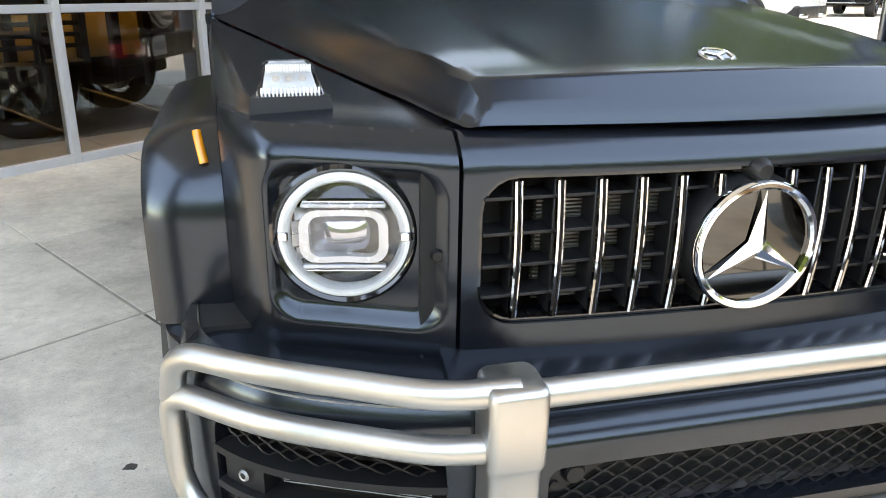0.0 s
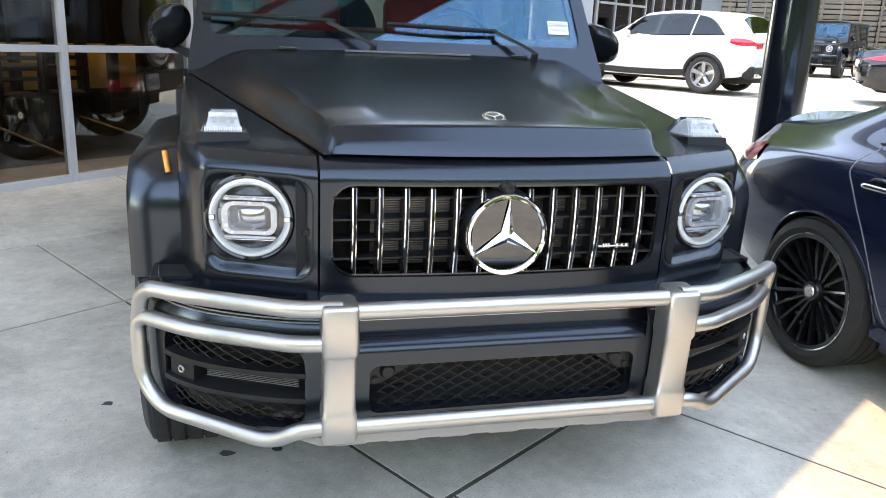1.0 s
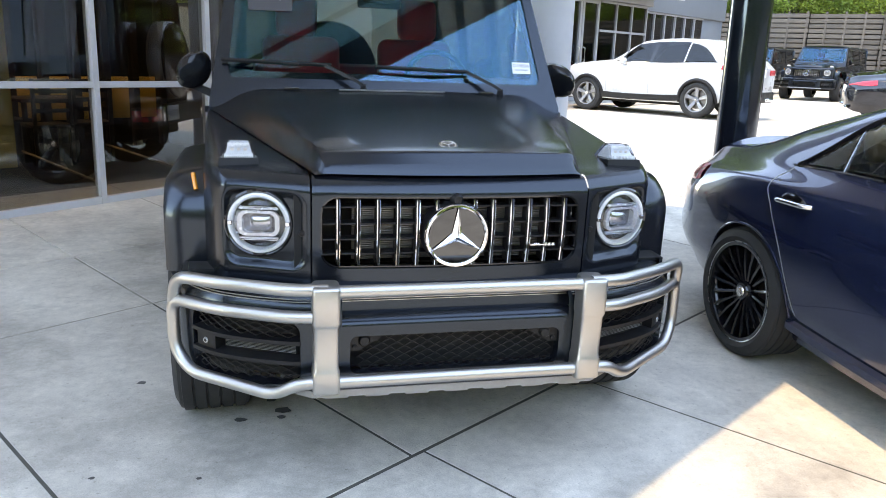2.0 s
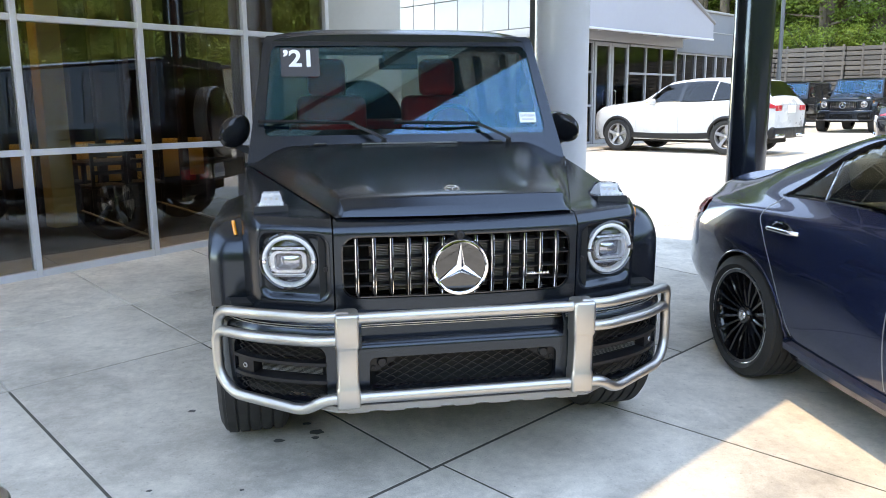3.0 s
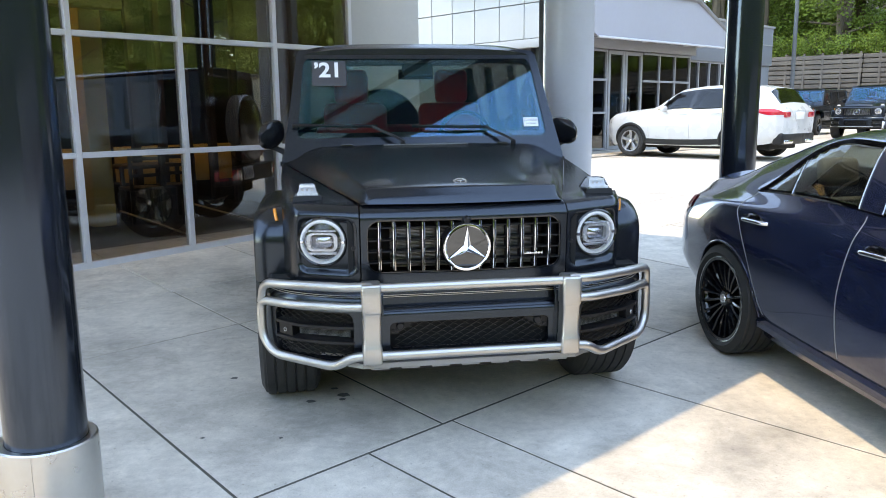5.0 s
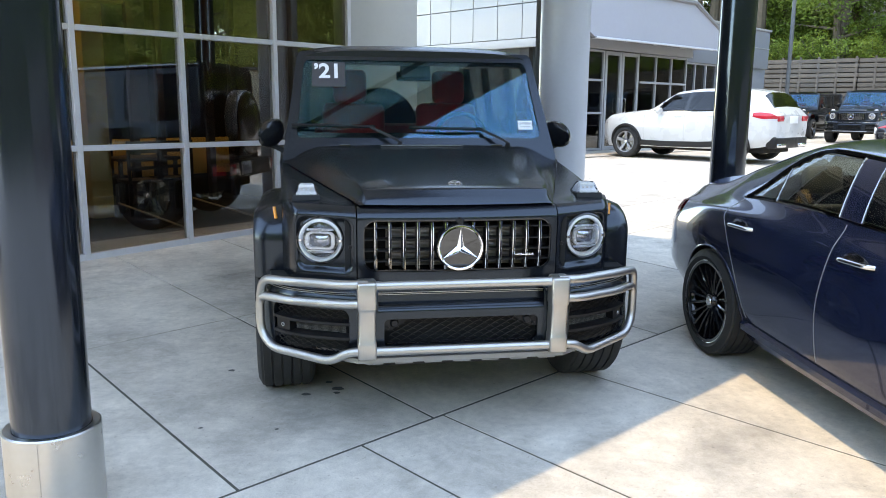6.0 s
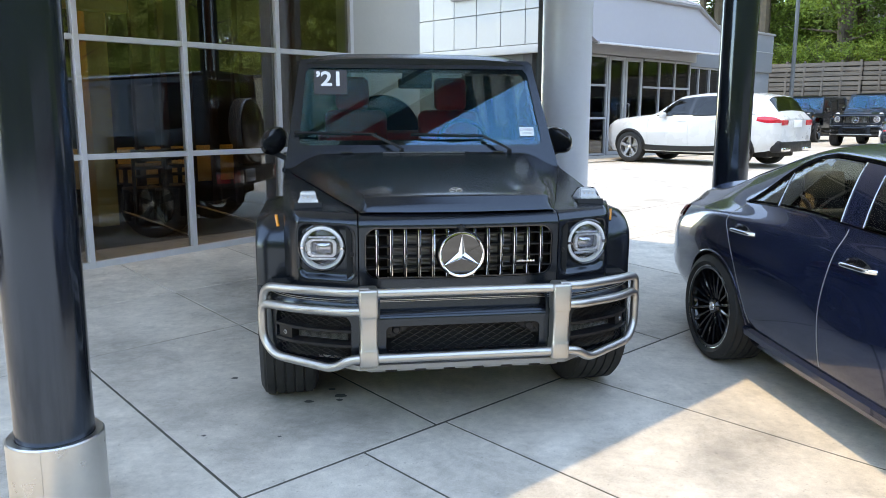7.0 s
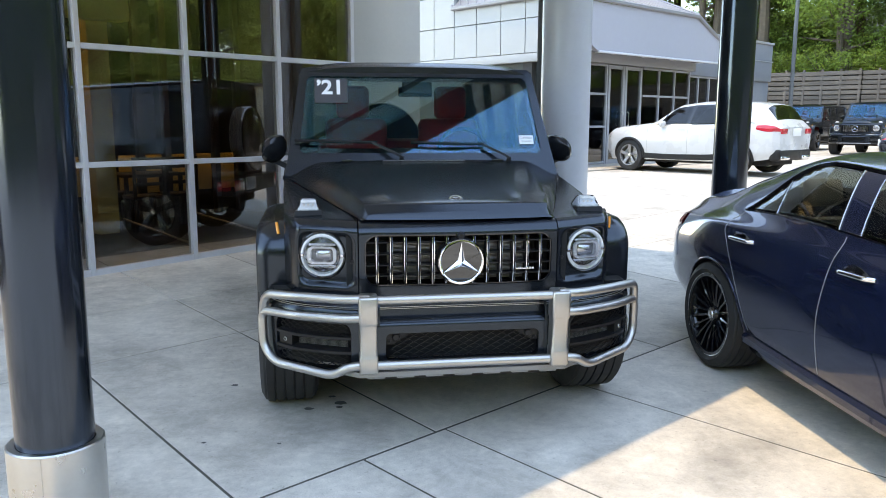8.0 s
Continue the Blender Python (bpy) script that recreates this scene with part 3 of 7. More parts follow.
def suv_body(m, label):
    """The car without its guard and stickers."""
    car = thing("suv", m, label, "car", "cars on the forecourt")
    # bonnet
    bm = B()
    us = [-1, -0.985, -0.96, -0.93] + [-0.9 + 1.8 * k / 44 for k in range(45)] + [0.93, 0.96, 0.985, 1]
    vv = LIP + [0.17 + 1.21 * k / 30 for k in range(31)]
    front = [[Vector((p.x, p.y + 0.03, p.z - 0.004)) for p in [hood_point(u, 0.0) for u in us]]]
    rows = [[hood_point(u, v) for u in us] for v in vv]
    for row in rows[-4:]:
        for p in row:
            p.y = min(p.y, 1.5)
    back = [[Vector((p.x, p.y + 0.004, p.z - 0.03)) for p in rows[-1]]]
    rings(bm, front + rows + back, False)
    hood = part("bonnet", bm, M_MATTE, car, "matte black bonnet with a sloped front lip", smooth=28)
    bm = B()
    lathe(bm, [(0.001, 0.0015), (0.0215, 0.0015), (0.022, 0.006), (0.0245, 0.0065), (0.025, 0.004), (0.0275, 0.004), (0.028, 0.006), (0.0295, 0.005), (0.030, -0.004)], 40)
    for k in range(3):
        box(bm, (0.005, 0, 0.011), (0.003, 0.0045, 0.021), 0.001, Matrix.Rotation(k * 2.0944, 4, "X"), 1)
    badge = part("bonnet_badge", bm, M_CHROME, hood, "small round silver badge", Matrix.Translation((0, 0.245, 1.2365)) @ Matrix.Rotation(radians(17), 4, "X") @ Matrix.Rotation(-math.pi / 2, 4, "Y") @ Matrix.Rotation(math.pi / 2, 4, "X") @ Matrix.Diagonal((0.7, 1.12, 1.12, 1)))
    bm = B()
    lathe(bm, [(0.001, 0.0028), (0.0213, 0.0028), (0.0213, 0.001)], 32)
    lathe(bm, [(0.0250, 0.0045), (0.0273, 0.0045)], 32)
    part("badge_field", bm, M_GLOSS, badge)
    bm = B()
    for k in range(62):
        box(bm, (-0.27 + 0.0085 * k, 1.425, 1.3150), (0.0048, 0.026, 0.006), 0.0, None)
    part("cowl_vent", bm, M_RADIATOR, hood, "thin row of vent slots", kind="stuff")
    for xx in (-0.50, 0.48):
        bm = B()
        box(bm, (xx, 1.455, 1.312), (0.072, 0.020, 0.018), 0.004)
        part("washer_nozzle", bm, M_GLOSS, hood)
    # wings
    for s in (-1, 1):
        bm = B()
        def face(i, j, s=s):
            a, z = lerp(0.494, 0.85, i), lerp(0.755, 1.145, j)
            return Vector((s * a, fender_face(a, z), z))
        grid_mesh(bm, face, 72, 72)
        def top(i, j, s=s):
            a = lerp(0.494, 0.85, i)
            y0 = fender_face(a, 1.145)
            y = lerp(y0, 1.45, j)
            xs, xo = hood_width(y) + 0.002, 0.85 + 0.045 * smoothstep(0.3, 1.4, y)
            x = lerp(a, lerp(xs, xo, i), smoothstep(0, 0.18, j))
            z = lerp(1.145, 1.145 + 0.047 * (y - 0.1), smoothstep(0, 0.12, j)) - (0.03 * ((i - 0.8) / 0.2) ** 2 * smoothstep(0, 0.1, j) if i > 0.8 else 0)
            return Vector((s * x, y, z))
        grid_mesh(bm, top, 30, 40)
        def flank(i, j, s=s):
            zb = lerp(1.0, 0.742, 1 - smoothstep(0.50, 0.56, lerp(0.336, 1.45, i)))
            y = lerp(fender_face(0.85, 1.145), 1.45, i)
            zt = lerp(1.145, 1.145 + 0.047 * (y - 0.1), smoothstep(0, 0.12, i)) - 0.03 * smoothstep(0, 0.1, i)
            z = lerp(zb, zt, j)
            y = lerp(fender_face(0.85, min(1.145, max(z, 0.755))), 1.45, i)
            return Vector((s * (0.85 + 0.045 * smoothstep(0.3, 1.4, y)), y, z))
        grid_mesh(bm, flank, 40, 14)
        bmesh.ops.remove_doubles(bm, verts=bm.verts, dist=0.0008)
        bmesh.ops.recalc_face_normals(bm, faces=bm.faces)
        wing = part("wing", bm, M_MATTE, car, "matte black front wing with a recessed lamp panel", smooth=50)
        bm = B()
        lathe(bm, [(0.001, 0.006), (0.008, 0.006), (0.0095, 0.003), (0.010, -0.004)], 20, Matrix.Translation((s * 0.522, fender_face(0.522, 0.952) - 0.004, 0.952)) @ Matrix.Rotation(-math.pi / 2, 4, "Z"))
        part("parking_sensor", bm, M_TRIM, wing)
        # added dark block that stops daylight showing through the wing seam
        bm = B()
        box(bm, (s * 0.512, 0.172, 0.925), (0.07, 0.075, 0.325))
        part("seam_backing", bm, M_DARK, car)
        headlamp(car, s)
        signal(car, s)
        flare(car, s, 0.425, 1.42)
        flare(car, s, 3.25, 4.24)
        bm = B()
        tube(bm, [(s * 0.892, 0.474, 1.092), (s * 0.888, 0.462, 1.066), (s * 0.882, 0.450, 1.036)], 0.0085, 0.02, 10)
        part("side_marker", bm, M_AMBER, car, "orange side marker lamp")
    # radiator surround
    bm = B()
    def sur(x, z, d):
        y = 0.078 + 0.028 * (x / 0.5) ** 2 + (0.05 * ((z - 1.09) / 0.055) ** 2 if z > 1.09 else 0)
        return Vector((x, y + d, z))
    frame_panel(bm, loop_rr(0.488, 0.190, 0.006, 5, 24, 0, 0.955), loop_rr(0.462, 0.126, 0.062, 5, 24, 0, 0.961), sur, 10, 0.07, 0, 0.06)
    part("grille_surround", bm, M_MATTE, car, "matte black radiator surround", smooth=45)
    bm = B()
    a, b = loop_rr(0.461, 0.125, 0.061, 5, 24, 0, 0.961), loop_rr(0.455, 0.119, 0.056, 5, 24, 0, 0.961)
    frame_panel(bm, a, b, lambda x, z, d: sur(x, z, d + 0.008), 1, 0.02, 0, 0.01)
    part("grille_rim", bm, M_GLOSS, car, "thin glossy rim round the grille")
    xs = [-0.402 + 0.0672 * k for k in range(6)]
    for x in xs + [-q for q in xs]:
        yo = 0.004 + 0.020 * (x / 0.4) ** 2
        for z0, z1 in (((1.038, 1.076), (0.846, 0.880)) if abs(x) < 0.08 else ((0.846, 1.076),)):
            bm = B()
            box(bm, (x, 0.111 + yo, (z0 + z1) / 2), (0.013, 0.050, z1 - z0), 0.002, None, 1)
            fin = part("grille_slat", bm, M_TRIM, car)
            bm = B()
            path = [(x, 0.078 + yo - 0.010 * math.sin(math.pi * (z0 + (z1 - z0) * k / 8 - 0.838) / 0.245), z0 + (z1 - z0) * k / 8) for k in range(9)]
            sweep(bm, path, [(-0.0068, 0.004), (-0.0062, -0.004), (-0.0030, -0.006), (-0.0016, 0.001), (0.0016, 0.001), (0.0030, -0.006), (0.0062, -0.004), (0.0068, 0.004)], up=(0, 1, 0))
            part("chrome_strip", bm, M_CHROME, fin, "bright chrome face strip")
            bm = B()
            sweep(bm, [Vector(p) + Vector((0, 0.0015, 0)) for p in path], [(-0.0015, 0.001), (-0.0015, -0.0022), (0.0015, -0.0022), (0.0015, 0.001)], up=(0, 1, 0))
            part("strip_groove", bm, M_TRIM, fin)
    for z in (1.048, 0.990, 0.936, 0.884):
        bm = B()
        box(bm, (0, 0.128, z), (0.91, 0.052, 0.006), 0.001, None, 1)
        part("grille_bar", bm, M_TRIM, car)
    # dark box round the radiator; the shade behind the grille is its colour
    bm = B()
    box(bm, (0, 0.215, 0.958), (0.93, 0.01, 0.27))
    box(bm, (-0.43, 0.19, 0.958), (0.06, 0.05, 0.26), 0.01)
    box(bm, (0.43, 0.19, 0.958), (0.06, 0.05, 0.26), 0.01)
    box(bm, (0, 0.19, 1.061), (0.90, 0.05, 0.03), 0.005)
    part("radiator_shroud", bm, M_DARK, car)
    bm = B()
    for k in range(30):
        box(bm, (0, 0.165, 0.852 + 0.0066 * k), (0.70, 0.02, 0.0030))
    part("radiator", bm, M_RADIATOR, car, "grey finned radiator behind the grille", kind="stuff")
    bm = B()
    lathe(bm, [(0.118, 0.0), (0.118, 0.035), (0.110, 0.055), (0.10, 0.06), (0.001, 0.058)], 48, Matrix.Translation((0, 0.122, 0.955)) @ Matrix.Rotation(-math.pi / 2, 4, "Z"))
    emblem = part("emblem", bm, M_TRIM, car, "large round silver emblem on a black mirror plate")
    bm = B()
    lathe(bm, [(0.001, 0.0), (0.100, 0.0), (0.100, -0.004), (0.001, -0.004)], 48, Matrix.Translation((0, 0.0600, 0.955)) @ Matrix.Rotation(-math.pi / 2, 4, "Z"))
    part("plate", bm, M_MIRRORBLACK, emblem, "black mirror disc")
    bm = B()
    lathe(bm, [(0.098, 0.0), (0.0985, 0.006), (0.103, 0.010), (0.109, 0.009), (0.113, 0.003), (0.113, -0.006)], 56, Matrix.Translation((0, 0.0595, 0.955)) @ Matrix.Rotation(-math.pi / 2, 4, "Z"))
    part("ring", bm, M_CHROME, emblem, "chrome ring")
    bm = B()
    for k in range(3):
        a = math.pi / 2 + k * 2 * math.pi / 3
        c, t = Vector((0, 0.041, 0.955)), Vector((0.099 * math.cos(a), 0.051, 0.955 + 0.099 * math.sin(a)))
        l, r = [Vector((0.0195 * math.cos(a + q), 0.056, 0.955 + 0.0195 * math.sin(a + q))) for q in (math.pi / 3, -math.pi / 3)]
        faces_of(bm, [c, t, l, r], [(0, 2, 1), (0, 1, 3)])
    bmesh.ops.remove_doubles(bm, verts=bm.verts, dist=1e-5)
    part("star", bm, M_CHROME, emblem, "three chrome points", smooth=5)
    bm = B()
    lathe(bm, [(0.001, 0.030), (0.012, 0.029), (0.019, 0.020), (0.022, 0.004), (0.026, -0.03)], 28, Matrix.Translation((0, 0.090, 1.080)) @ Matrix.Rotation(-math.pi / 2, 4, "Z"))
    box(bm, (0, 0.108, 1.082), (0.075, 0.03, 0.022), 0.006)
    part("front_camera", bm, M_TRIM, car, "small round camera above the emblem")
    bm = B()
    box(bm, (0.322, 0.077, 0.912), (0.092, 0.006, 0.006), 0.001)
    for k in range(3):
        box(bm, (0.333 + 0.014 * k, 0.075, 0.914), (0.011, 0.008, 0.013), 0.002)
    for k in range(3):
        box(bm, (0.290 + 0.008 * k, 0.075, 0.914), (0.004, 0.008, 0.012), 0.001, None, 1)
    part("grille_badge", bm, M_CHROME, car, "small silver bars on the grille", kind="stuff")
    suv_bumper(car)
    suv_cab(car)
    for s in (-1, 1):
        wheel(car, s * 0.870, 0.845, 0.405, 0.295, 0.285, s, (5, True, 0.02, 0.022), M_RIMBLACK, 0.05)
        wheel(car, s * 0.860, 3.735, 0.405, 0.295, 0.285, s, (5, True, 0.02, 0.022), M_RIMBLACK)
    return car


def plan(a):
    """The bumper's line in plan, from the middle (0) round the corner (1)."""
    return Vector((spline([0, 0.2, 0.5, 0.72, 0.86, 1.0], [0.40, 0.53, 0.76, 0.885, 0.945, 0.958], a), spline([0, 0.2, 0.5, 0.72, 0.86, 1.0], [-0.030, -0.015, 0.070, 0.175, 0.30, 0.48], a), 0))


def suv_bumper(car):
    # ends below the arch extensions
    for s in (-1, 1):
        bm = B()
        sec = fillet([(0.86, 0.26, 0), (0.935, 0.315, 0), (0.978, 0.40, 0), (0.984, 0.462, 0), (0.90, 0.47, 0)], 0.05, 5)
        rings(bm, [[Vector((s * p.x * k, p.y + 0.3 * (1 - k), z)) for p in sec] for z, k in ((0.737, 0.985), (0.730, 1.0), (0.60, 1.0), (0.50, 0.98), (0.455, 0.95))], True, (True, True))
        bmesh.ops.recalc_face_normals(bm, faces=bm.faces)
        part("bumper_end", bm, M_MATTE, car, "bumper end below the arch extension", smooth=40)
    # middle: opening with a sloped frame
    bm = B()
    def mid(x, z, d):
        return Vector((x, -0.030 + d + (0.03 * ((z - 0.672) / 0.03) ** 2 if z > 0.672 else 0), z))
    frame_panel(bm, loop_rr(0.418, 0.122, 0.012, 5, 16, 0, 0.582), loop_rr(0.372, 0.068, 0.025, 5, 16, 0, 0.568), mid, 8, 0.045, 0, 0.05)
    bump = part("bumper", bm, M_MATTE, car, "matte black front bumper", smooth=40)
    bm = B()
    sec = [(0.02, 0.702), (0.028, 0.706), (0.034, 0.762), (0.03, 0.768), (0.09, 0.790), (0.12, 0.795), (0.12, 0.69)]
    rings(bm, [[Vector((x, y, z)) for y, z in sec] for x in (-0.52, 0.52)], True, (True, True))
    part("upper_ledge", bm, M_MATTE, bump, "recessed ledge under the grille", smooth=20)
    bm = B()
    for z in (0.742, 0.750):
        box(bm, (0, 0.029, z), (0.82, 0.006, 0.0022))
    part("trim_line", bm, M_SATIN, bump, "pair of thin bright lines")
    def ins(x, z):
        return abs(x) < 0.372 and abs(z - 0.568) < 0.069
    bm = B()
    lattice(bm, ins, lambda x, z, d: Vector((x, 0.004 + d, z)), -0.372, 0.372, 0.499, 0.637, 0.054, 0.031, 0.0020)
    part("lower_mesh", bm, M_TRIM, bump, "black woven wire mesh", kind="stuff")
    # sheet coloured as the shade behind the mesh
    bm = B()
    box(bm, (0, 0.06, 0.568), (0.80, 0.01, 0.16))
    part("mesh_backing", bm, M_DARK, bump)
    for s in (-1, 1):
        bm = B()
        rings(bm, [[Vector((s * x, y, z)) for x, z in ((0.372, 0.634), (0.372, 0.575), (0.340, 0.575), (0.268, 0.618), (0.262, 0.634))] for y in (-0.008, 0.012)], True, (True, True))
        lathe(bm, [(0.001, 0.016), (0.015, 0.016), (0.018, 0.012), (0.021, 0.004), (0.021, -0.01)], 24, Matrix.Translation((s * 0.3225, -0.006, 0.612)) @ Matrix.Rotation(-math.pi / 2, 4, "Z"))
        lathe(bm, [(0.001, 0.004), (0.007, 0.005), (0.009, 0.0)], 14, Matrix.Translation((s * 0.355, -0.008, 0.590)) @ Matrix.Rotation(-math.pi / 2, 4, "Z"))
        part("sensor_pod", bm, M_TRIM, bump, "round parking sensor in a grey pod")
        # corner with its air intake
        bm = B()
        def cor(a, z, d, s=s):
            p, q = plan(max(0, min(1, a))), plan(max(0, min(1, a + 0.02))) - plan(max(0, min(1, a - 0.02)))
            nrm = Vector((q.y, -q.x, 0)).normalized()
            top = 0.035 * ((z - 0.72) / 0.06) ** 2 if z > 0.72 else 0
            low = 0.05 * ((0.47 - z) / 0.07) ** 2 if z < 0.47 else 0
            p = p - nrm * (d + top + low)
            return Vector((s * p.x, p.y, z))
        frame_panel(bm, loop_rr(0.5, 0.185, 0.004, 5, 26, 0.5, 0.598), loop_rr(0.262, 0.112, 0.045, 5, 26, 0.470, 0.572), cor, 8, 0.05, 0, 0.0)
        corner = part("bumper_corner", bm, M_MATTE, bump, "bumper corner with an air intake", smooth=45)
        def ina(a, z):
            return abs(a - 0.470) < 0.262 and abs(z - 0.572) < 0.112 and not (0.545 < z < 0.600)
        bm = B()
        lattice(bm, ina, lambda a, z, d, c=cor: c(a, z, 0.025 + d), 0.20, 0.74, 0.455, 0.69, 0.066, 0.0235, 0.0017)
        part("intake_mesh", bm, M_TRIM, corner, "black woven wire mesh", kind="stuff")
        # sheet coloured as the shade deep in the intake
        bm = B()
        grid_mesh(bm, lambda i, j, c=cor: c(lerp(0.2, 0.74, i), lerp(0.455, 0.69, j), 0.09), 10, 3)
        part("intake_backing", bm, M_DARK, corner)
        for z in (0.612, 0.540):
            bm = B()
            lo = []
            for k in range(13):
                a = lerp(0.205, 0.735, k / 12)
                lo.append([cor(a, z - 0.010, 0.05), cor(a, z - 0.007, -0.002), cor(a, z + 0.007, -0.002), cor(a, z + 0.012, 0.05)])
            rings(bm, lo, True, (True, True))
            part("intake_blade", bm, M_TRIM, corner, smooth=25)
        bm = B()
        lo = [[cor(a, z, dd) for z, dd in ((0.550, 0.06), (0.550, 0.010), (0.602, 0.010), (0.602, 0.06))] for a in (0.60, 0.66, 0.72)]
        rings(bm, lo, True, (True, True))
        part("sensor_box", bm, M_TRIM, corner)
        bm = B()
        c = cor(0.655, 0.576, 0.006)
        lathe(bm, [(0.006, 0.003), (0.009, 0.004), (0.011, 0.0)], 18, Matrix.Translation(c) @ Matrix.Rotation(-math.pi / 2 + s * 0.8, 4, "Z"))
        part("parking_sensor", bm, M_RADIATOR, corner)
        bm = B()
        for k in range(9):
            p, q = cor(0.24, 0.557 + 0.005 * k, 0.045), cor(0.58, 0.557 + 0.005 * k, 0.045)
            rod(bm, p, q, 0.0012, 4)
        part("cooler_core", bm, M_RADIATOR, corner, kind="stuff")
        bm = B()
        lo = []
        for k in range(15):
            p = plan(k / 14)
            lo.append([Vector((s * (p.x - 0.012), p.y + 0.035, 0.765)), Vector((s * (p.x - 0.04), p.y + 0.075, 0.772)), Vector((s * (p.x - 0.09), p.y + 0.12, 0.770)), Vector((s * (p.x - 0.14), p.y + 0.18, 0.755))])
        rings(bm, lo, False)
        part("bumper_top", bm, M_MATTE, bump, smooth=40)
        bm = B()
        for dz in (0.755, 0.762):
            sweep(bm, [cor(lerp(0.02, 0.8, k / 12), dz, -0.001) for k in range(13)], [(-0.0015, -0.0015), (0.0015, -0.0015), (0.0015, 0.0015), (-0.0015, 0.0015)])
        part("trim_line", bm, M_RADIATOR, bump)
        bm = B()
        rings(bm, [[Vector((s * x, y, z)) for y, z in ((0.45, 0.43), (0.30, 0.43), (0.30, 0.78), (0.45, 0.78))] for x in (0.55, 0.93)], True, (True, True))
        part("arch_liner", bm, M_DARK, bump)
    bm = B()
    top = [(-0.60, 0.02), (-0.50, -0.055), (0.50, -0.055), (0.60, 0.02), (0.60, 0.30), (-0.60, 0.30)]
    rings(bm, [[Vector((x * 0.98, y + 0.012, 0.426)) for x, y in top], [Vector((x, y - 0.004, 0.432)) for x, y in top], [Vector((x, y, 0.455)) for x, y in top]], True, (True, True))
    for k in range(7):
        box(bm, (-0.42 + 0.14 * k, -0.030, 0.424), (0.085, 0.035, 0.010), 0.003, None, 1)
    part("skid_plate", bm, M_SKID, bump, "satin silver underride plate", smooth=20)
    bm = B()
    box(bm, (0, 0.30, 0.40), (0.9, 0.5, 0.06), 0.02)
    box(bm, (0, 0.845, 0.40), (1.5, 0.12, 0.12), 0.03)
    box(bm, (0, 3.735, 0.40), (1.5, 0.12, 0.12), 0.03)
    box(bm, (0, 2.4, 0.48), (1.3, 4.0, 0.2), 0.03)
    part("chassis", bm, M_DARK, car, "dark underbody and axles")


def trapezoid(wb, wt, zb, zt, r, n=5, side=8):
    """A rounded trapezium in (x, z)."""
    def sk(x, z):
        t = (z - zb) / (zt - zb)
        return (x * lerp(wb, wt, t), z)
    return [sk(x, z) for x, z in loop_rr(1.0, (zt - zb) / 2, r, n, side, 0, (zt + zb) / 2)]


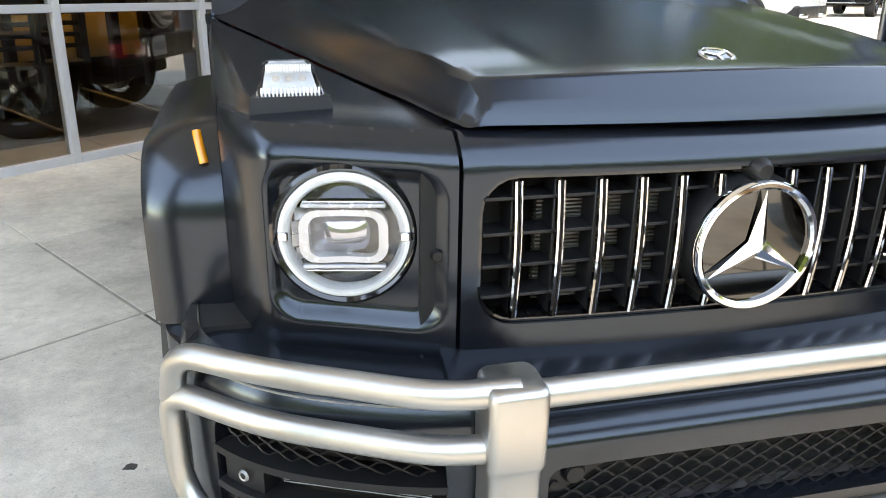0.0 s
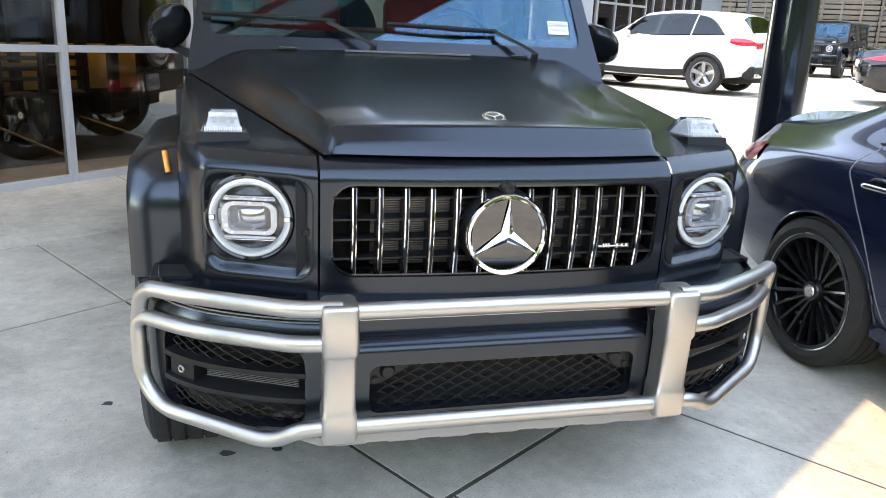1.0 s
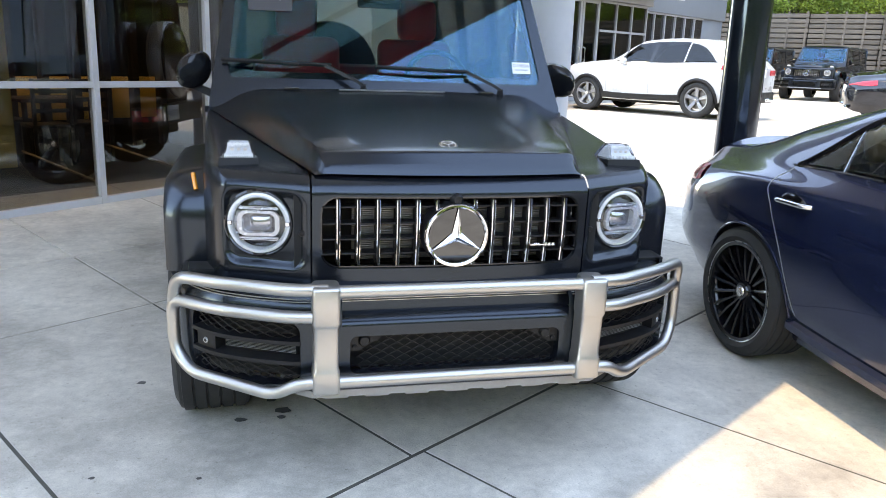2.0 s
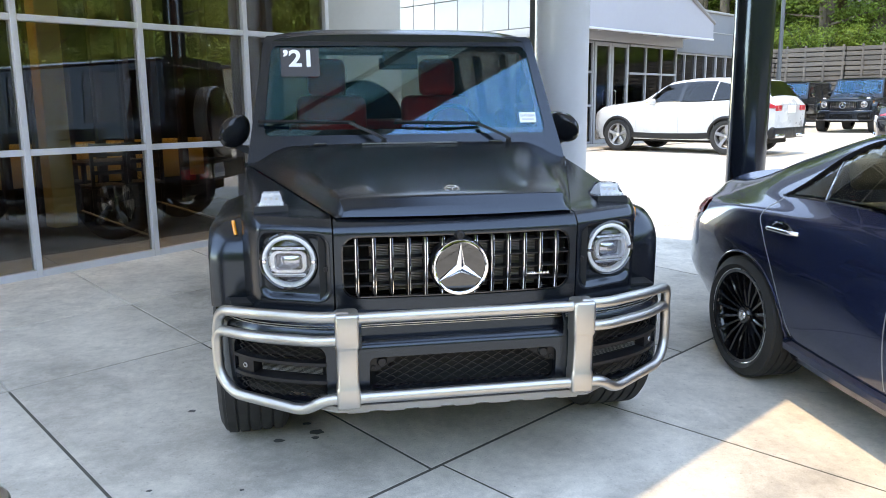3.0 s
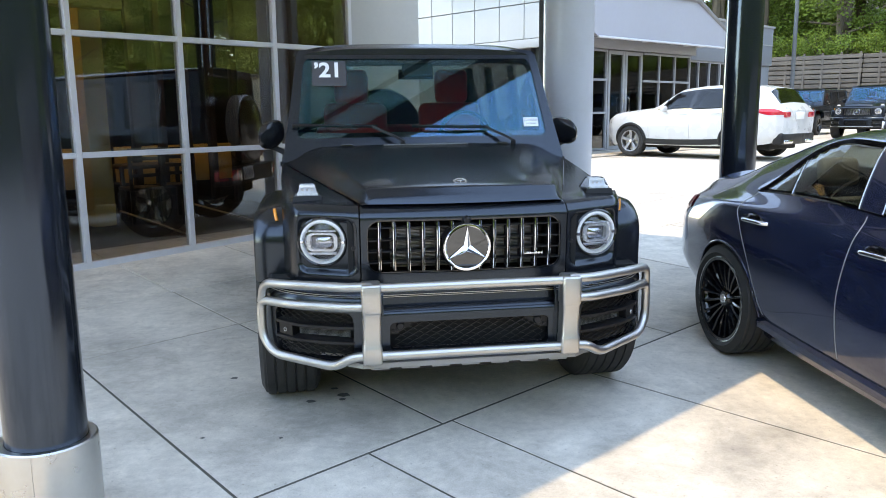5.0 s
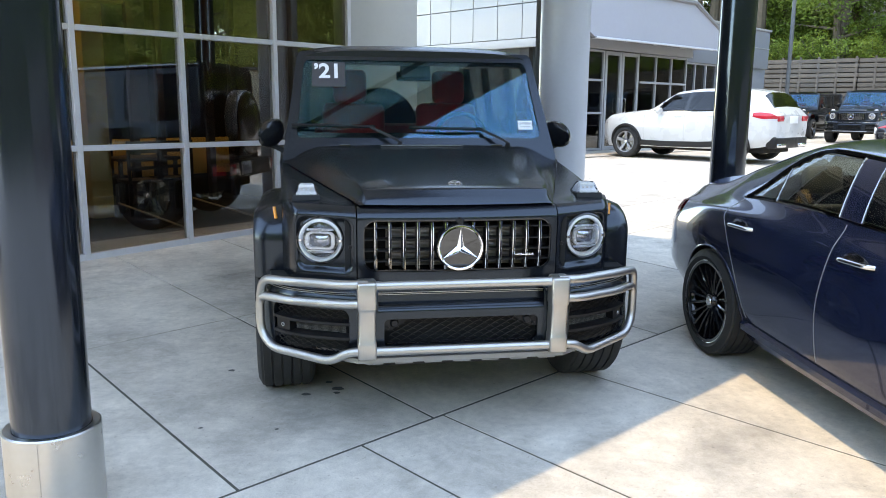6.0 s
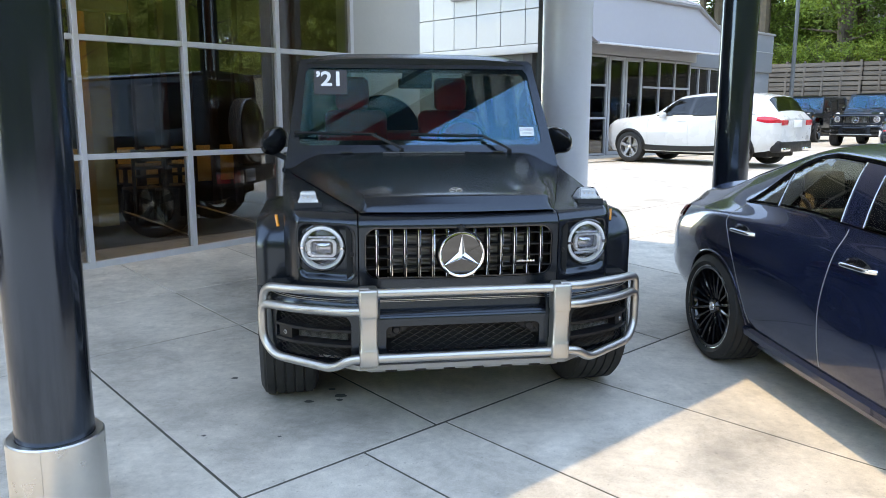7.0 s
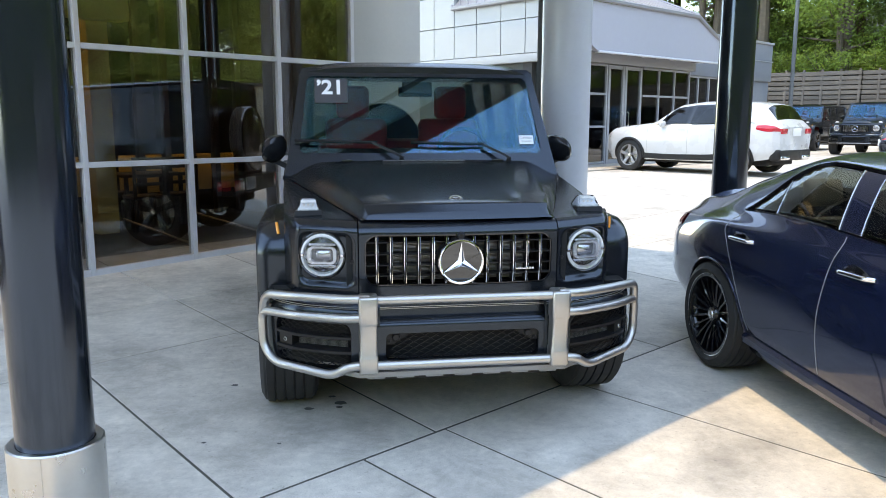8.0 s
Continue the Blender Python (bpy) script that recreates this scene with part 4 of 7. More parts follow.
def suv_cab(car):
    scr = lambda x, z, d: Vector((x, y_screen(z) + d, z - 0.4 * d))
    outer = trapezoid(0.893, 0.786, 1.215, 1.898, 0.03)
    inner = trapezoid(0.805, 0.748, 1.352, 1.842, 0.05)
    bm = B()
    frame_panel(bm, outer, inner, scr, 3, 0.03, 0, 0.08)
    fr = part("windscreen_frame", bm, M_MATTE, car, "matte black windscreen frame", smooth=30)
    bm = B()
    frame_panel(bm, inner, trapezoid(0.775, 0.722, 1.385, 1.815, 0.05), lambda x, z, d: scr(x, z, d + 0.014), 1)
    part("glass_border", bm, M_GLOSS, fr, "black printed border of the glass")
    bm = B()
    a = [scr(x, z, 0.006) for x, z in trapezoid(0.806, 0.749, 1.351, 1.843, 0.05)]
    b = [scr(x, z, 0.011) for x, z in trapezoid(0.806, 0.749, 1.351, 1.843, 0.05)]
    rings(bm, [a, b], True, (True, True))
    bmesh.ops.recalc_face_normals(bm, faces=bm.faces)
    ob = part("windscreen", bm, M_SCREEN, fr, "clear windscreen reflecting sky and canopy", smooth=20)
    ob.visible_shadow = False
    # wipers
    for xp, yp, zp, pts, b0, b1 in ((-0.150, 1.485, 1.325, (-0.33, 1.418), -0.83, -0.30), (0.560, 1.485, 1.318, (0.40, 1.405), -0.08, 0.41)):
        bm = B()
        rod(bm, (xp, yp, zp - 0.04), (xp, yp - 0.01, zp + 0.012), 0.018, 16, 0.014)
        hinge = Vector((xp - 0.045, yp + 0.0, zp + 0.035))
        sweep(bm, fillet([(xp, yp - 0.012, zp + 0.008), hinge, Vector((pts[0], y_screen(pts[1]) - 0.030, pts[1]))], 0.03), [(-0.013, -0.005), (0.013, -0.005), (0.010, 0.008), (-0.010, 0.008)])
        w = part("wiper", bm, M_TRIM, car, "black windscreen wiper")
        bm = B()
        zz = pts[1] + 0.006
        sweep(bm, [(lerp(b0, b1, k / 10), y_screen(zz) - 0.022 - 0.010 * math.sin(math.pi * k / 10), zz - 0.012 * (k / 10 - 0.6)) for k in range(11)], [(-0.007, -0.006), (0.004, -0.008), (0.008, 0.002), (0.0, 0.011), (-0.006, 0.004)])
        box(bm, (lerp(b0, b1, 0.62), y_screen(zz) - 0.032, zz), (0.08, 0.018, 0.020), 0.005)
        part("blade", bm, M_TRIM, w)
    # roof
    bm = B()
    def roof(i, j):
        s, y = 2 * i - 1, lerp(1.872, 4.42, j)
        e = abs(s) ** 6
        return Vector((s * 0.790, y, 1.940 - 0.045 * e - 0.010 * s * s - 0.032 * (1 - smoothstep(0, 0.05, j)) ** 2 + 0.012 * math.sin(math.pi * j)))
    vs = grid_mesh(bm, roof, 24, 30)
    r = bmesh.ops.extrude_face_region(bm, geom=bm.faces[:])
    bmesh.ops.translate(bm, vec=(0, 0, -0.04), verts=[v for v in r["geom"] if isinstance(v, bmesh.types.BMVert)])
    bmesh.ops.recalc_face_normals(bm, faces=bm.faces)
    part("roof", bm, M_MATTE, car, "matte black flat roof", smooth=40)
    for s in (-1, 1):
        bm = B()
        sweep(bm, [(s * 0.797, 1.93, 1.872), (s * 0.797, 4.40, 1.885)], circle(0.016, 8))
        part("rain_gutter", bm, M_TRIM, car)
        # upper side: pillars, rails and windows, in a leaning plane
        up = Vector((-s * 0.097, 0, 0.655))
        m = Matrix((((0, -s, up.x / 0.66, s * 0.892)), (1, 0, 0, 0), (0, 0, up.z / 0.66, 1.205), (0, 0, 0, 1)))
        segs = [((1.47, 0.0), (1.62, 0.0), (1.62 + 0.33, 0.60), (2.0, 0.67), (1.87, 0.67)),
                ((1.47, 0.0), (4.42, 0.0), (4.42, 0.06), (1.50, 0.06)), ((1.83, 0.60), (4.42, 0.60), (4.42, 0.67), (1.87, 0.67)),
                ((2.52, 0.05), (2.64, 0.05), (2.64, 0.61), (2.52, 0.61)), ((3.38, 0.05), (3.50, 0.05), (3.50, 0.61), (3.38, 0.61)), ((4.26, 0.05), (4.42, 0.05), (4.42, 0.61), (4.26, 0.61))]
        for pts in segs:
            bm = B()
            prism(bm, pts, m, 0.05)
            bmesh.ops.recalc_face_normals(bm, faces=bm.faces)
            part("pillar", bm, M_MATTE, car, smooth=20)
        for pts in (((1.62, 0.05), (2.53, 0.05), (2.53, 0.61), (1.93, 0.61)), ((2.63, 0.05), (3.39, 0.05), (3.39, 0.61), (2.63, 0.61)), ((3.49, 0.05), (4.27, 0.05), (4.27, 0.61), (3.49, 0.61))):
            bm = B()
            prism(bm, pts, m @ Matrix.Translation((0, 0.012, 0)), 0.005)
            bmesh.ops.recalc_face_normals(bm, faces=bm.faces)
            part("side_window", bm, M_TINT if pts[0][0] < 2 else M_PRIVACY, car, smooth=0).visible_shadow = False
        # doors and flanks
        for y0, y1, nm in ((1.45, 2.575, "door"), (2.585, 3.43, "door"), (3.44, 4.44, "rear_quarter")):
            bm = B()
            box(bm, (s * 0.868, (y0 + y1) / 2, 0.90), (0.05, y1 - y0 - 0.006, 0.63), 0.012)
            box(bm, (s * 0.896, (y0 + y1) / 2, 0.98), (0.018, y1 - y0 - 0.03, 0.055), 0.006)
            d = part(nm, bm, M_MATTE, car, "matte black slab-sided door with a trim strip")
            if nm == "door":
                bm = B()
                tube(bm, [(s * 0.895, y1 - 0.22, 1.10), (s * 0.93, y1 - 0.21, 1.10), (s * 0.93, y1 - 0.07, 1.10), (s * 0.895, y1 - 0.06, 1.10)], 0.010, 0.02, 8)
                part("door_handle", bm, M_TRIM, d)
        bm = B()
        box(bm, (s * 0.93, 2.45, 0.46), (0.17, 1.75, 0.06), 0.02)
        part("running_board", bm, M_TRIM, car)
        # mirror
        bm = B()
        loops = []
        for k in range(9):
            t = k / 8
            rr = (0.50 + 0.50 * math.sqrt(max(0.0, 1 - (1 - min(1, t * 2.6)) ** 2))) * (1 - 0.05 * t)
            loops.append([Vector((s * (0.972 + 0.082 * q[0] * (0.45 + 0.55 * rr)), 1.69 + 0.17 * t - 0.05 * q[0] * (1 - t), 1.365 + 0.090 * q[1] * rr - 0.018 * q[0])) for q in rrect(1, 1, 0.88, 8)])
        rings(bm, loops, True, (True, True))
        mir = part("door_mirror", bm, M_MIRRORCAP, car, "satin black door mirror")
        bm = B()
        sweep(bm, fillet([(s * 0.87, 1.80, 1.235), (s * 0.93, 1.80, 1.262), (s * 0.99, 1.79, 1.290)], 0.03), [(-0.045, -0.014), (0.045, -0.014), (0.035, 0.018), (-0.035, 0.018)])
        part("mirror_arm", bm, M_TRIM, mir)
    # rear
    bm = B()
    box(bm, (0, 4.43, 0.88), (1.72, 0.05, 0.66), 0.015)
    box(bm, (0, 4.43, 1.875), (1.60, 0.05, 0.10), 0.01)
    for s in (-1, 1):
        box(bm, (s * 0.80, 4.43, 1.52), (0.10, 0.05, 0.68), 0.01)
    part("tailgate", bm, M_MATTE, car, "matte black rear door")
    bm = B()
    box(bm, (0, 4.435, 1.52), (1.52, 0.008, 0.64))
    part("rear_window", bm, M_TINT, car).visible_shadow = False
    bm = B()
    lathe(bm, [(0.001, 0.13), (0.30, 0.13), (0.315, 0.125), (0.335, 0.13), (0.385, 0.115), (0.40, 0.08), (0.40, -0.10), (0.37, -0.12), (0.001, -0.12)], 56, Matrix.Translation((-0.06, 4.60, 1.20)) @ Matrix.Rotation(math.pi / 2, 4, "Z"))
    sp = part("spare_wheel", bm, M_GLOSS, car, "spare wheel under a round black cover")
    bm = B()
    lathe(bm, [(0.395, 0.095), (0.408, 0.08), (0.408, -0.06), (0.397, -0.06)], 56, Matrix.Translation((-0.06, 4.60, 1.20)) @ Matrix.Rotation(math.pi / 2, 4, "Z"))
    part("cover_ring", bm, M_SATIN, sp, "silver ring")
    bm = B()
    box(bm, (0, 4.58, 0.64), (1.78, 0.24, 0.20), 0.03)
    rb = part("rear_bumper", bm, M_TRIM, car, "black rear bumper with square lamps")
    for s in (-1, 1):
        bm = B()
        box(bm, (s * 0.72, 4.70, 0.66), (0.26, 0.03, 0.13), 0.012)
        box(bm, (s * 0.898, 4.60, 0.66), (0.012, 0.16, 0.11), 0.004)
        part("tail_lamp", bm, M_RED, rb, "red rear lamp")
        bm = B()
        box(bm, (s * 0.565, 4.703, 0.66), (0.05, 0.03, 0.15), 0.004)
        part("bright_strip", bm, M_CHROME, rb)
    bm = B()
    box(bm, (-0.30, 4.708, 0.66), (0.31, 0.012, 0.16), 0.003)
    part("number_plate", bm, M_WHITE, rb, "white number plate with plain bars")
    bm = B()
    for k in range(5):
        box(bm, (-0.41 + 0.055 * k, 4.716, 0.66), (0.03, 0.003, 0.07))
    part("plate_bars", bm, M_INK, rb)
    # cabin
    bm = B()
    box(bm, (0, 1.98, 1.22), (1.60, 0.62, 0.16), 0.04)
    box(bm, (0.38, 1.90, 1.315), (0.40, 0.24, 0.08), 0.03)
    box(bm, (0, 1.72, 1.27), (1.56, 0.24, 0.06), 0.02)
    part("dashboard", bm, M_CABIN, car, "dark dashboard")
    bm = B()
    m = Matrix.Translation((0.38, 2.20, 1.30)) @ Matrix.Rotation(radians(68), 4, "X")
    ring = [m @ Vector((0.185 * math.cos(2 * math.pi * k / 40), 0.185 * math.sin(2 * math.pi * k / 40), 0)) for k in range(40)]
    sweep(bm, ring, circle(0.016, 10), up=(0, 1, 0.3), close=True)
    for a in (0.2, math.pi - 0.2, -math.pi / 2):
        rod(bm, m @ Vector((0, 0, -0.02)), m @ Vector((0.18 * math.cos(a), 0.18 * math.sin(a), 0)), 0.014, 8)
    rod(bm, m @ Vector((0, 0, -0.25)), m @ Vector((0, 0, 0.01)), 0.05, 16)
    part("steering_wheel", bm, M_CABIN, car, "black steering wheel")
    for x in (-0.38, 0.38):
        bm = B()
        box(bm, (x, 2.62, 0.98), (0.52, 0.52, 0.16), 0.06, None, 3)
        box(bm, (0, 0, 0.27), (0.50, 0.15, 0.56), 0.06, Matrix.Translation((x, 2.84, 0.98)) @ Matrix.Rotation(radians(-14), 4, "X"), 3)
        st = part("seat", bm, M_LEATHER, car, "red leather seat")
        bm = B()
        box(bm, (0, 0, 0), (0.27, 0.11, 0.27), 0.052, Matrix.Translation((x * 1.07, 3.02, 1.645)) @ Matrix.Rotation(radians(-8), 4, "X"), 3)
        part("headrest", bm, M_LEATHER, st)
        bm = B()
        for q in (-0.06, 0.06):
            rod(bm, (x * 1.07 + q, 3.0, 1.48), (x * 1.07 + q, 3.02, 1.60), 0.007, 8)
        part("headrest_post", bm, M_CHROME, st)
    bm = B()
    box(bm, (0, 3.75, 1.02), (1.4, 0.16, 0.56), 0.06)
    box(bm, (0, 3.50, 0.95), (1.4, 0.55, 0.16), 0.05)
    part("rear_bench", bm, M_LEATHER, car, "red leather rear bench")
    bm = B()
    box(bm, (0, 2.95, 0.82), (1.66, 2.9, 0.04))
    part("cabin_floor", bm, M_CABIN, car)
    bm = B()
    box(bm, (0, 3.12, 1.868), (1.5, 2.4, 0.02))
    part("headliner", bm, M_LINER, car)
    bm = B()
    box(bm, (0, 1.93, 1.775), (0.20, 0.10, 0.09), 0.02)
    box(bm, (0.0, 2.02, 1.74), (0.24, 0.03, 0.07), 0.012)
    part("interior_mirror", bm, M_CABIN, car, "mirror and sensor housing behind the glass")


SUV = suv_body(SLOPE.copy(), "matte black boxy SUV with a silver bull bar on concrete")

# ---- two more of the same kind in the far rows, then the guard and the stickers of the near one ----
for fx, fy, yaw in ((18.12, 22.02, -54), (18.57, 26.96, -54)):
    q = FAR_SUV = copy_thing(SUV, lot(fx, fy, yaw))
    tagged(q, "black boxy SUV parked in the sunny lot", "car", "parked black SUVs")

TUBE = 0.0215
bm = B()
rod(bm, (-0.44, -0.085, 0.816), (0.44, -0.085, 0.816), TUBE, 20)
part("guard_top_tube", bm, M_SATIN, SUV, "satin silver guard tube")
bm = B()
rod(bm, (-0.44, -0.085, 0.500), (0.44, -0.085, 0.500), TUBE, 20)
part("guard_bottom_tube", bm, M_SATIN, SUV, "satin silver guard tube")
for s in (-1, 1):
    bm = B()
    tube(bm, [(s * 0.45, -0.085, 0.824), (s * 0.56, -0.075, 0.822), (s * 0.80, 0.075, 0.806), (s * 0.940, 0.195, 0.793), (s * 0.957, 0.232, 0.690)], TUBE, [0.06, 0.08, 0.065], 20, (-0.6 * s, 0.8, 0))
    part("guard_upper_tube", bm, M_SATIN, SUV, "satin silver bent guard tube")
    bm = B()
    tube(bm, [(s * 0.45, -0.085, 0.732), (s * 0.56, -0.075, 0.730), (s * 0.80, 0.075, 0.712), (s * 0.962, 0.235, 0.700), (s * 0.960, 0.225, 0.52), (s * 0.905, 0.165, 0.452), (s * 0.625, -0.030, 0.440), (s * 0.545, -0.080, 0.500), (s * 0.45, -0.085, 0.502)], TUBE, [0.06, 0.08, 0.055, 0.08, 0.07, 0.05, 0.05], 20, (-0.6 * s, 0.8, 0))
    part("guard_lower_tube", bm, M_SATIN, SUV, "satin silver bent guard tube")
    bm = B()
    prof = [(0.466, 0.038, 0.108), (0.470, 0.0425, 0.114), (0.476, 0.0440, 0.1175), (0.540, 0.0440, 0.1175), (0.549, 0.0430, 0.1155), (0.558, 0.0405, 0.112), (0.698, 0.0405, 0.112),
            (0.706, 0.0430, 0.1155), (0.714, 0.0445, 0.119), (0.828, 0.0445, 0.119), (0.835, 0.0430, 0.116), (0.839, 0.038, 0.108)]
    loops = []
    for z, hw, yf in prof:
        loops.append([Vector((s * 0.457 + x, -0.030 - (yf - 0.030) / 2 + y, z)) for x, y in rrect(hw, (yf - 0.030) / 2, 0.014, 4)])
    rings(bm, loops, True, (True, True))
    bmesh.ops.recalc_face_normals(bm, faces=bm.faces)
    part("guard_clamp", bm, M_SATIN, SUV, "cast silver strap clamping the guard tubes", smooth=50)


def lettering(name, text, size, m, material, parent, label="", bold=0.0):
    """Text in the built-in font, as a mesh."""
    cu = bpy.data.curves.new(name, "FONT")
    cu.body, cu.size, cu.extrude, cu.align_x, cu.align_y, cu.offset = text, size, 0.0005, "CENTER", "CENTER", bold
    tmp = bpy.data.objects.new(name, cu)
    scene.collection.objects.link(tmp)
    me = bpy.data.meshes.new_from_object(tmp.evaluated_get(bpy.context.evaluated_depsgraph_get()))
    bpy.data.objects.remove(tmp)
    me.materials.clear()
    me.materials.append(material)
    ob = new(name, me)
    ob.parent = parent
    ob.matrix_basis = m
    return ob


lean = math.atan(0.62)
for nm, x, z, w, h, mt in (("year_card", -0.590, 1.748, 0.218, 0.186, M_PLACARD), ("stock_sticker", 0.707, 1.434, 0.098, 0.066, M_WHITE)):
    m = Matrix.Translation((x, y_screen(z) + 0.0025, z)) @ Matrix.Rotation(math.pi / 2 - lean, 4, "X")
    bm = B()
    box(bm, (0, 0, 0), (w, h, 0.0012), 0.0)
    card = part(nm, bm, mt, SUV, "charcoal card with a white year" if w > 0.1 else "white stock sticker with dark print", m)
    if w > 0.1:
        lettering("year", "\u201921", 0.150, Matrix.Translation((-0.006, 0.02, 0.0012)), M_WHITE, card, bold=0.004)
    else:
        lettering("stock_code", "G4988A", 0.027, Matrix.Translation((0, 0.012, 0.0012)), M_INK, card)
        bm = B()
        for k in range(14):
            box(bm, (-0.032 + k * 0.005, -0.010 - 0.002 * (k % 3), 0.001), (0.0022 + 0.001 * (k % 2), 0.010, 0.0008))
        part("print_bars", bm, M_INK, card)


CROSSOVER = (6.98, 15.84, -146.0)

# ---- smooth-bodied cars, skinned over rings that run the length of the body ----
def car_shell(name, m, label, st, ring_x, ring_z, spec, paint, group):
    """st: stations from front to rear; ring_x, ring_z: half widths and heights of each ring; spec: what is cut out of the skin."""
    car = thing(name, m, label, "car", group)
    L = st[-1]
    ys = sorted(set([round(v, 4) for v in np.linspace(st[0], L, spec["cells"])] + [round(v, 4) for v in spec["cuts"]]))
    nr, sub = len(ring_x), spec["sub"]
    def point(y, r):
        base = [(spline(st, ring_x[j], y), spline(st, ring_z[j], y)) for j in range(nr)]
        xs, zs = [b[0] for b in base], [b[1] for b in base]
        idx = list(range(nr))
        x, z = spline(idx, xs, r), spline(idx, zs, r)
        lo, hi = spec["belt"], spec["rail"]
        sh = spec["lean"](y) * min(1.0, max(0.0, (r - lo) / (hi - lo))) if r > lo else 0.0
        tail = spec["tail"](y, r) if "tail" in spec else 0.0
        return Vector((max(x, 0.0), y + sh + tail, z))
    rr = [k / sub for k in range((nr - 1) * sub + 1)]
    P = [[point(y, r) for r in rr] for y in ys]
    body, glass = B(), B()
    for s in (-1, 1):
        for tgt, want in ((body, False), (glass, True)):
            cache = {}
            def vert(i, j):
                if (i, j) not in cache:
                    p = P[i][j].copy()
                    for ay, az, ar in spec["arches"]:
                        d = math.hypot(p.y - ay, p.z - az)
                        if not want and p.x > 0.45 and ar - 0.022 < d < ar + 0.022 and p.z < az + ar:
                            k = ar / d
                            p.y, p.z = ay + (p.y - ay) * k, az + (p.z - az) * k
                    p.x *= s
                    cache[(i, j)] = tgt.verts.new(p)
                return cache[(i, j)]
            for i in range(len(ys) - 1):
                for j in range(len(rr) - 1):
                    cy, cr = (ys[i] + ys[i + 1]) / 2, (rr[j] + rr[j + 1]) / 2
                    c = (P[i][j] + P[i + 1][j + 1]) / 2
                    g = any(y0 < cy < y1 and r0 < cr < (min(r1, spec["taper"](cy)) if r0 < 5 and "taper" in spec else r1) for y0, y1, r0, r1 in spec["glass"])
                    if g != want:
                        continue
                    if not want and c.x > 0.45 and any(math.hypot(c.y - ay, c.z - az) < ar for ay, az, ar in spec["arches"]):
                        continue
                    q = [vert(i, j), vert(i + 1, j), vert(i + 1, j + 1), vert(i, j + 1)]
                    try:
                        tgt.faces.new(q if s > 0 else q[::-1])
                    except ValueError:
                        pass
    for i in (0, -1):
        loop = [P[i][j] for j in range(len(rr))]
        c = Vector((0, loop[0].y + (0.02 if i else -0.02), (loop[0].z + loop[-1].z) / 2))
        for s in (-1, 1):
            for a, b in zip(loop, loop[1:]):
                faces_of(body, [Vector((s * a.x, a.y, a.z)), Vector((s * b.x, b.y, b.z)), Vector((0, a.y, b.z)), Vector((0, a.y, a.z))], [(0, 1, 2, 3)])
    bmesh.ops.remove_doubles(body, verts=body.verts, dist=0.0006)
    bmesh.ops.remove_doubles(glass, verts=glass.verts, dist=0.0006)
    bmesh.ops.recalc_face_normals(body, faces=body.faces)
    bmesh.ops.recalc_face_normals(glass, faces=glass.faces)
    part("body", body, paint, car, spec["bodylabel"], smooth=40)
    w = part("window", glass, spec["tint"], car, "tinted window glass", smooth=40, solid=0.004)
    w.visible_shadow = False
    # arch lips and liners
    for ay, az, ar in spec["arches"]:
        for s in (-1, 1):
            bm, liner = B(), B()
            path, lin = [], []
            for k in range(25):
                a = radians(-8 + 196 * k / 24)
                y, z = ay + ar * math.cos(a), az + ar * math.sin(a)
                best = min(((abs(P[i][j].y - y) + abs(P[i][j].z - z), P[i][j].x) for i in range(len(ys)) if abs(ys[i] - y) < 0.12 for j in range(0, int(sub * 4))), default=(0, 0.85))
                path.append(Vector((s * (best[1] + 0.002), y, z)))
                lin.append([Vector((s * x, y, z)) for x in (best[1] - 0.005, 0.5)])
            sweep(bm, path, circle(spec["lip"], 8))
            part("arch_lip", bm, spec["lipmat"], car)
            rings(liner, lin, False)
            part("arch_liner", liner, M_DARK, car)
    bm = B()
    box(bm, (0, L * 0.5, 0.30), (1.3, L * 0.86, 0.16), 0.03)
    part("underbody", bm, M_DARK, car)
    return car, point


def seats(car, material, rows, z):
    for x, y in rows:
        bm = B()
        box(bm, (x, y, z), (0.48, 0.50, 0.16), 0.05, None, 3)
        box(bm, (0, 0, 0.26), (0.46, 0.14, 0.52), 0.05, Matrix.Translation((x, y + 0.24, z)) @ Matrix.Rotation(radians(-20), 4, "X"), 3)
        st = part("seat", bm, material, car)
        bm = B()
        box(bm, (0, 0, 0), (0.25, 0.09, 0.17), 0.04, Matrix.Translation((x, y + 0.45, z + 0.64)) @ Matrix.Rotation(radians(-12), 4, "X"), 3)
        part("headrest", bm, material, st)


def strip(bm, pts, w=0.004):
    return sweep(bm, pts, [(-w, -w), (w, -w), (w, w), (-w, w)])


def side_line(point, s, y0, y1, r, out=0.003, n=24, f=None):
    out_pts = []
    for k in range(n + 1):
        y = lerp(y0, y1, k / n)
        p = point(y, f(y) if f else r)
        out_pts.append(Vector((s * (p.x + out), p.y, p.z)))
    return out_pts


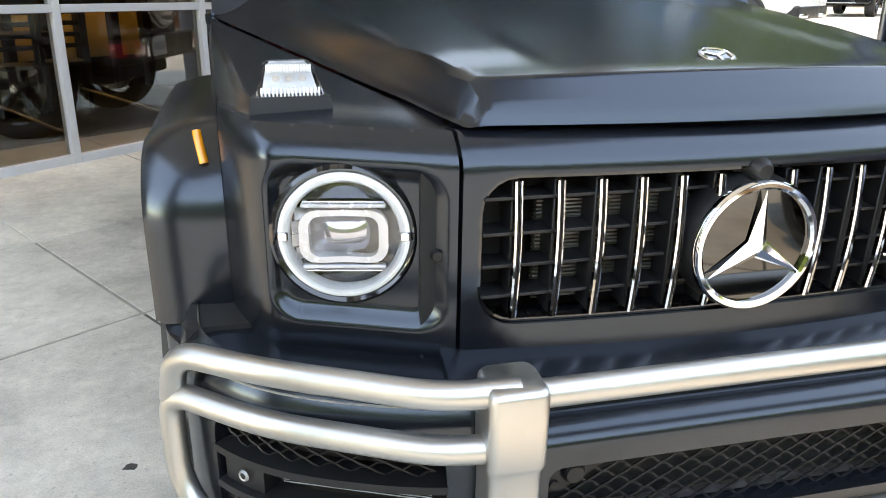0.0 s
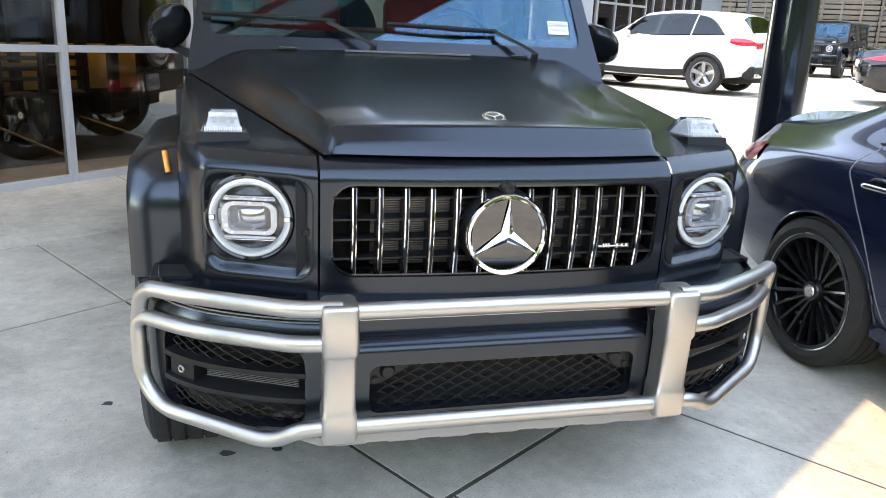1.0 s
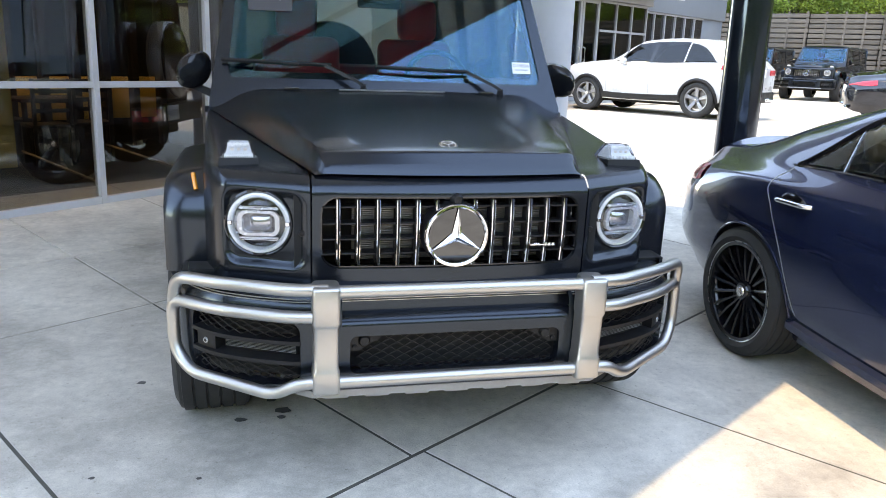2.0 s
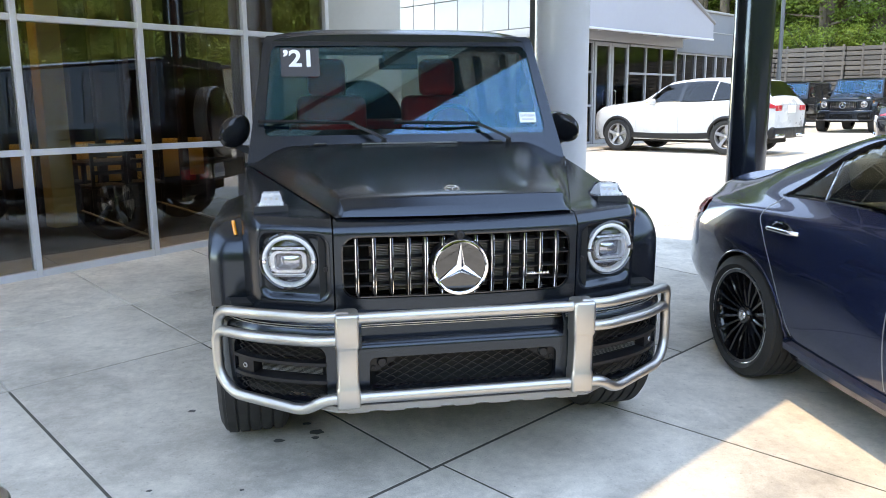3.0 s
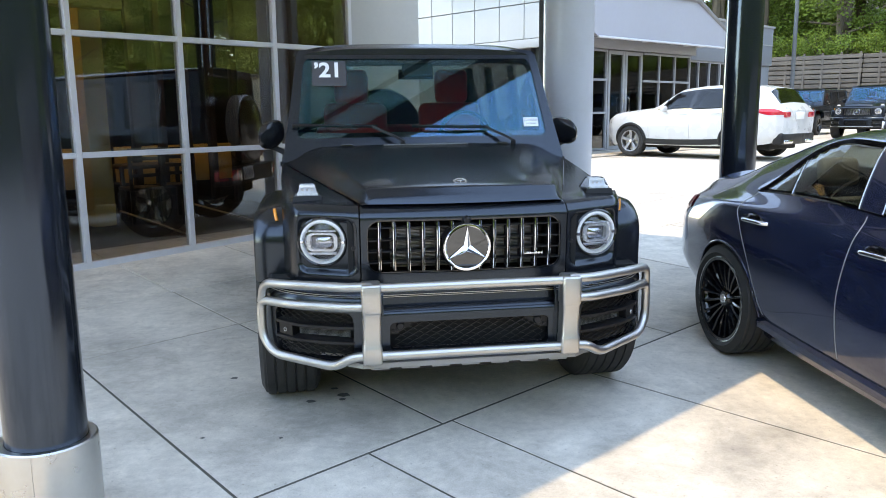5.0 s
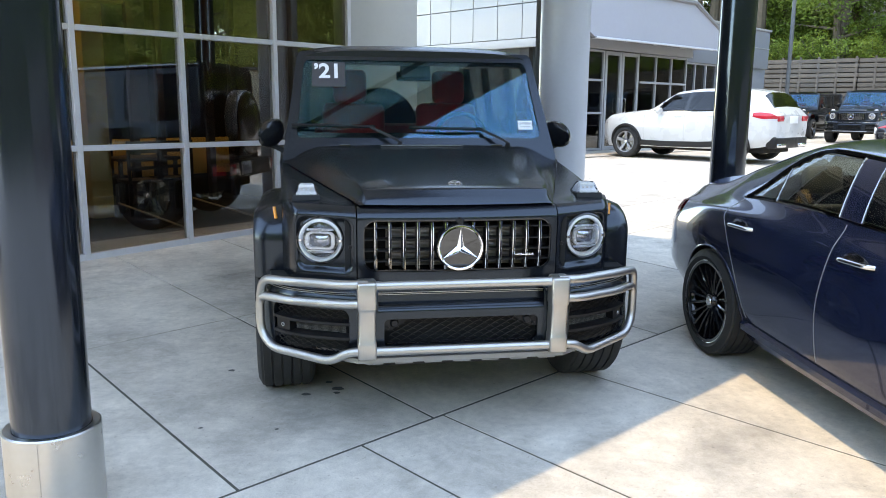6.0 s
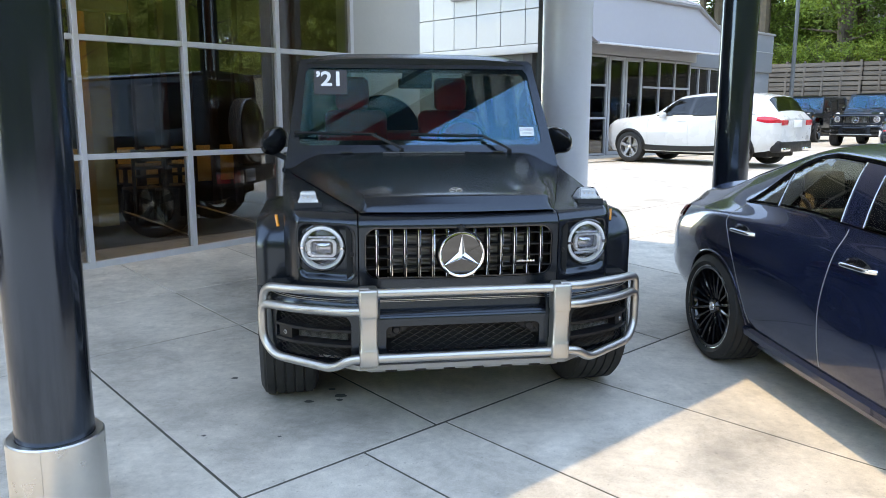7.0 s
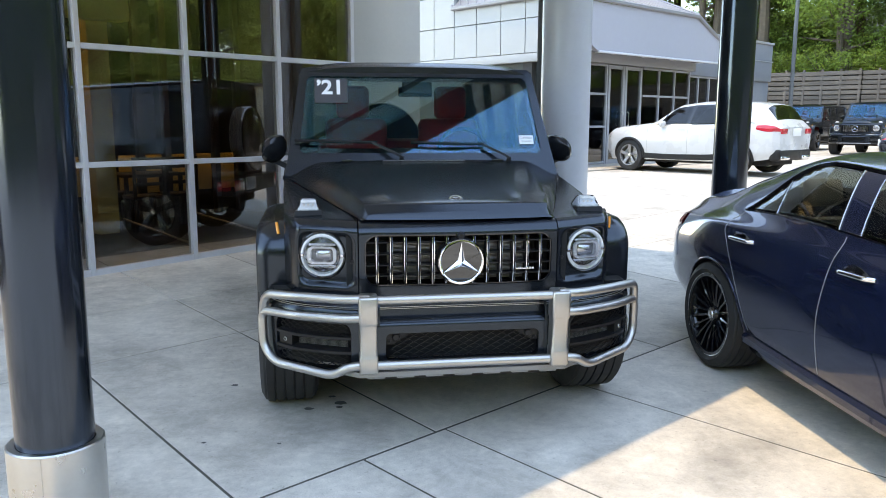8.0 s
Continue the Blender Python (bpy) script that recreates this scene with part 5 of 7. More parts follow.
def sedan():
    st = [0, 0.35, 0.87, 1.5, 2.2, 3.0, 3.81, 4.4, 4.76, 4.93]
    X = [[0.55, 0.74, 0.82, 0.83, 0.83, 0.83, 0.82, 0.76, 0.64, 0.45], [0.70, 0.85, 0.905, 0.90, 0.89, 0.90, 0.925, 0.868, 0.755, 0.56], [0.74, 0.875, 0.925, 0.93, 0.925, 0.932, 0.945, 0.888, 0.755, 0.56],
         [0.66, 0.82, 0.885, 0.895, 0.892, 0.895, 0.910, 0.820, 0.662, 0.48], [0.50, 0.70, 0.78, 0.81, 0.825, 0.83, 0.80, 0.70, 0.58, 0.42], [0.42, 0.60, 0.68, 0.70, 0.62, 0.615, 0.60, 0.58, 0.50, 0.36],
         [0.20, 0.30, 0.35, 0.40, 0.35, 0.34, 0.34, 0.34, 0.30, 0.20], [0.0] * 10]
    Z = [[0.26, 0.20, 0.20, 0.20, 0.20, 0.20, 0.22, 0.26, 0.30, 0.38], [0.40, 0.42, 0.45, 0.40, 0.38, 0.40, 0.45, 0.47, 0.50, 0.55], [0.58, 0.62, 0.66, 0.65, 0.65, 0.67, 0.70, 0.72, 0.70, 0.68],
         [0.70, 0.76, 0.85, 0.88, 0.91, 0.925, 0.930, 0.905, 0.85, 0.80], [0.74, 0.82, 0.92, 0.985, 1.04, 1.055, 1.020, 0.965, 0.915, 0.86], [0.75, 0.84, 0.95, 1.03, 1.365, 1.405, 1.215, 1.03, 0.972, 0.91],
         [0.76, 0.85, 0.96, 1.04, 1.41, 1.45, 1.275, 1.05, 0.987, 0.925], [0.765, 0.855, 0.965, 1.045, 1.42, 1.46, 1.295, 1.06, 0.992, 0.93]]
    lean = lambda y: spline([0, 1.2, 2.0, 2.9, 3.7, 4.2, 4.99], [0, 0, 0.10, 0.10, 0.05, 0, 0], y)
    spec = dict(cells=260, sub=16, cuts=[1.55, 2.13, 2.61, 2.77, 3.335, 3.350, 3.66, 3.42, 4.24], belt=4, rail=5, lean=lean, arches=[(0.87, 0.345, 0.370), (3.81, 0.345, 0.370)],
                glass=[(1.80, 2.61, 4.10, 4.90), (2.77, 3.335, 4.10, 4.90), (3.350, 3.72, 4.10, 4.90), (1.55, 2.13, 5.0, 7.1), (3.42, 4.24, 5.17, 7.1)],
                tint=M_TINT, taper=lambda y: spline([0, 2.95, 3.10, 3.22, 3.34, 3.46, 3.58, 3.71, 5], [4.91, 4.90, 4.85, 4.77, 4.66, 4.50, 4.31, 4.11, 4.11], y), bodylabel="dark blue metallic four-door coupe body", lip=0.006, lipmat=M_BLUE,
                tail=lambda y, r: (-0.05 if y > 4.9 else 0.0) * abs(r - 2) * 0.3)
    car, pt = car_shell("sedan", lot(2.745, -2.79), "dark blue four-door coupe parked beside a black column", st, X, Z, spec, M_BLUE, "cars on the forecourt")
    for s in (-1, 1):
        wheel(car, s * 0.80, 0.87, 0.345, 0.245, 0.262, s, (20, False, 0.0095, 0.007), M_RIMBLACK)
        w = wheel(car, s * 0.812, 3.81, 0.345, 0.275, 0.262, s, (20, False, 0.0095, 0.007), M_RIMBLACK)
        bm = B()
        lathe(bm, [(0.262, 0.130), (0.268, 0.134), (0.272, 0.132)], 64)
        part("bright_rim_edge", bm, M_ALLOY, w, "thin machined rim edge")
        # trims
        bm = B()
        strip(bm, side_line(pt, s, 1.72, 3.72, 4.13, 0.004), 0.004)
        part("belt_trim", bm, M_CHROME, car, "chrome strip below the windows")
        bm = B()
        strip(bm, side_line(pt, s, 1.80, 3.68, 4.88, 0.003, 48, lambda y: spec["taper"](y) + 0.01), 0.010)
        part("roof_trim", bm, M_GLOSS, car)
        for y in (2.607, 2.773, 3.343):
            bm = B()
            pts = [pt(y, lerp(4.14, min(4.87, spec["taper"](y)), k / 4)) for k in range(5)]
            sweep(bm, [Vector((s * (p.x + 0.004), p.y, p.z)) for p in pts], [(-0.002, -0.002), (0.002, -0.002), (0.002, 0.002), (-0.002, 0.002)], up=(1, 0, 0.4))
            part("window_trim", bm, M_ALLOY, car, "thin bright window trim")
        gap_r = [0.6, 1.0, 2.0, 2.6, 3.0, 3.5, 4.1]
        for gap in (lambda r: 2.72 + 0.015 * math.sin(r * 1.2), lambda r: spline(gap_r, [3.37, 3.42, 3.55, 3.67, 3.735, 3.74, 3.70], r), lambda r: 1.42):
            # grey strip: the highlight on the gap's edges is put into its colour
            bm = B()
            pts = [pt(gap(r), r) for r in [0.75 + 3.3 * k / 30 for k in range(31)]]
            sweep(bm, [Vector((s * (p.x + 0.0008), p.y, p.z)) for p in pts], [(-0.0028, -0.001), (0.0028, -0.001), (0.0028, 0.001), (-0.0028, 0.001)], up=(1, 0, 0))
            part("door_gap", bm, M_RADIATOR, car)
        bm = B()
        cy, cr = [2.80, 3.05, 3.25, 3.36, 3.44, 3.52], [2.10, 2.16, 2.18, 2.10, 1.92, 1.82]
        sweep(bm, [Vector((s * (p.x + 0.0005), p.y, p.z)) for p in [pt(y, spline(cy, cr, y)) for y in [2.80 + 0.72 * k / 24 for k in range(25)]]], [(-0.006, -0.001), (0.0, 0.004), (0.006, -0.001)], up=(1, 0, 0))
        part("body_crease", bm, M_BLUE, car)
        bm = B()
        strip(bm, side_line(pt, s, 1.0, 3.42, 0.42, 0.004), 0.006)
        part("sill_trim", bm, M_RADIATOR, car, "thin bright sill line")
        bm = B()
        lo = []
        for k in range(25):
            p = pt(lerp(1.24, 3.44, k / 24), 0.55)
            lo.append([Vector((s * (p.x - 0.03), p.y, p.z - 0.05)), Vector((s * (p.x + 0.022), p.y, p.z - 0.04)), Vector((s * (p.x + 0.026), p.y, p.z - 0.005)), Vector((s * (p.x - 0.01), p.y, p.z + 0.03))])
        rings(bm, lo, True, (True, True))
        part("side_skirt", bm, M_BLUE, car)
        for y, ring in ((2.625, 2.96), (3.625, 2.78)):
            c = pt(y - 0.1, ring)
            bm = B()
            tube(bm, [(s * (c.x - 0.005), y - 0.23, c.z + 0.012), (s * (c.x + 0.030), y - 0.205, c.z + 0.014), (s * (c.x + 0.032), y - 0.02, c.z + 0.006), (s * (c.x + 0.0), y + 0.0, c.z + 0.002)], 0.0125, 0.03, 12)
            h = part("door_handle", bm, M_CHROME, car, "chrome bar handle")
            # black oval on the skin: the hollow's shade is painted, not sunk
            bm = B()
            q = Matrix.Translation((s * (c.x + 0.001), y - 0.115, c.z + 0.004)) @ Matrix.Rotation(s * 0.25, 4, "Y")
            lathe(bm, [(0.001, 0.0), (0.4, 0.002), (0.85, 0.003), (1.0, 0.0)], 24, q @ Matrix.Diagonal((1.0, 0.098, 0.055, 1)))
            part("handle_recess", bm, M_GLOSS, h)
        # rear lamp, mirror
        bm = B()
        lo = []
        for k in range(9):
            y = lerp(4.44, 4.905, k / 8)
            hgt = 0.16 + 0.26 * math.sin(math.pi * min(1, 0.25 + k / 9))
            lo.append([Vector((s * (pt(y, r).x + o), pt(y, r).y + o, pt(y, r).z)) for r, o in ((2.86 - hgt, 0.002), (2.86 - hgt * 0.6, 0.010), (2.86 + hgt * 0.5, 0.010), (2.86 + hgt * 0.8, 0.002))])
        rings(bm, lo, False)
        part("tail_lamp", bm, M_RED, car, "red wrap-round tail lamp")
        bm = B()
        box(bm, (s * 0.99, 1.86, 1.0), (0.20, 0.12, 0.13), 0.05, None, 3)
        part("door_mirror", bm, M_BLUE, car)
        bm = B()
        lathe(bm, [(0.001, 0.02), (0.09, 0.015), (0.11, -0.02)], 24, Matrix.Translation((s * 0.60, 0.14, 0.66)) @ Matrix.Rotation(-math.pi / 2, 4, "Z") @ Matrix.Diagonal((1, 1.6, 0.7, 1)))
        part("headlight", bm, M_REFLECTOR, car)
        bm = B()
        box(bm, (s * 0.5, 4.90, 0.36), (0.22, 0.06, 0.08), 0.03)
        part("exhaust_tip", bm, M_CHROME, car)
    bm = B()
    lo = []
    for k in range(25):
        x = lerp(-0.56, 0.56, k / 24)
        f = 1 - abs(x / 0.565) ** 5
        y = 4.86 - 0.20 * (x / 0.62) ** 2
        z = 0.985 - 0.045 * (x / 0.6) ** 2
        lo.append([Vector((x, y - 0.15, z - 0.010)), Vector((x, y - 0.05, z + 0.018 * f)), Vector((x, y + 0.03, z + 0.040 * f)), Vector((x, y + 0.035, z + 0.040 * f - 0.018)), Vector((x, y - 0.04, z - 0.035))])
    rings(bm, lo, True, (True, True))
    part("boot_spoiler", bm, M_BLUE, car, "slim lip spoiler")
    bm = B()
    box(bm, (0, 0.06, 0.48), (0.9, 0.05, 0.22), 0.05)
    part("front_grille", bm, M_GLOSS, car)
    bm = B()
    box(bm, (0, 4.925, 0.70), (0.5, 0.02, 0.12), 0.01)
    part("number_plate", bm, M_WHITE, car)
    seats(car, M_CREAM, [(-0.36, 2.35), (0.36, 2.35), (-0.34, 3.18), (0.34, 3.18)], 0.52)
    bm = B()
    box(bm, (0, 1.75, 0.86), (1.3, 0.5, 0.2), 0.06)
    box(bm, (0, 2.7, 0.42), (1.5, 2.2, 0.05))
    for s in (-1, 1):
        box(bm, (s * 0.74, 2.7, 0.68), (0.05, 2.0, 0.5), 0.02)
    part("cabin_trim", bm, M_CABIN, car)
    return car


def crossover():
    st = [0.13, 0.34, 0.86, 1.35, 1.95, 2.75, 3.55, 4.10, 4.38, 4.50]
    X = [[0.60, 0.78, 0.84, 0.85, 0.85, 0.85, 0.85, 0.82, 0.74, 0.62], [0.74, 0.86, 0.915, 0.91, 0.91, 0.915, 0.925, 0.90, 0.84, 0.70], [0.76, 0.885, 0.935, 0.94, 0.94, 0.94, 0.945, 0.93, 0.88, 0.74],
         [0.72, 0.85, 0.90, 0.915, 0.92, 0.92, 0.92, 0.91, 0.87, 0.74], [0.60, 0.74, 0.80, 0.85, 0.875, 0.88, 0.865, 0.84, 0.80, 0.74], [0.50, 0.62, 0.68, 0.72, 0.66, 0.66, 0.66, 0.65, 0.64, 0.62], [0.25, 0.3, 0.34, 0.4, 0.38, 0.38, 0.38, 0.38, 0.36, 0.34], [0.0] * 10]
    Z = [[0.30, 0.26, 0.28, 0.28, 0.28, 0.28, 0.30, 0.34, 0.40, 0.46], [0.48, 0.48, 0.52, 0.48, 0.46, 0.48, 0.54, 0.54, 0.56, 0.58], [0.66, 0.70, 0.76, 0.74, 0.74, 0.76, 0.80, 0.82, 0.82, 0.80], [0.86, 0.92, 0.96, 0.98, 0.99, 1.00, 1.03, 1.05, 1.04, 1.0],
         [0.93, 1.00, 1.06, 1.08, 1.09, 1.10, 1.13, 1.14, 1.10, 1.02], [0.95, 1.03, 1.09, 1.14, 1.50, 1.565, 1.535, 1.46, 1.17, 1.04], [0.96, 1.05, 1.11, 1.17, 1.57, 1.63, 1.605, 1.54, 1.19, 1.05], [0.96, 1.055, 1.115, 1.175, 1.585, 1.64, 1.62, 1.555, 1.20, 1.055]]
    lean = lambda y: spline([0, 1.2, 2.0, 3.5, 4.1, 4.50], [0, 0, 0.12, 0.05, 0.0, 0.0], y)
    spec = dict(cells=300, sub=16, cuts=[1.42, 1.90, 3.16, 3.19, 4.02, 4.14, 4.36], belt=4, rail=5, lean=lean, arches=[(0.86, 0.372, 0.405), (3.55, 0.372, 0.405)],
                glass=[(1.50, 3.16, 4.05, 4.93), (3.19, 4.02, 4.05, 4.93), (1.42, 1.90, 5.0, 7.1), (4.14, 4.36, 5.02, 7.1)],
                taper=lambda y: spline([0, 1.46, 1.62, 1.80, 1.95, 3.10, 3.35, 3.60, 3.80, 3.95, 5], [4.06, 4.06, 4.40, 4.75, 4.93, 4.93, 4.86, 4.66, 4.36, 4.06, 4.06], y),
                tint=M_PRIVACY, bodylabel="white crossover body", lip=0.036, lipmat=M_TRIM)
    car, pt = car_shell("crossover", lot(*CROSSOVER), "white crossover parked in the sunny lot", st, X, Z, spec, M_WHITEPAINT, "parked cars")
    for s in (-1, 1):
        for y in (0.86, 3.55):
            wheel(car, s * 0.815, y, 0.372, 0.235, 0.250, s, (5, True, 0.020, 0.022), M_GREYALLOY, tread=False)
        bm = B()
        lo = []
        for k in range(21):
            p = pt(lerp(1.2, 3.18, k / 20), 0.5)
            lo.append([Vector((s * (p.x - 0.02), p.y, p.z - 0.07)), Vector((s * (p.x + 0.025), p.y, p.z - 0.05)), Vector((s * (p.x + 0.03), p.y, p.z + 0.05)), Vector((s * p.x, p.y, p.z + 0.07))])
        rings(bm, lo, True, (True, True))
        part("side_cladding", bm, M_TRIM, car, "dark grey plastic sill cladding")
        bm = B()
        strip(bm, side_line(pt, s, 1.5, 3.95, 4.06, 0.004), 0.006)
        part("belt_trim", bm, M_CHROME, car)
        bm = B()
        sweep(bm, side_line(pt, s, 3.20, 3.97, 4.9, 0.002, 40, spec["taper"]), [(-0.020, -0.012), (0.020, -0.012), (0.020, 0.012), (-0.020, 0.012)], up=(0.3, 0, 1))
        part("window_surround", bm, M_WHITEPAINT, car)
        bm = B()
        lo = []
        for k in range(11):
            y = lerp(4.02, 4.49, k / 10)
            h = 0.20 + 0.42 * math.sin(math.pi * min(1.0, 0.15 + 0.6 * k / 10))
            lo.append([Vector((s * (pt(y, r).x + o), pt(y, r).y + o, pt(y, r).z)) for r, o in ((3.15 - h, 0.003), (3.15 - h * 0.5, 0.012), (3.15 + h * 0.5, 0.012), (3.15 + h * 0.8, 0.003))])
        rings(bm, lo, False)
        tl = part("tail_lamp", bm, M_RED, car, "red tail lamp")
        bm = B()
        box(bm, (s * 0.60, 4.500, 0.965), (0.30, 0.03, 0.115), 0.012)
        part("hatch_lamp", bm, M_RED, tl)
        bm = B()
        box(bm, (s * 1.0, 1.80, 1.12), (0.2, 0.12, 0.14), 0.05, None, 3)
        part("door_mirror", bm, M_WHITEPAINT, car)
        for y, w in ((2.40, 0.045), (1.72, 0.012)):
            bm = B()
            pts = [pt(y, r) for r in (4.06, 4.3, 4.5, 4.7, 4.92)]
            sweep(bm, [Vector((s * (p.x + 0.003), p.y, p.z)) for p in pts], [(-w, -0.003), (w, -0.003), (w, 0.003), (-w, 0.003)], up=(1, 0, 0.4))
            part("window_pillar", bm, M_GLOSS, car)
        for y in (1.36, 2.42, 3.26):
            bm = B()
            pts = [pt(y + 0.10 * max(0.0, 1.4 - r) * (1 if y > 3 else 0), r) for r in [0.9 + 3.1 * k / 20 for k in range(21)]]
            sweep(bm, [Vector((s * (p.x + 0.001), p.y, p.z)) for p in pts], [(-0.004, -0.001), (0.004, -0.001), (0.004, 0.001), (-0.004, 0.001)], up=(1, 0, 0))
            part("door_gap", bm, M_RADIATOR, car)
        for y in (2.36, 3.18):
            bm = B()
            c = pt(y - 0.1, 3.0)
            box(bm, (s * (c.x + 0.015), y - 0.1, c.z), (0.02, 0.2, 0.025), 0.008)
            part("door_handle", bm, M_WHITEPAINT, car)
        bm = B()
        box(bm, (s * 0.52, 4.515, 0.40), (0.40, 0.07, 0.085), 0.03)
        part("exhaust_tip", bm, M_CHROME, car)
        bm = B()
        lathe(bm, [(0.001, 0.02), (0.09, 0.015), (0.11, -0.02)], 24, Matrix.Translation((s * 0.66, 0.24, 0.80)) @ Matrix.Rotation(-math.pi / 2, 4, "Z") @ Matrix.Diagonal((1, 1.7, 0.9, 1)))
        part("headlight", bm, M_REFLECTOR, car)
    bm = B()
    box(bm, (0, 4.40, 0.46), (1.62, 0.23, 0.25), 0.06, None, 4)
    part("rear_cladding", bm, M_TRIM, car)
    bm = B()
    box(bm, (0, 4.515, 0.945), (0.40, 0.015, 0.16), 0.005)
    part("number_plate", bm, M_WHITE, car)
    bm = B()
    box(bm, (0, 2.6, 0.50), (1.5, 2.6, 0.05))
    box(bm, (0, 3.4, 0.95), (1.3, 0.2, 0.6), 0.05)
    box(bm, (0, 1.75, 1.0), (1.4, 0.5, 0.15), 0.05)
    part("cabin_trim", bm, M_CABIN, car)
    return car


SEDAN = sedan()
q = copy_thing(SEDAN, lot(14.9, 8.5, 55))
for ob in q.children_recursive:
    if ob.type == "MESH" and ob.data.materials and ob.data.materials[0] is M_BLUE:
        ob.material_slots[0].link = "OBJECT"
        ob.material_slots[0].material = M_BLACKPAINT
tagged(q, "black four-door coupe parked in the sunny lot", "car", "parked cars")
WHITE = crossover()
q = copy_thing(WHITE, lot(20.0, 19.4, -54))
tagged(q, "white crossover parked in the far row", "car", "parked cars")

# ---- ground ----
GU, GV = Vector((math.cos(radians(GRID)), math.sin(radians(GRID)), 0)), Vector((-math.sin(radians(GRID)), math.cos(radians(GRID)), 0))


def uv(u, v, z=0.0):
    p = GU * u + GV * v
    return Vector((p.x, p.y, z))


# ---- showroom with its glass wall ----
WALL = Matrix.Translation((-2.0216, 4.668, 0)) @ Matrix.Rotation(radians(FACADE), 4, "Z")


def wall_ground(s):
    return ground_z((WALL @ Vector((s, 0, 0))).y)


bm = B()
gs = [-400, -120, -50, -25, -14, -8.6, -5, -2, 0.5, 3.3, 6, 9, 12, 15, 18, 22, 27, 34, 44, 60, 100, 400]
gy = [-400, -120, -50, -30, -22, -17, -13, -9, -6, -3, 0.06, 4, 7.5, 9, 11, 13, 15, 18, 22, 28, 40, 60, 120, 400]
vg = [[bm.verts.new([(q.x, q.y, ground_z(q.y) - 0.012) for q in [WALL @ Vector((a, b, 0))]][0]) for b in gy] for a in gs]
for a in range(len(gs) - 1):
    for b in range(len(gy) - 1):
        if not (gs[a] >= -8.6 and gs[a + 1] <= 3.3 and gy[b] >= 0.06 and gy[b + 1] <= 7.5):
            bm.faces.new((vg[a][b], vg[a + 1][b], vg[a + 1][b + 1], vg[a][b + 1]))
ground = tagged(part("ground", bm, M_CONCRETE, None, smooth=0), "pale concrete yard and lot, sunlit beyond the canopy", "ground", kind="structure")

show = thing("showroom", Matrix.Identity(4), "showroom front of large panes in silver mullions", "building", kind="structure")
MULL = [-7.38, -6.33, -5.27, -4.22, -3.16, -2.11, -1.053, 0.0, 1.098, 2.14]
TRANS = [1.228, 2.308, 3.39, 4.47]
for s in MULL:
    bm = B()
    box(bm, (s, 0.0, 2.55), (0.052, 0.11, 5.1), 0.004, None, 1)
    part("mullion", bm, M_MULLION, show, m=WALL)
for z in TRANS:
    for a, b in zip(MULL, MULL[1:]):
        bm = B()
        box(bm, ((a + b) / 2, 0.0, z), (b - a - 0.052, 0.10, 0.052), 0.004, None, 1)
        part("transom", bm, M_MULLION, show, m=WALL)
for a, b in zip(MULL, MULL[1:]):
    bm = B()
    za, zb = wall_ground(a), wall_ground(b)
    rings(bm, [[Vector((s, y, z + h)) for y, h in ((-0.055, -0.02), (-0.055, 0.055), (0.055, 0.055), (0.055, -0.02))] for s, z in ((a + 0.026, za), (b - 0.026, zb))], True, (True, True))
    part("bottom_rail", bm, M_MULLION, show, m=WALL, smooth=0)
    levels = [(za + zb) / 2 + 0.02] + TRANS + [5.1]
    for z0, z1 in zip(levels, levels[1:]):
        bm = B()
        box(bm, ((a + b) / 2, 0.0, (z0 + z1) / 2), (b - a - 0.04, 0.012, z1 - z0 - 0.03))
        ob = part("pane", bm, M_SHOWGLASS, show, m=WALL, smooth=0)
        ob.visible_shadow = False
bm = B()
box(bm, (2.737, 0.14, 2.55), (1.138, 0.30, 5.2), 0.01)
tagged(part("wall_white", bm, M_STUCCO, None, m=WALL), "plain pale wall beside the glass front", "wall", kind="structure")
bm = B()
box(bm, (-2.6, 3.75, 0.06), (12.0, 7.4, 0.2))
tagged(part("showroom_floor", bm, M_INFLOOR, None, m=WALL), "showroom floor with the room's dimness in its dark colour", "floor", kind="structure")
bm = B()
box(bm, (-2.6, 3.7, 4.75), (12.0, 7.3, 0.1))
tagged(part("ceiling", bm, M_INWALL, None, m=WALL), "showroom ceiling, its colour darkened for the dim room", "ceiling", kind="structure")
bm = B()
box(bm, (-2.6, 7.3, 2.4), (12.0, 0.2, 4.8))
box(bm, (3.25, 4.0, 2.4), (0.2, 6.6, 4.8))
# unseen end wall, added to keep daylight off the floor
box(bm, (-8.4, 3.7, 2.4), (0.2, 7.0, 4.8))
tagged(part("wall_back", bm, M_INWALL, None, m=WALL), "inner walls of the showroom, their colour darkened for the dim room", "wall", kind="structure")
for k in range(9):
    bm = B()
    box(bm, (-0.50 + 0.42 * k, 4.2, 0.84), (0.33, 0.05, 0.58), 0.01)
    tagged(part("wood_panel", bm, M_WOOD, None, m=WALL), "honey-coloured wooden panel inside the showroom", "panel", "wooden panels")
for k in range(10):
    bm = B()
    box(bm, (-0.71 + 0.42 * k, 4.1, 2.3), (0.10, 0.12, 4.6), 0.01)
    tagged(part("inner_post", bm, M_DARKWOOD, None, m=WALL), "dark wooden post inside the showroom", "post", "inner posts")
bm = B()
box(bm, (-1.0, 2.7, 3.12), (3.3, 0.25, 0.46), 0.02)
tagged(part("inner_beam", bm, M_WOOD, None, m=WALL), "honey-coloured beam across the showroom", "beam")
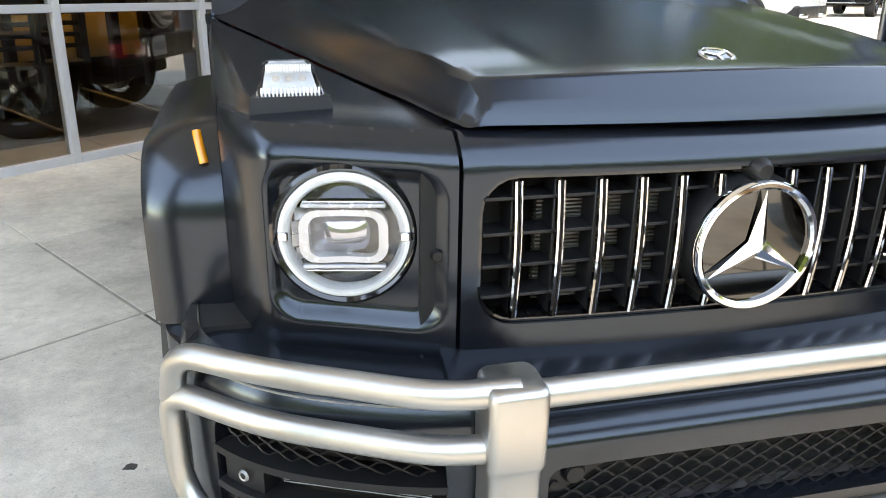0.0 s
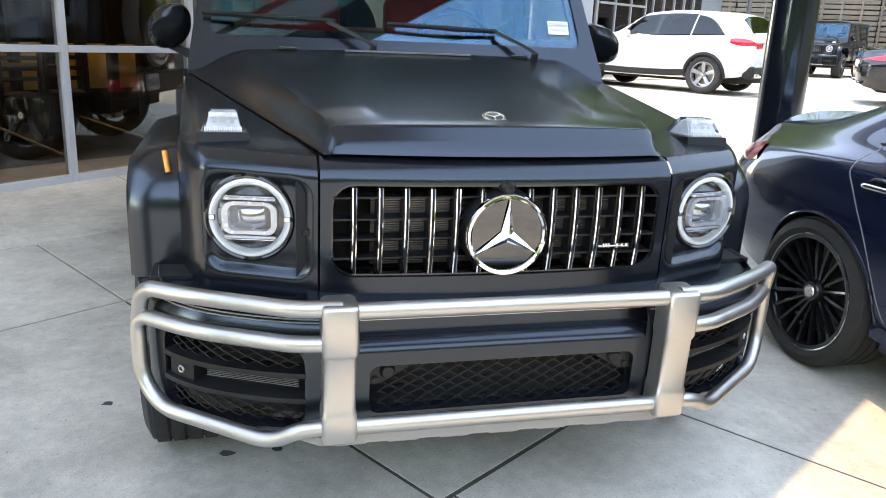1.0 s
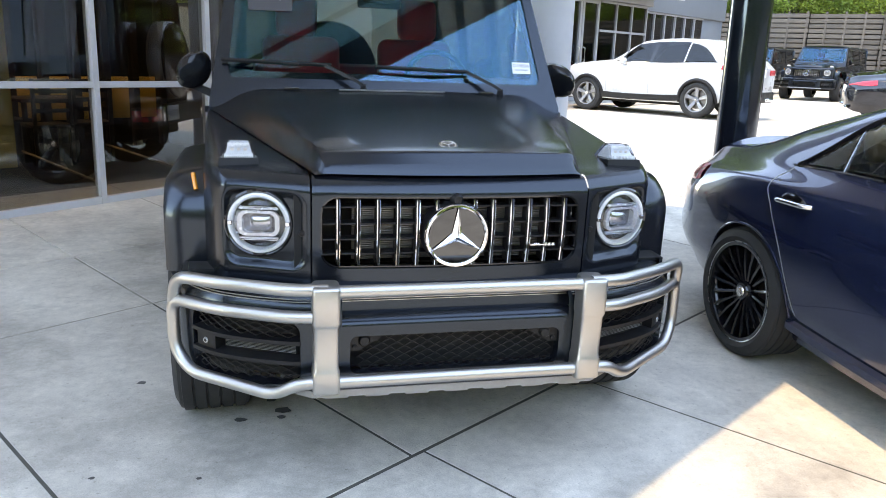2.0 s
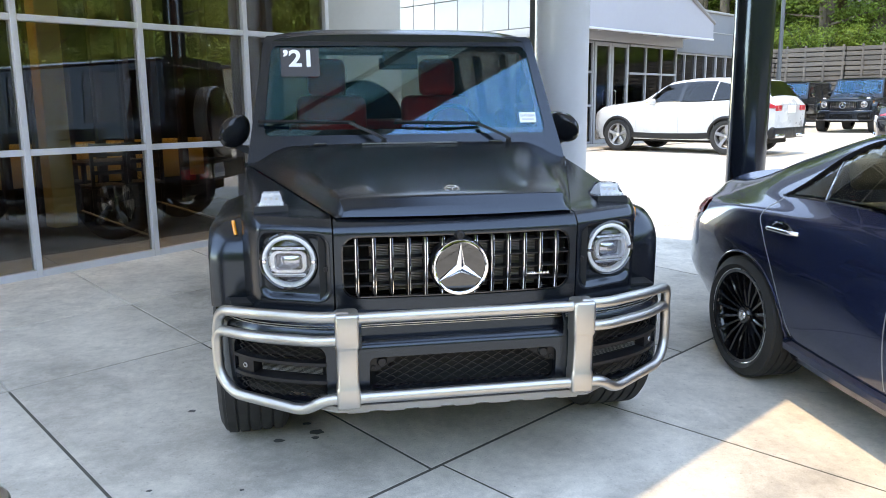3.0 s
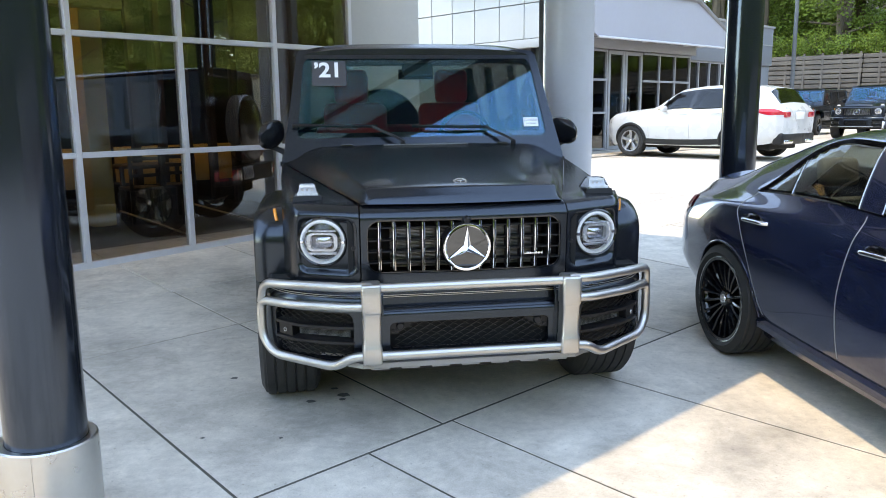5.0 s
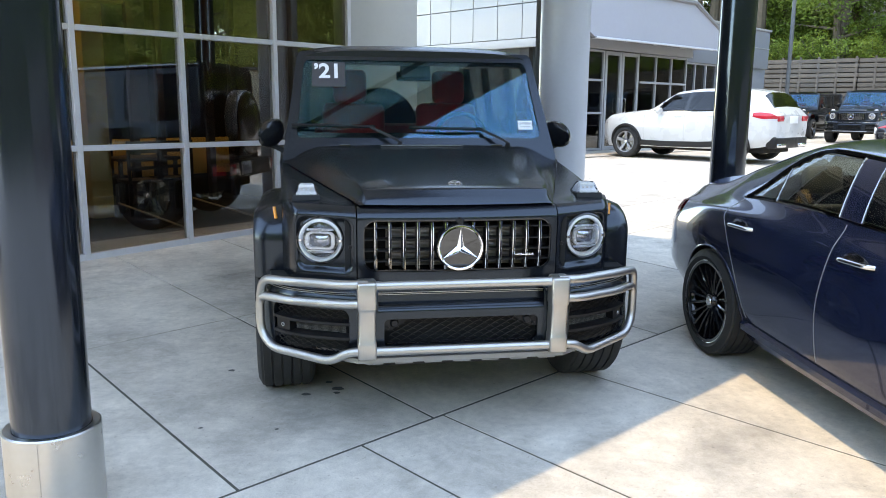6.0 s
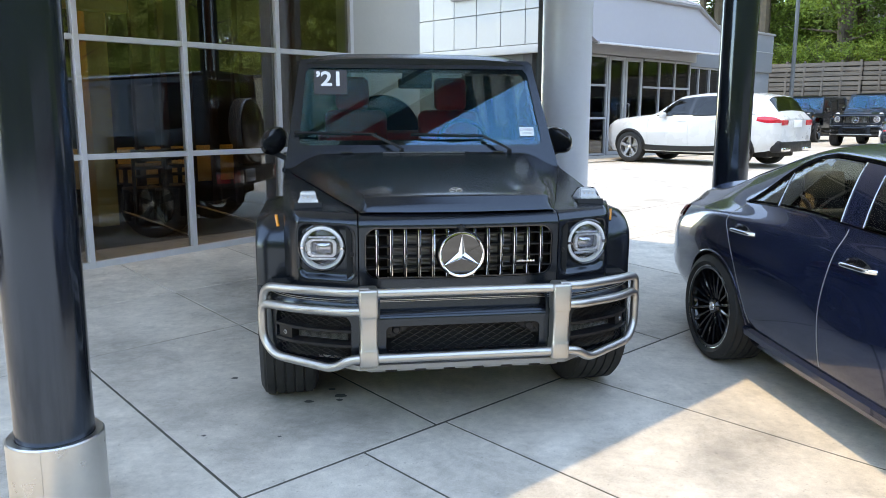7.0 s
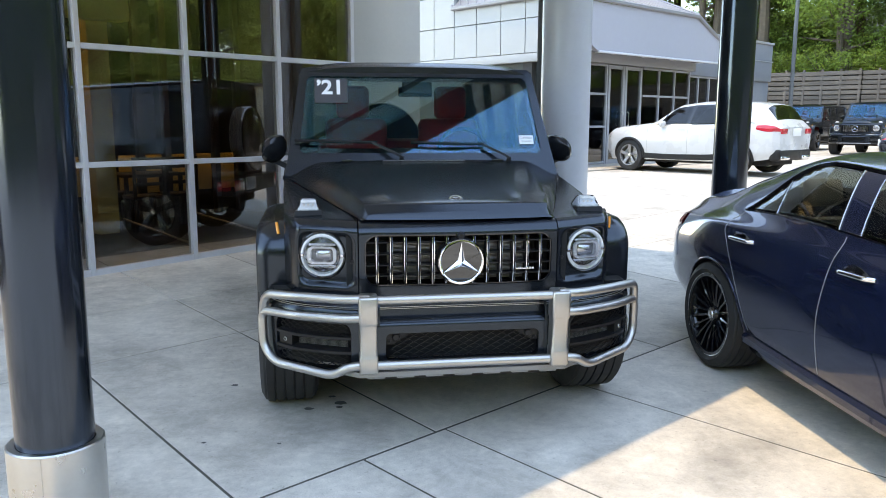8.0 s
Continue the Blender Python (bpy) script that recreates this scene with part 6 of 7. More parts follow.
# added warm lamps that brighten the wooden panels; no lamp is known here
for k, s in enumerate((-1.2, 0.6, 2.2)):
    cl = thing("ceiling_light", WALL @ pose(s, 3.2, 4.70), "added warm fill light above the wooden panels", "ceiling light", "showroom lights")
    bm = B()
    lathe(bm, [(0.62, 0.0), (0.62, -0.08), (0.58, -0.08), (0.58, -0.02)], 36, Matrix.Rotation(-math.pi / 2, 4, "Y"))
    part("housing", bm, M_TRIM, cl)
    bm = B()
    lathe(bm, [(0.001, -0.055), (0.575, -0.055), (0.575, -0.045), (0.001, -0.045)], 36, Matrix.Rotation(-math.pi / 2, 4, "Y"))
    part("disc", bm, M_FILLGLOW, cl)
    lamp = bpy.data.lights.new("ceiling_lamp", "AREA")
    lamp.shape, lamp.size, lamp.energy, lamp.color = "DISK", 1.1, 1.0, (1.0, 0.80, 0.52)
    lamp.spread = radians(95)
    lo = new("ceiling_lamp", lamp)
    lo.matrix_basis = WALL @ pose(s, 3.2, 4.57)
bm = B()
box(bm, (0.34, 3.0, 2.4), (0.28, 0.28, 4.5), 0.02)
tagged(part("inner_column", bm, M_WOOD, None, m=WALL), "tall honey-coloured column inside", "column")


def chair(m):
    c = thing("chair", m, "dark wooden slat-back chair in the showroom", "chair", "showroom chairs")
    for x in (-0.2, 0.2):
        for y in (-0.2, 0.2):
            bm = B()
            box(bm, (x, y, 0.23 if y < 0 else 0.50), (0.04, 0.04, 0.46 if y < 0 else 1.0), 0.005)
            part("leg", bm, M_DARKWOOD, c)
    bm = B()
    box(bm, (0, 0, 0.46), (0.46, 0.46, 0.04), 0.01)
    part("seat", bm, M_DARKWOOD, c)
    for k in range(4):
        bm = B()
        box(bm, (0, 0.2, 0.64 + 0.11 * k), (0.38, 0.02, 0.045), 0.005)
        part("back_slat", bm, M_DARKWOOD, c)
    return c


CH = chair(WALL @ pose(0.86, 2.9, 0.16, 0, 0, 175))
copy_thing(CH, WALL @ pose(1.42, 3.0, 0.16, 0, 0, 165))
copy_thing(CH, WALL @ pose(0.75, 3.75, 0.16, 0, 0, 10))
tab = thing("table", WALL @ pose(1.12, 3.45, 0.16), "dark wooden table in the showroom", "table")
bm = B()
box(bm, (0, 0, 0.73), (0.9, 0.7, 0.04), 0.008)
part("tabletop", bm, M_DARKWOOD, tab)
for x in (-0.4, 0.4):
    for y in (-0.3, 0.3):
        bm = B()
        box(bm, (x, y, 0.355), (0.05, 0.05, 0.71), 0.005)
        part("leg", bm, M_DARKWOOD, tab)

# ---- canopy and its columns ----
canopy = thing("canopy", Matrix.Identity(4), "flat pale canopy with a dark edge beam over the forecourt", "canopy", kind="structure")
bm = B()
can = [uv(-3.0, -0.26), uv(4.72, -0.26), WALL @ Vector((2.0, 0.1, 0)), WALL @ Vector((-3.1, 0.1, 0))]
rings(bm, [[p + Vector((0, 0, z)) for p in can] for z in (4.60, 5.15)], True, (True, True))
part("soffit", bm, M_CANOPY, canopy, smooth=0)
for v0, v1, z0 in ((-0.66, -0.262, 4.57), (0.02, 0.07, 4.585)):
    bm = B()
    rings(bm, [[uv(u, v, z) for v, z in ((v0, z0), (v1, z0), (v1, 5.16 if v0 < 0 else 4.598), (v0, 5.16 if v0 < 0 else 4.598))] for u in (-3.0, 4.72)], True, (True, True))
    part("edge_beam", bm, M_BEAM, canopy, "dark beam along the canopy's edge", smooth=0)


def column(x, y, r, material, label, collar=0.0):
    c = thing("column", Matrix.Translation((x, y, ground_z(y))), label, "column", "canopy columns")
    bm = B()
    lathe(bm, [(r, -0.05), (r, 4.6)], 48, Matrix.Rotation(-math.pi / 2, 4, "Y"))
    part("shaft", bm, material, c)
    if collar:
        bm = B()
        lathe(bm, [(r + 0.002, 0.365), (r + 0.030, 0.368), (r + 0.036, 0.362), (r + 0.036, -0.02)], 48, Matrix.Rotation(-math.pi / 2, 4, "Y"))
        box(bm, (0.0, -r - 0.037, 0.17), (0.004, 0.003, 0.38))
        part("base_collar", bm, M_BRUSHED, c, "brushed steel base collar")
    return c


column(-1.745, -0.42, 0.148, M_STEELBLACK, "round black steel column with a brushed steel collar", 1)
column(2.92, 2.86, 0.150, M_STEELBLACK, "round black steel column with a brushed steel collar", 1)
column(1.86, 4.38, 0.255, M_GREYCOL, "thick round pale grey column")

steel = thing("steel_post", Matrix.Translation((1.711, 4.69, ground_z(4.69))), "dark grey square steel post behind the pale column", "post")
bm = B()
box(bm, (0, 0, 2.28), (0.11, 0.11, 4.66), 0.008, Matrix.Rotation(radians(GRID), 4, "Z"))
part("shaft", bm, M_POLE, steel)
bm = B()
box(bm, (0, 0, 0.006), (0.20, 0.20, 0.012), 0.003, Matrix.Rotation(radians(GRID), 4, "Z"))
part("base_plate", bm, M_POLE, steel)

# ---- the second building ----
SHOP = Matrix.Translation((6.05, 16.5, ground_z(17))) @ Matrix.Rotation(radians(35), 4, "Z")
shop = thing("shop_building", Matrix.Identity(4), "low white building with a glazed shopfront", "building", kind="structure")
# darkened room: its ceiling and side walls are added to shut out daylight
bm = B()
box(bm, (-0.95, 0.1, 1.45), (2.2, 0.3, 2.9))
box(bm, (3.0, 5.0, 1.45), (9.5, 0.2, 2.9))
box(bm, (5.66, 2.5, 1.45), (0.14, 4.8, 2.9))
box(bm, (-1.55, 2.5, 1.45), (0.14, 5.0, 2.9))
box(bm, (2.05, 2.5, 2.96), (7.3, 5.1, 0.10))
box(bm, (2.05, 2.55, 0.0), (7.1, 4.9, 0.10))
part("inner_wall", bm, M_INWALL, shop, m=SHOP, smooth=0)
bm = B()
box(bm, (2.0, -0.75, 0.01), (7.8, 1.6, 0.02))
part("walkway", bm, M_CONCRETE, shop, "concrete walk before the shopfront", m=SHOP)
BAYS = [(0.18, 1.13, False), (1.19, 2.0, True), (2.0, 2.88, True), (2.93, 3.80, False), (3.80, 4.67, False), (4.67, 5.54, False)]
for s0, s1, door in BAYS:
    for z in ((0.08, 2.66) if door else (0.06, 1.04, 1.92, 2.69)):
        bm = B()
        box(bm, ((s0 + s1) / 2, 0, z), (s1 - s0 - 0.055, 0.08, 0.10 if door else 0.06), 0.006, None, 1)
        part("transom", bm, M_SHOPFRAME, shop, m=SHOP, smooth=0)
    for x in ((s0 + 0.06, s1 - 0.06) if door else (s1,)):
        bm = B()
        box(bm, (x, 0, 1.36), (0.10 if door else 0.055, 0.10, 2.70), 0.006, None, 1)
        part("stile" if door else "mullion", bm, M_SHOPFRAME, shop, m=SHOP, smooth=0)
    bm = B()
    box(bm, ((s0 + s1) / 2, 0.01, 1.36), (s1 - s0, 0.012, 2.66))
    part("pane", bm, M_SHOPGLASS, shop, m=SHOP, smooth=0).visible_shadow = False
    if door:
        bm = B()
        tube(bm, [(s1 - 0.14 if s0 < 1.5 else s0 + 0.14, -0.06, 1.05), (s1 - 0.14 if s0 < 1.5 else s0 + 0.14, -0.11, 1.07), (s1 - 0.14 if s0 < 1.5 else s0 + 0.14, -0.11, 1.43), (s1 - 0.14 if s0 < 1.5 else s0 + 0.14, -0.06, 1.45)], 0.016, 0.03, 8)
        part("door_pull", bm, M_BRUSHED, shop, m=SHOP)
bm = B()
box(bm, (0.18, 0, 1.36), (0.055, 0.10, 2.70), 0.006, None, 1)
part("mullion", bm, M_SHOPFRAME, shop, m=SHOP, smooth=0)
# header, soffit and gutter under the awning fascia
bm = B()
box(bm, (2.2, 0.02, 2.87), (7.2, 0.24, 0.27), 0.01)
part("header", bm, M_SHOPFRAME, shop, "pale band over the shopfront", m=SHOP)
bm = B()
box(bm, (2.2, -0.42, 3.03), (7.2, 0.80, 0.06), 0.01)
part("soffit", bm, M_GREYWALL, shop, m=SHOP)
bm = B()
a = [(-2.05, 3.62), (-0.58, 2.92), (6.08, 2.95), (6.05, 3.38), (4.25, 4.12), (-2.05, 4.08)]
rings(bm, [[Vector((x, y, z)) for x, z in a] for y in (-0.92, -0.80)], True, (True, True))
part("fascia", bm, M_ROOFWHITE, shop, "broad white fascia with slanted ends", m=SHOP, smooth=0)
bm = B()
for k in range(9):
    x = -0.3 + 0.75 * k
    rod(bm, (x, -0.80, 2.98), (x, -0.12, 2.99), 0.018, 6)
rod(bm, (-0.55, -0.93, 2.90), (6.06, -0.93, 2.93), 0.030, 8)
part("gutter", bm, M_MULLION, shop, "thin gutter and brackets under the fascia", m=SHOP)


def roof_slope(p0, p1, p2, p3, n):
    """A pitched sheet p0 p1 (eave) to p3 p2 (top) with standing seams."""
    p0, p1, p2, p3 = map(Vector, (p0, p1, p2, p3))
    bm = B()
    nrm = (p1 - p0).cross(p3 - p0).normalized()
    rings(bm, [[p0, p1, p2, p3], [q + nrm * 0.03 for q in (p0, p1, p2, p3)]], True, (True, True))
    for k in range(n + 1):
        a, b = p0.lerp(p1, k / n), p3.lerp(p2, k / n)
        rod(bm, a + nrm * 0.04, b + nrm * 0.04, 0.032, 5)
    rod(bm, p0 + nrm * 0.02, p1 + nrm * 0.02, 0.06, 6)
    rod(bm, p1 + nrm * 0.03, p2 + nrm * 0.03, 0.07, 6)
    part("metal_roof", bm, M_ROOFMETAL, shop, "standing-seam metal roof", m=SHOP, smooth=20)


roof_slope((-2.15, -0.95, 4.12), (4.25, -0.95, 4.15), (3.2, 2.7, 5.75), (-0.2, 2.7, 5.75), 20)
roof_slope((-2.18, 2.62, 4.10), (-2.18, -0.95, 4.10), (-0.2, 2.7, 5.75), (-0.2, 4.4, 5.75), 12)
roof_slope((4.25, -0.95, 4.15), (6.12, -0.90, 3.40), (6.30, 0.4, 3.80), (4.6, 0.4, 4.62), 6)
# grey wing with a row of windows
bm = B()
box(bm, (9.3, 2.9, 3.40), (6.9, 4.6, 1.42), 0.02)
box(bm, (9.3, 3.05, 0.5), (6.9, 4.3, 1.0), 0.01)
box(bm, (11.9, 2.95, 1.85), (1.7, 4.5, 1.72), 0.01)
box(bm, (9.3, 3.4, 1.85), (6.9, 3.6, 1.74))
part("grey_wing", bm, M_GREYWALL, shop, "grey-blue side wing", m=SHOP)
bm = B()
box(bm, (9.3, 0.585, 3.42), (6.9, 0.02, 0.025))
box(bm, (9.3, 0.575, 4.08), (6.96, 0.06, 0.07), 0.01)
part("wing_coping", bm, M_CLAD, shop, m=SHOP)
for k in range(6):
    w0 = 6.65 + 0.735 * k
    bm = B()
    box(bm, (w0, 0.70, 1.84), (0.06, 0.10, 1.70), 0.006, None, 1)
    box(bm, (w0 + 0.367, 0.70, 2.66), (0.68, 0.08, 0.05), 0.004, None, 1)
    box(bm, (w0 + 0.367, 0.70, 1.02), (0.68, 0.08, 0.05), 0.004, None, 1)
    w = part("window", bm, M_SHOPFRAME, shop, m=SHOP, smooth=0)
    bm = B()
    box(bm, (w0 + 0.367, 0.72, 1.84), (0.68, 0.012, 1.62))
    part("pane", bm, M_GLOSS, w, smooth=0)
# clad flank that runs back from the corner
FLANK_Y = [-0.72, 0.14, 0.95, 1.80, 2.62, 3.41, 4.22, 5.03, 5.84, 6.65]
for y0, y1 in zip(FLANK_Y, FLANK_Y[1:]):
    for z0, z1 in ((2.82, 3.65), (3.65, 4.08)) if y0 < 2.6 else ((2.82, 3.65), (3.65, 4.48), (4.48, 5.3), (5.3, 6.1)):
        bm = B()
        box(bm, (-2.06, (y0 + y1) / 2, (z0 + z1) / 2), (0.10, y1 - y0 - 0.018, z1 - z0 - 0.018), 0.006, None, 1)
        part("panel", bm, M_CLAD, shop, m=SHOP)
bm = B()
box(bm, (-2.09, 2.95, 2.71), (0.16, 7.4, 0.20), 0.01)
part("flank_sill", bm, M_CLAD, shop, "white band below the panels", m=SHOP)
bm = B()
box(bm, (-1.87, 0.95, 3.43), (0.26, 3.3, 1.26))
box(bm, (-1.87, 4.65, 4.45), (0.26, 4.05, 3.3))
part("flank_wall", bm, M_GREYWALL, shop, m=SHOP, smooth=0)
# the shade below the white band is painted into this wall
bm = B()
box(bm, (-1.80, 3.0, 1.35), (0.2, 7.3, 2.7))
part("flank_base", bm, M_SHADE, shop, "green wall under the white band, shade put into its dark colour", m=SHOP, smooth=0)

# ---- retaining wall of timbers, bank and trees ----
BANK = Matrix.Translation((26.5, 36.1, 0.06)) @ Matrix.Rotation(radians(-40), 4, "Z") @ Matrix.Scale(1.15, 4)
crib = thing("retaining_wall", BANK, "weathered timber crib wall below the wooded bank", "wall", kind="structure")
# near-black core: the shade in the gaps between timbers, given as colour
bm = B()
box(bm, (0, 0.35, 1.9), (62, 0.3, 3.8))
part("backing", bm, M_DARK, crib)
random.seed(5)
plank = B()
box(plank, (0, 0, 0), (2.98, 0.16, 0.185), 0.02, None, 1)
pm = part("plank", plank, M_TIMBER, crib)
for j in range(17):
    for k in range(17):
        if j == 0 and k == 0:
            ob = pm
        else:
            ob = new("plank", pm.data)
            ob.parent = crib
        ob.matrix_basis = pose(-24.0 + 3.0 * k + random.uniform(-0.02, 0.02), 0.02 + 0.05 * random.random() + 0.004 * j, 0.12 + 0.225 * j, random.uniform(-4, 4), random.uniform(-0.5, 0.5), random.uniform(-0.8, 0.8))
post = B()
box(post, (0, 0, 1.95), (0.10, 0.24, 3.9), 0.02, None, 1)
pm = part("post", post, M_TIMBER, crib)
for k in range(62):
    ob = pm if k == 0 else new("post", pm.data)
    ob.parent = crib
    ob.matrix_basis = pose(-25 + 0.8 * k, -0.10, 0.02, -4, 0, 0)
bm = B()
def bank(i, j):
    x, y = lerp(-45, 60, i), lerp(0.4, 46, j)
    return Vector((x, y, 3.75 + 9.0 * smoothstep(0, 1, j * 0.9) + 0.25 * noise.noise((x * 0.3, y * 0.3, 0))))
grid_mesh(bm, bank, 50, 24)
tagged(part("bank", bm, M_SOIL, None, m=BANK), "wooded bank covered with leaf litter", "ground", kind="structure")


def leaves(bm, c, n, spread, size, rng):
    for _ in range(n):
        d = Vector((rng.gauss(0, 1), rng.gauss(0, 1), rng.gauss(0, 0.75))) * spread
        p = c + d
        q = Euler((rng.uniform(0, 6.28), rng.uniform(-0.9, 0.9), rng.uniform(0, 6.28))).to_matrix()
        s = size * rng.uniform(0.6, 1.3)
        v = [p + q @ Vector(w) * s for w in ((-0.5, 0, 0), (0, -0.28, 0.06), (0.55, 0, 0), (0, 0.28, 0.06))]
        vs = [bm.verts.new(x) for x in v]
        bm.faces.new(vs)


def tree(seed, h, m, label, bare=0.3, leafm=None, clusters=640, size=0.15):
    rng = random.Random(seed)
    t = thing("tree", m, label, "tree", "trees on the bank")
    bm = B()
    path = [Vector((0.02 * h * math.sin(k * 0.9 + seed) * k / 6, 0.02 * h * math.cos(k * 1.1 + seed) * k / 6, h * 0.92 * k / 8)) for k in range(9)]
    loops = [[p + Vector((math.cos(a), math.sin(a), 0)) * (0.014 * h * (1 - 0.85 * k / 8)) for a in [2 * math.pi * i / 9 for i in range(9)]] for k, p in enumerate(path)]
    rings(bm, loops, True, (True, True))
    tips = []
    for k in range(22):
        f = bare + (0.97 - bare) * k / 22
        base = path[min(7, int(f * 8))].lerp(path[min(8, int(f * 8) + 1)], f * 8 % 1)
        a = k * 2.4 + rng.uniform(-0.4, 0.4)
        ln = h * (0.26 - 0.16 * f) * rng.uniform(0.7, 1.2)
        tip = base + Vector((math.cos(a) * ln, math.sin(a) * ln, ln * rng.uniform(0.15, 0.6)))
        rod(bm, base, tip, 0.006 * h * (1.1 - f), 6, 0.001 * h)
        tips += [base.lerp(tip, q) for q in (0.45, 0.65, 0.8, 0.95, 1.05)]
    part("trunk", bm, M_BARK, t)
    bm = B()
    for k in range(clusters):
        c = rng.choice(tips) + Vector((rng.gauss(0, 1), rng.gauss(0, 1), rng.gauss(0, 1))) * 0.035 * h
        leaves(bm, c, 46, 0.024 * h, size, rng)
    part("crown", bm, leafm or M_LEAF, t, smooth=0)
    return t


kinds = [tree(1, 15, BANK @ pose(-6, 5, 4.2), "tall tree with a loose green crown", 0.24), tree(2, 18, BANK @ pose(2.5, 7, 4.6), "tall slender tree in leaf", 0.32, M_LEAF2), tree(3, 12, BANK @ pose(9, 4.5, 4.2), "tree in full leaf", 0.10)]
rng = random.Random(11)
n = 0
for row in range(4):
    for k in range(15):
        x, y = -34 + 4.4 * k + rng.uniform(-1.6, 1.6) + 2.2 * (row % 2), 4.0 + 5.2 * row + rng.uniform(-1.8, 1.8)
        z = 3.6 + 9.0 * smoothstep(0, 1, (y - 0.4) / 45.6 * 0.9)
        copy_thing(kinds[(n * 7 + row) % 3], BANK @ pose(x, y, z, 0, 0, rng.uniform(0, 360)))
        n += 1


slim = tree(8, 19, BANK @ pose(-11.5, 3.2, 3.9), "slender tree with a long bare trunk", 0.58, M_LEAF2, 300)
for k in range(13):
    copy_thing(slim, BANK @ pose(-27 + 3.3 * k + rng.uniform(-1.2, 1.2), 2.4 + rng.uniform(0, 3.5), 3.8, rng.uniform(-2, 2), rng.uniform(-2, 2), rng.uniform(0, 360)))


def shrub(seed, m, w, h, n, material, label, size=0.10):
    rg = random.Random(seed)
    s = thing("shrub", m, label, "shrub", "shrubs")
    bm = B()
    for k in range(7):
        a = k * 0.9
        rod(bm, (0, 0, -0.05), (w * 0.6 * math.cos(a), w * 0.6 * math.sin(a), h * 0.7), 0.02, 5, 0.006)
    part("stem", bm, M_BARK, s)
    bm = B()
    for k in range(n):
        r = rg.random() ** 0.5
        a = rg.uniform(0, 6.28)
        leaves(bm, Vector((w * r * math.cos(a), w * r * math.sin(a), h * rg.uniform(0.1, 1.0) * (1 - 0.45 * r))), 26, 0.13, size, rg)
    part("foliage", bm, material, s, smooth=0)
    return s


sh = [shrub(21, BANK @ pose(-12, 1.3, 3.8), 1.1, 1.3, 60, M_LEAF2, "bright green shrub on the bank"), shrub(22, BANK @ pose(-9.6, 1.5, 3.8), 1.3, 1.0, 60, M_LEAF, "green shrub on the bank")]
rng = random.Random(7)
for k in range(46):
    copy_thing(sh[k % 2], BANK @ pose(-28 + 1.25 * k, rng.uniform(0.9, 2.2), 3.8, 0, 0, rng.uniform(0, 360)))
for k in range(60):
    y = rng.uniform(5, 24)
    copy_thing(sh[k % 2], BANK @ (pose(-30 + 1.0 * k, y, 3.6 + 9.0 * smoothstep(0, 1, (y - 0.4) / 45.6 * 0.9), 0, 0, rng.uniform(0, 360)) @ Matrix.Scale(1.6, 4)))
for k in range(5):
    copy_thing(sh[k % 2], BANK @ pose(-15.5 + 1.3 * k, -0.6, 0.0, 0, 0, 70 * k))

lp = thing("lamp_post", lot(14.8, 20.8), "slim grey lamp post in the lot", "lamp post")
bm = B()
rod(bm, (0, 0, 0), (0, 0, 8.5), 0.07, 12, 0.055)
part("pole", bm, M_POLE, lp)
bm = B()
box(bm, (0.35, 0, 8.5), (0.8, 0.3, 0.12), 0.03)
part("lamp_head", bm, M_TRIM, lp)

# ---- what lies behind the camera and shows in glass and paint ----
def across(x, y, yaw=0.0, z=0.0):
    """A pose on the yard, given in axes turned 12 degrees about the foot of the glass wall."""
    p = Vector((-2.02, 4.67, 0)) + Matrix.Rotation(radians(12), 3, "Z") @ Vector((x + 2.02, y - 4.67, 0))
    return lot(p.x, p.y, yaw + 12, z)


# trees seen in the glass, their leaves coloured as if in full sun
sunny = [tree(5, 16, across(20, -26, 0, -0.2), "tree with sunlight painted into its leaves", 0.12, M_LEAF3, 420, 0.22), tree(6, 13, across(27, -18, 0, -0.2), "broad tree with sunlight painted into its leaves", 0.06, M_LEAF3, 420, 0.22)]
rng = random.Random(31)
for row in range(3):
    for k in range(23):
        a = radians(-154 + 154 * k / 22 + rng.uniform(-2, 2))
        d = 33 + 5 * row + rng.uniform(-2, 2)
        copy_thing(sunny[(k + row) % 2], across(d * math.cos(a), d * math.sin(a), rng.uniform(0, 360), -0.2))
hd = shrub(41, across(13, -13), 1.2, 1.5, 90, M_REDLEAF, "russet hedge shrub across the yard")
for k in range(16):
    copy_thing(hd, across(5.1 + 1.2 * k, -23.1 + 1.05 * k, 40 * k))
for k in range(46):
    a = radians(-158 + 158 * k / 45)
    copy_thing(sh[k % 2], across(29.5 * math.cos(a), 29.5 * math.sin(a), 40 * k) @ Matrix.Scale(2.0, 4))
opp = thing("opposite_building", across(19, -19, 41), "beige building across the yard", "building", kind="structure")
bm = B()
box(bm, (0, 0, 1.8), (27, 5, 3.6), 0.02)
part("wall", bm, M_BEIGE, opp)
bm = B()
box(bm, (0, 0, 3.66), (27.3, 5.3, 0.14), 0.02)
part("coping", bm, M_BEAM, opp)
for k in range(9):
    for dx in (-0.45, 0.45):
        bm = B()
        box(bm, (-11.2 + 2.8 * k + dx, 2.51, 2.0), (0.55, 0.04, 1.9))
        part("window", bm, M_GLOSS, opp)
for fx, fy in ((19.4, 13.9), (20.9, 16.6)):
    q = copy_thing(FAR_SUV, lot(fx, fy, -54))
    tagged(q, "black boxy SUV parked in the sunny lot", "car", "parked black SUVs")

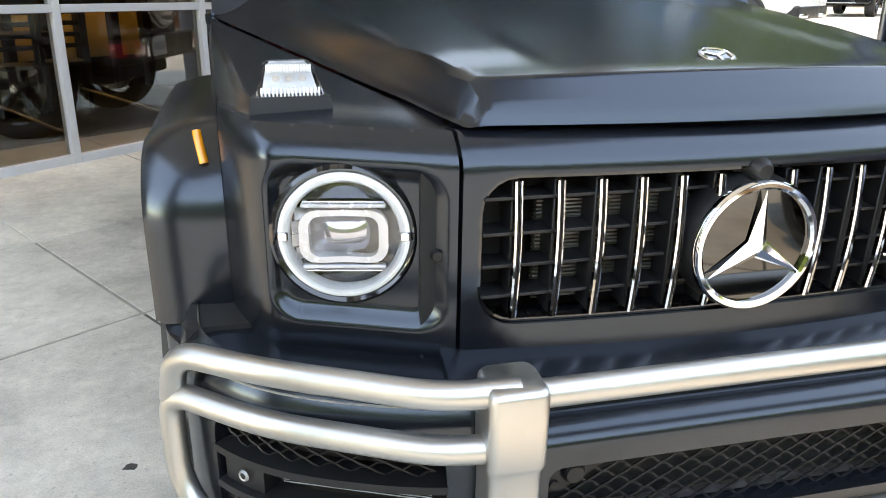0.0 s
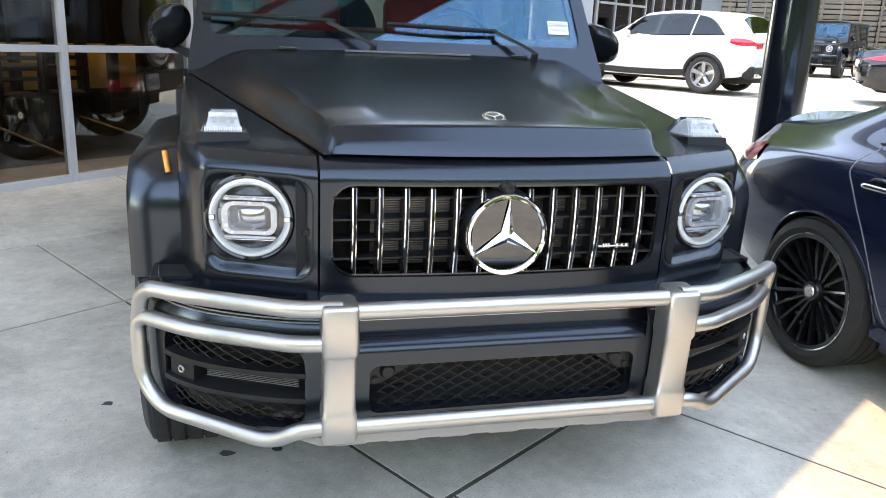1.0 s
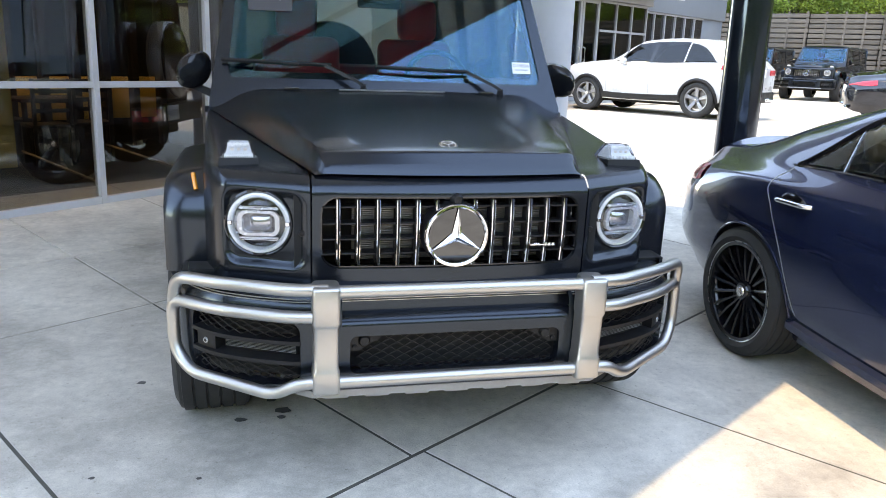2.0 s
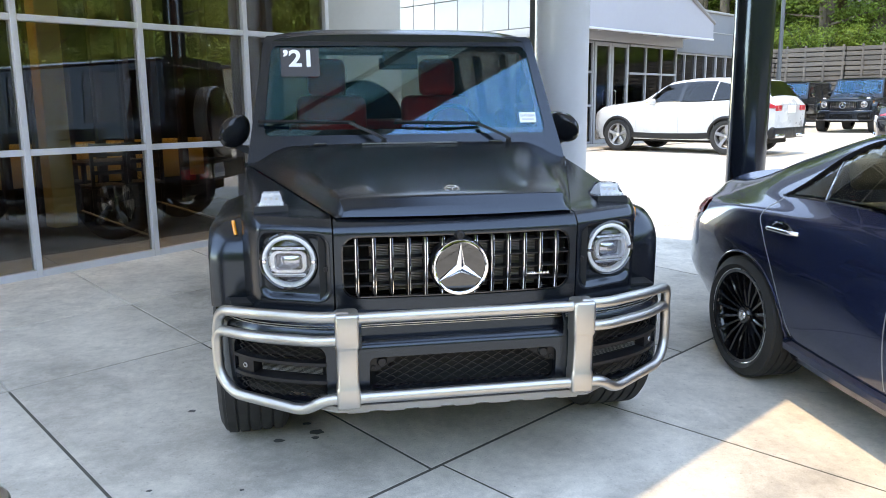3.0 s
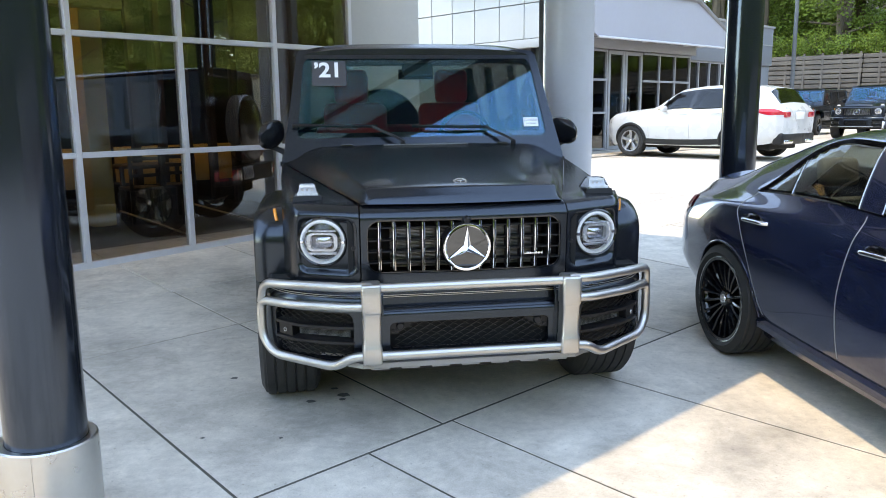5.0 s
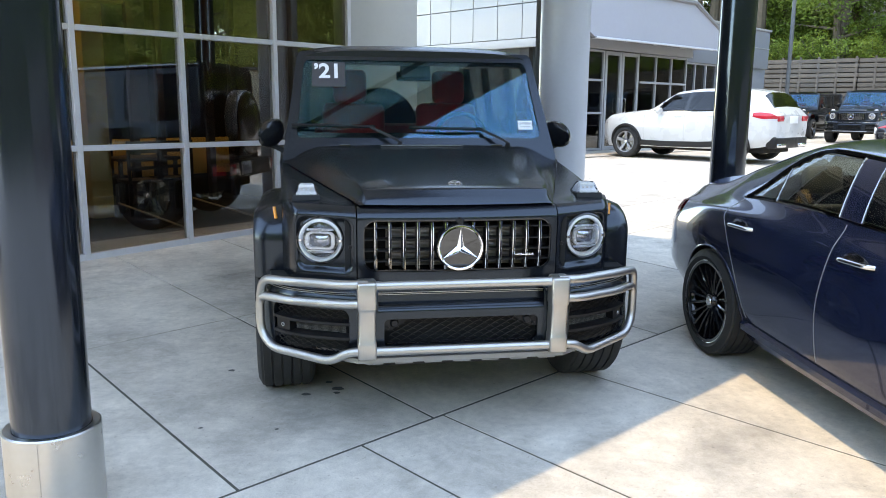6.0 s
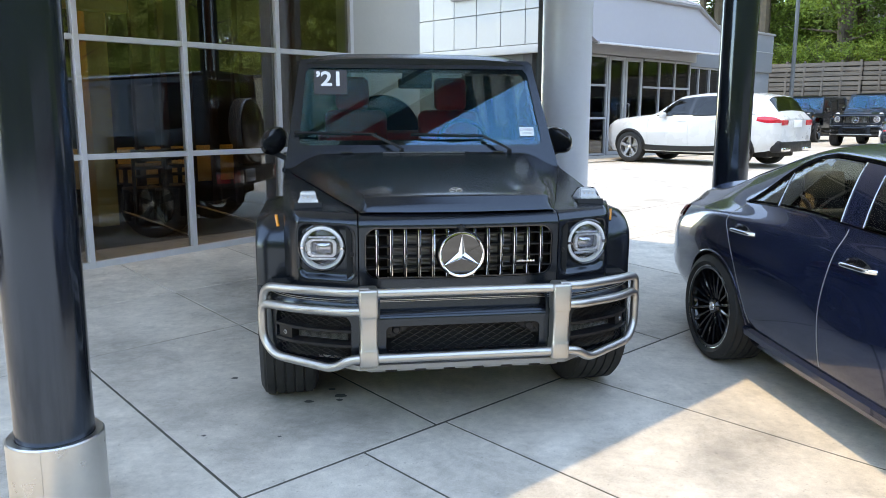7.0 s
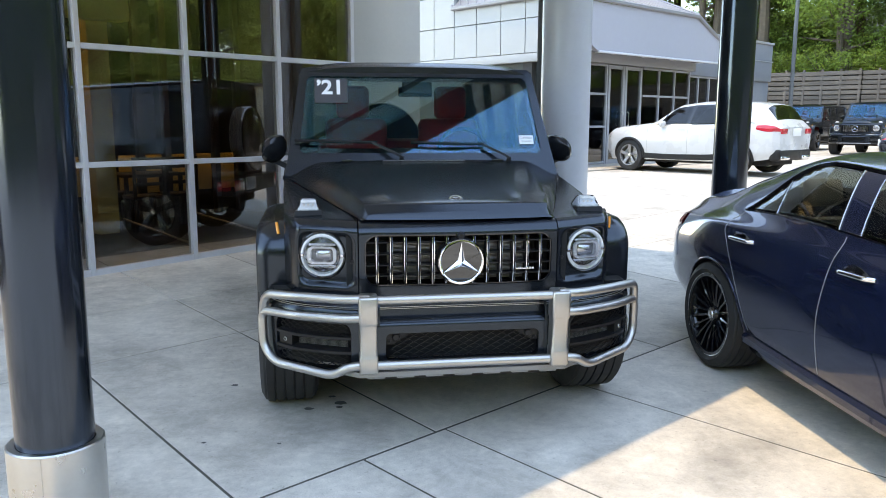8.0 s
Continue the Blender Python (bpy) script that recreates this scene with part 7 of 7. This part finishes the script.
# ---- concrete slabs with open joints ----
JU = {0: [-7.0, -5.6, -4.5, -3.35, -2.2, -1.07, 0.05, 1.18, 2.15, 3.9, 5.6, 7.2, 8.8], 1: [-7.2, -5.6, -4.2, -2.9, -1.75, -0.42, 0.11, 1.155, 2.5, 4.05, 5.6, 7.2, 8.8]}
JV = [-9.0, -7.4, -5.8, -4.1, -2.35, 0.245, 2.45, 3.60, 5.7, 8.0]
OIL = [(-1.21, 1.03, 0.022), (-0.63, 0.78, 0.020), (-0.58, 0.68, 0.034), (-0.76, 0.62, 0.026), (-0.59, 0.62, 0.018), (-1.28, 0.26, 0.012), (-0.9, 0.2, 0.010)]
def slab_uv(u, v):
    return uv(u - lerp(0.06, 0.105, smoothstep(0.2, 1.1, u)) * max(-2.6, min(0.0, v - 0.245)), v)


for b in range(len(JV) - 1):
    row = JU[0] if JV[b] > 0.2 else JU[1]
    for a in range(len(row) - 1):
        u0, u1, v0, v1 = row[a], row[a + 1], JV[b], JV[b + 1]
        c = [slab_uv(u0 + 0.006, v0 + 0.006), slab_uv(u1 - 0.006, v0 + 0.006), slab_uv(u1 - 0.006, v1 - 0.006), slab_uv(u0 + 0.006, v1 - 0.006)]
        if any(p.y > 10.4 or p.y < -13 for p in c):
            continue
        if (WALL.inverted() @ uv((u0 + u1) / 2, (v0 + v1) / 2)).y > -0.1 and (WALL.inverted() @ uv((u0 + u1) / 2, (v0 + v1) / 2)).x < 3.3:
            continue
        mid = uv((u0 + u1) / 2, (v0 + v1) / 2)
        bm = B()
        def ins(p, d):
            return p + (mid - p).normalized() * d
        low = [p + Vector((0, 0, RISE * p.y - 0.03)) for p in c]
        edge = [p + Vector((0, 0, RISE * p.y - 0.006)) for p in c]
        top = [ins(p, 0.006) + Vector((0, 0, RISE * p.y)) for p in c]
        rings(bm, [low, edge, top], True, (False, True))
        part("slab", bm, M_CONCRETE, ground, smooth=0)

# dark filler in the joints
def joint(a, b, filler=M_JOINT):
    bm = B()
    d = (b - a).normalized()
    n = Vector((-d.y, d.x, 0)) * 0.012
    loops = [[p + q * n + Vector((0, 0, RISE * (p + q * n).y - h)) for q, h in ((-1, 0.020), (-1, 0.003), (1, 0.003), (1, 0.020))] for p in (a, b)]
    rings(bm, loops, True, (True, True))
    part("joint_filler", bm, filler, ground, smooth=0)


for b, v in enumerate(JV[1:-1]):
    joint(uv(1.0 if v > 3 else -7.2, v), uv(min(8.8, (10.3 - GV.y * v) / GU.y), v), M_JOINTSAND if 2 < v < 3 else M_JOINT)
for b in range(len(JV) - 1):
    row = JU[0] if JV[b] > 0.2 else JU[1]
    for u in row:
        if JV[b] > 2 and u < 0.0 or JV[b] > 3 and u < 0.5:
            continue
        if uv(u, JV[b + 1]).y < 10.4 and uv(u, JV[b]).y > -13:
            joint(slab_uv(u, JV[b] + 0.014), slab_uv(u, JV[b + 1] - 0.014), M_JOINTSAND if JV[b] > 2 else M_JOINT)

# oil spots
rng = random.Random(3)
for x, y, r in OIL:
    bm = B()
    pts = [Vector((x + r * q * math.cos(a), y + 0.7 * r * q * math.sin(a), 0)) for a, q in [(0.52 * k, rng.uniform(0.75, 1.2)) for k in range(12)]]
    rings(bm, [[p + Vector((0, 0, RISE * p.y - h)) for p in pts] for h in (0.002, -0.0012)], True, (False, True))
    part("oil_spot", bm, M_OIL, ground, smooth=0)
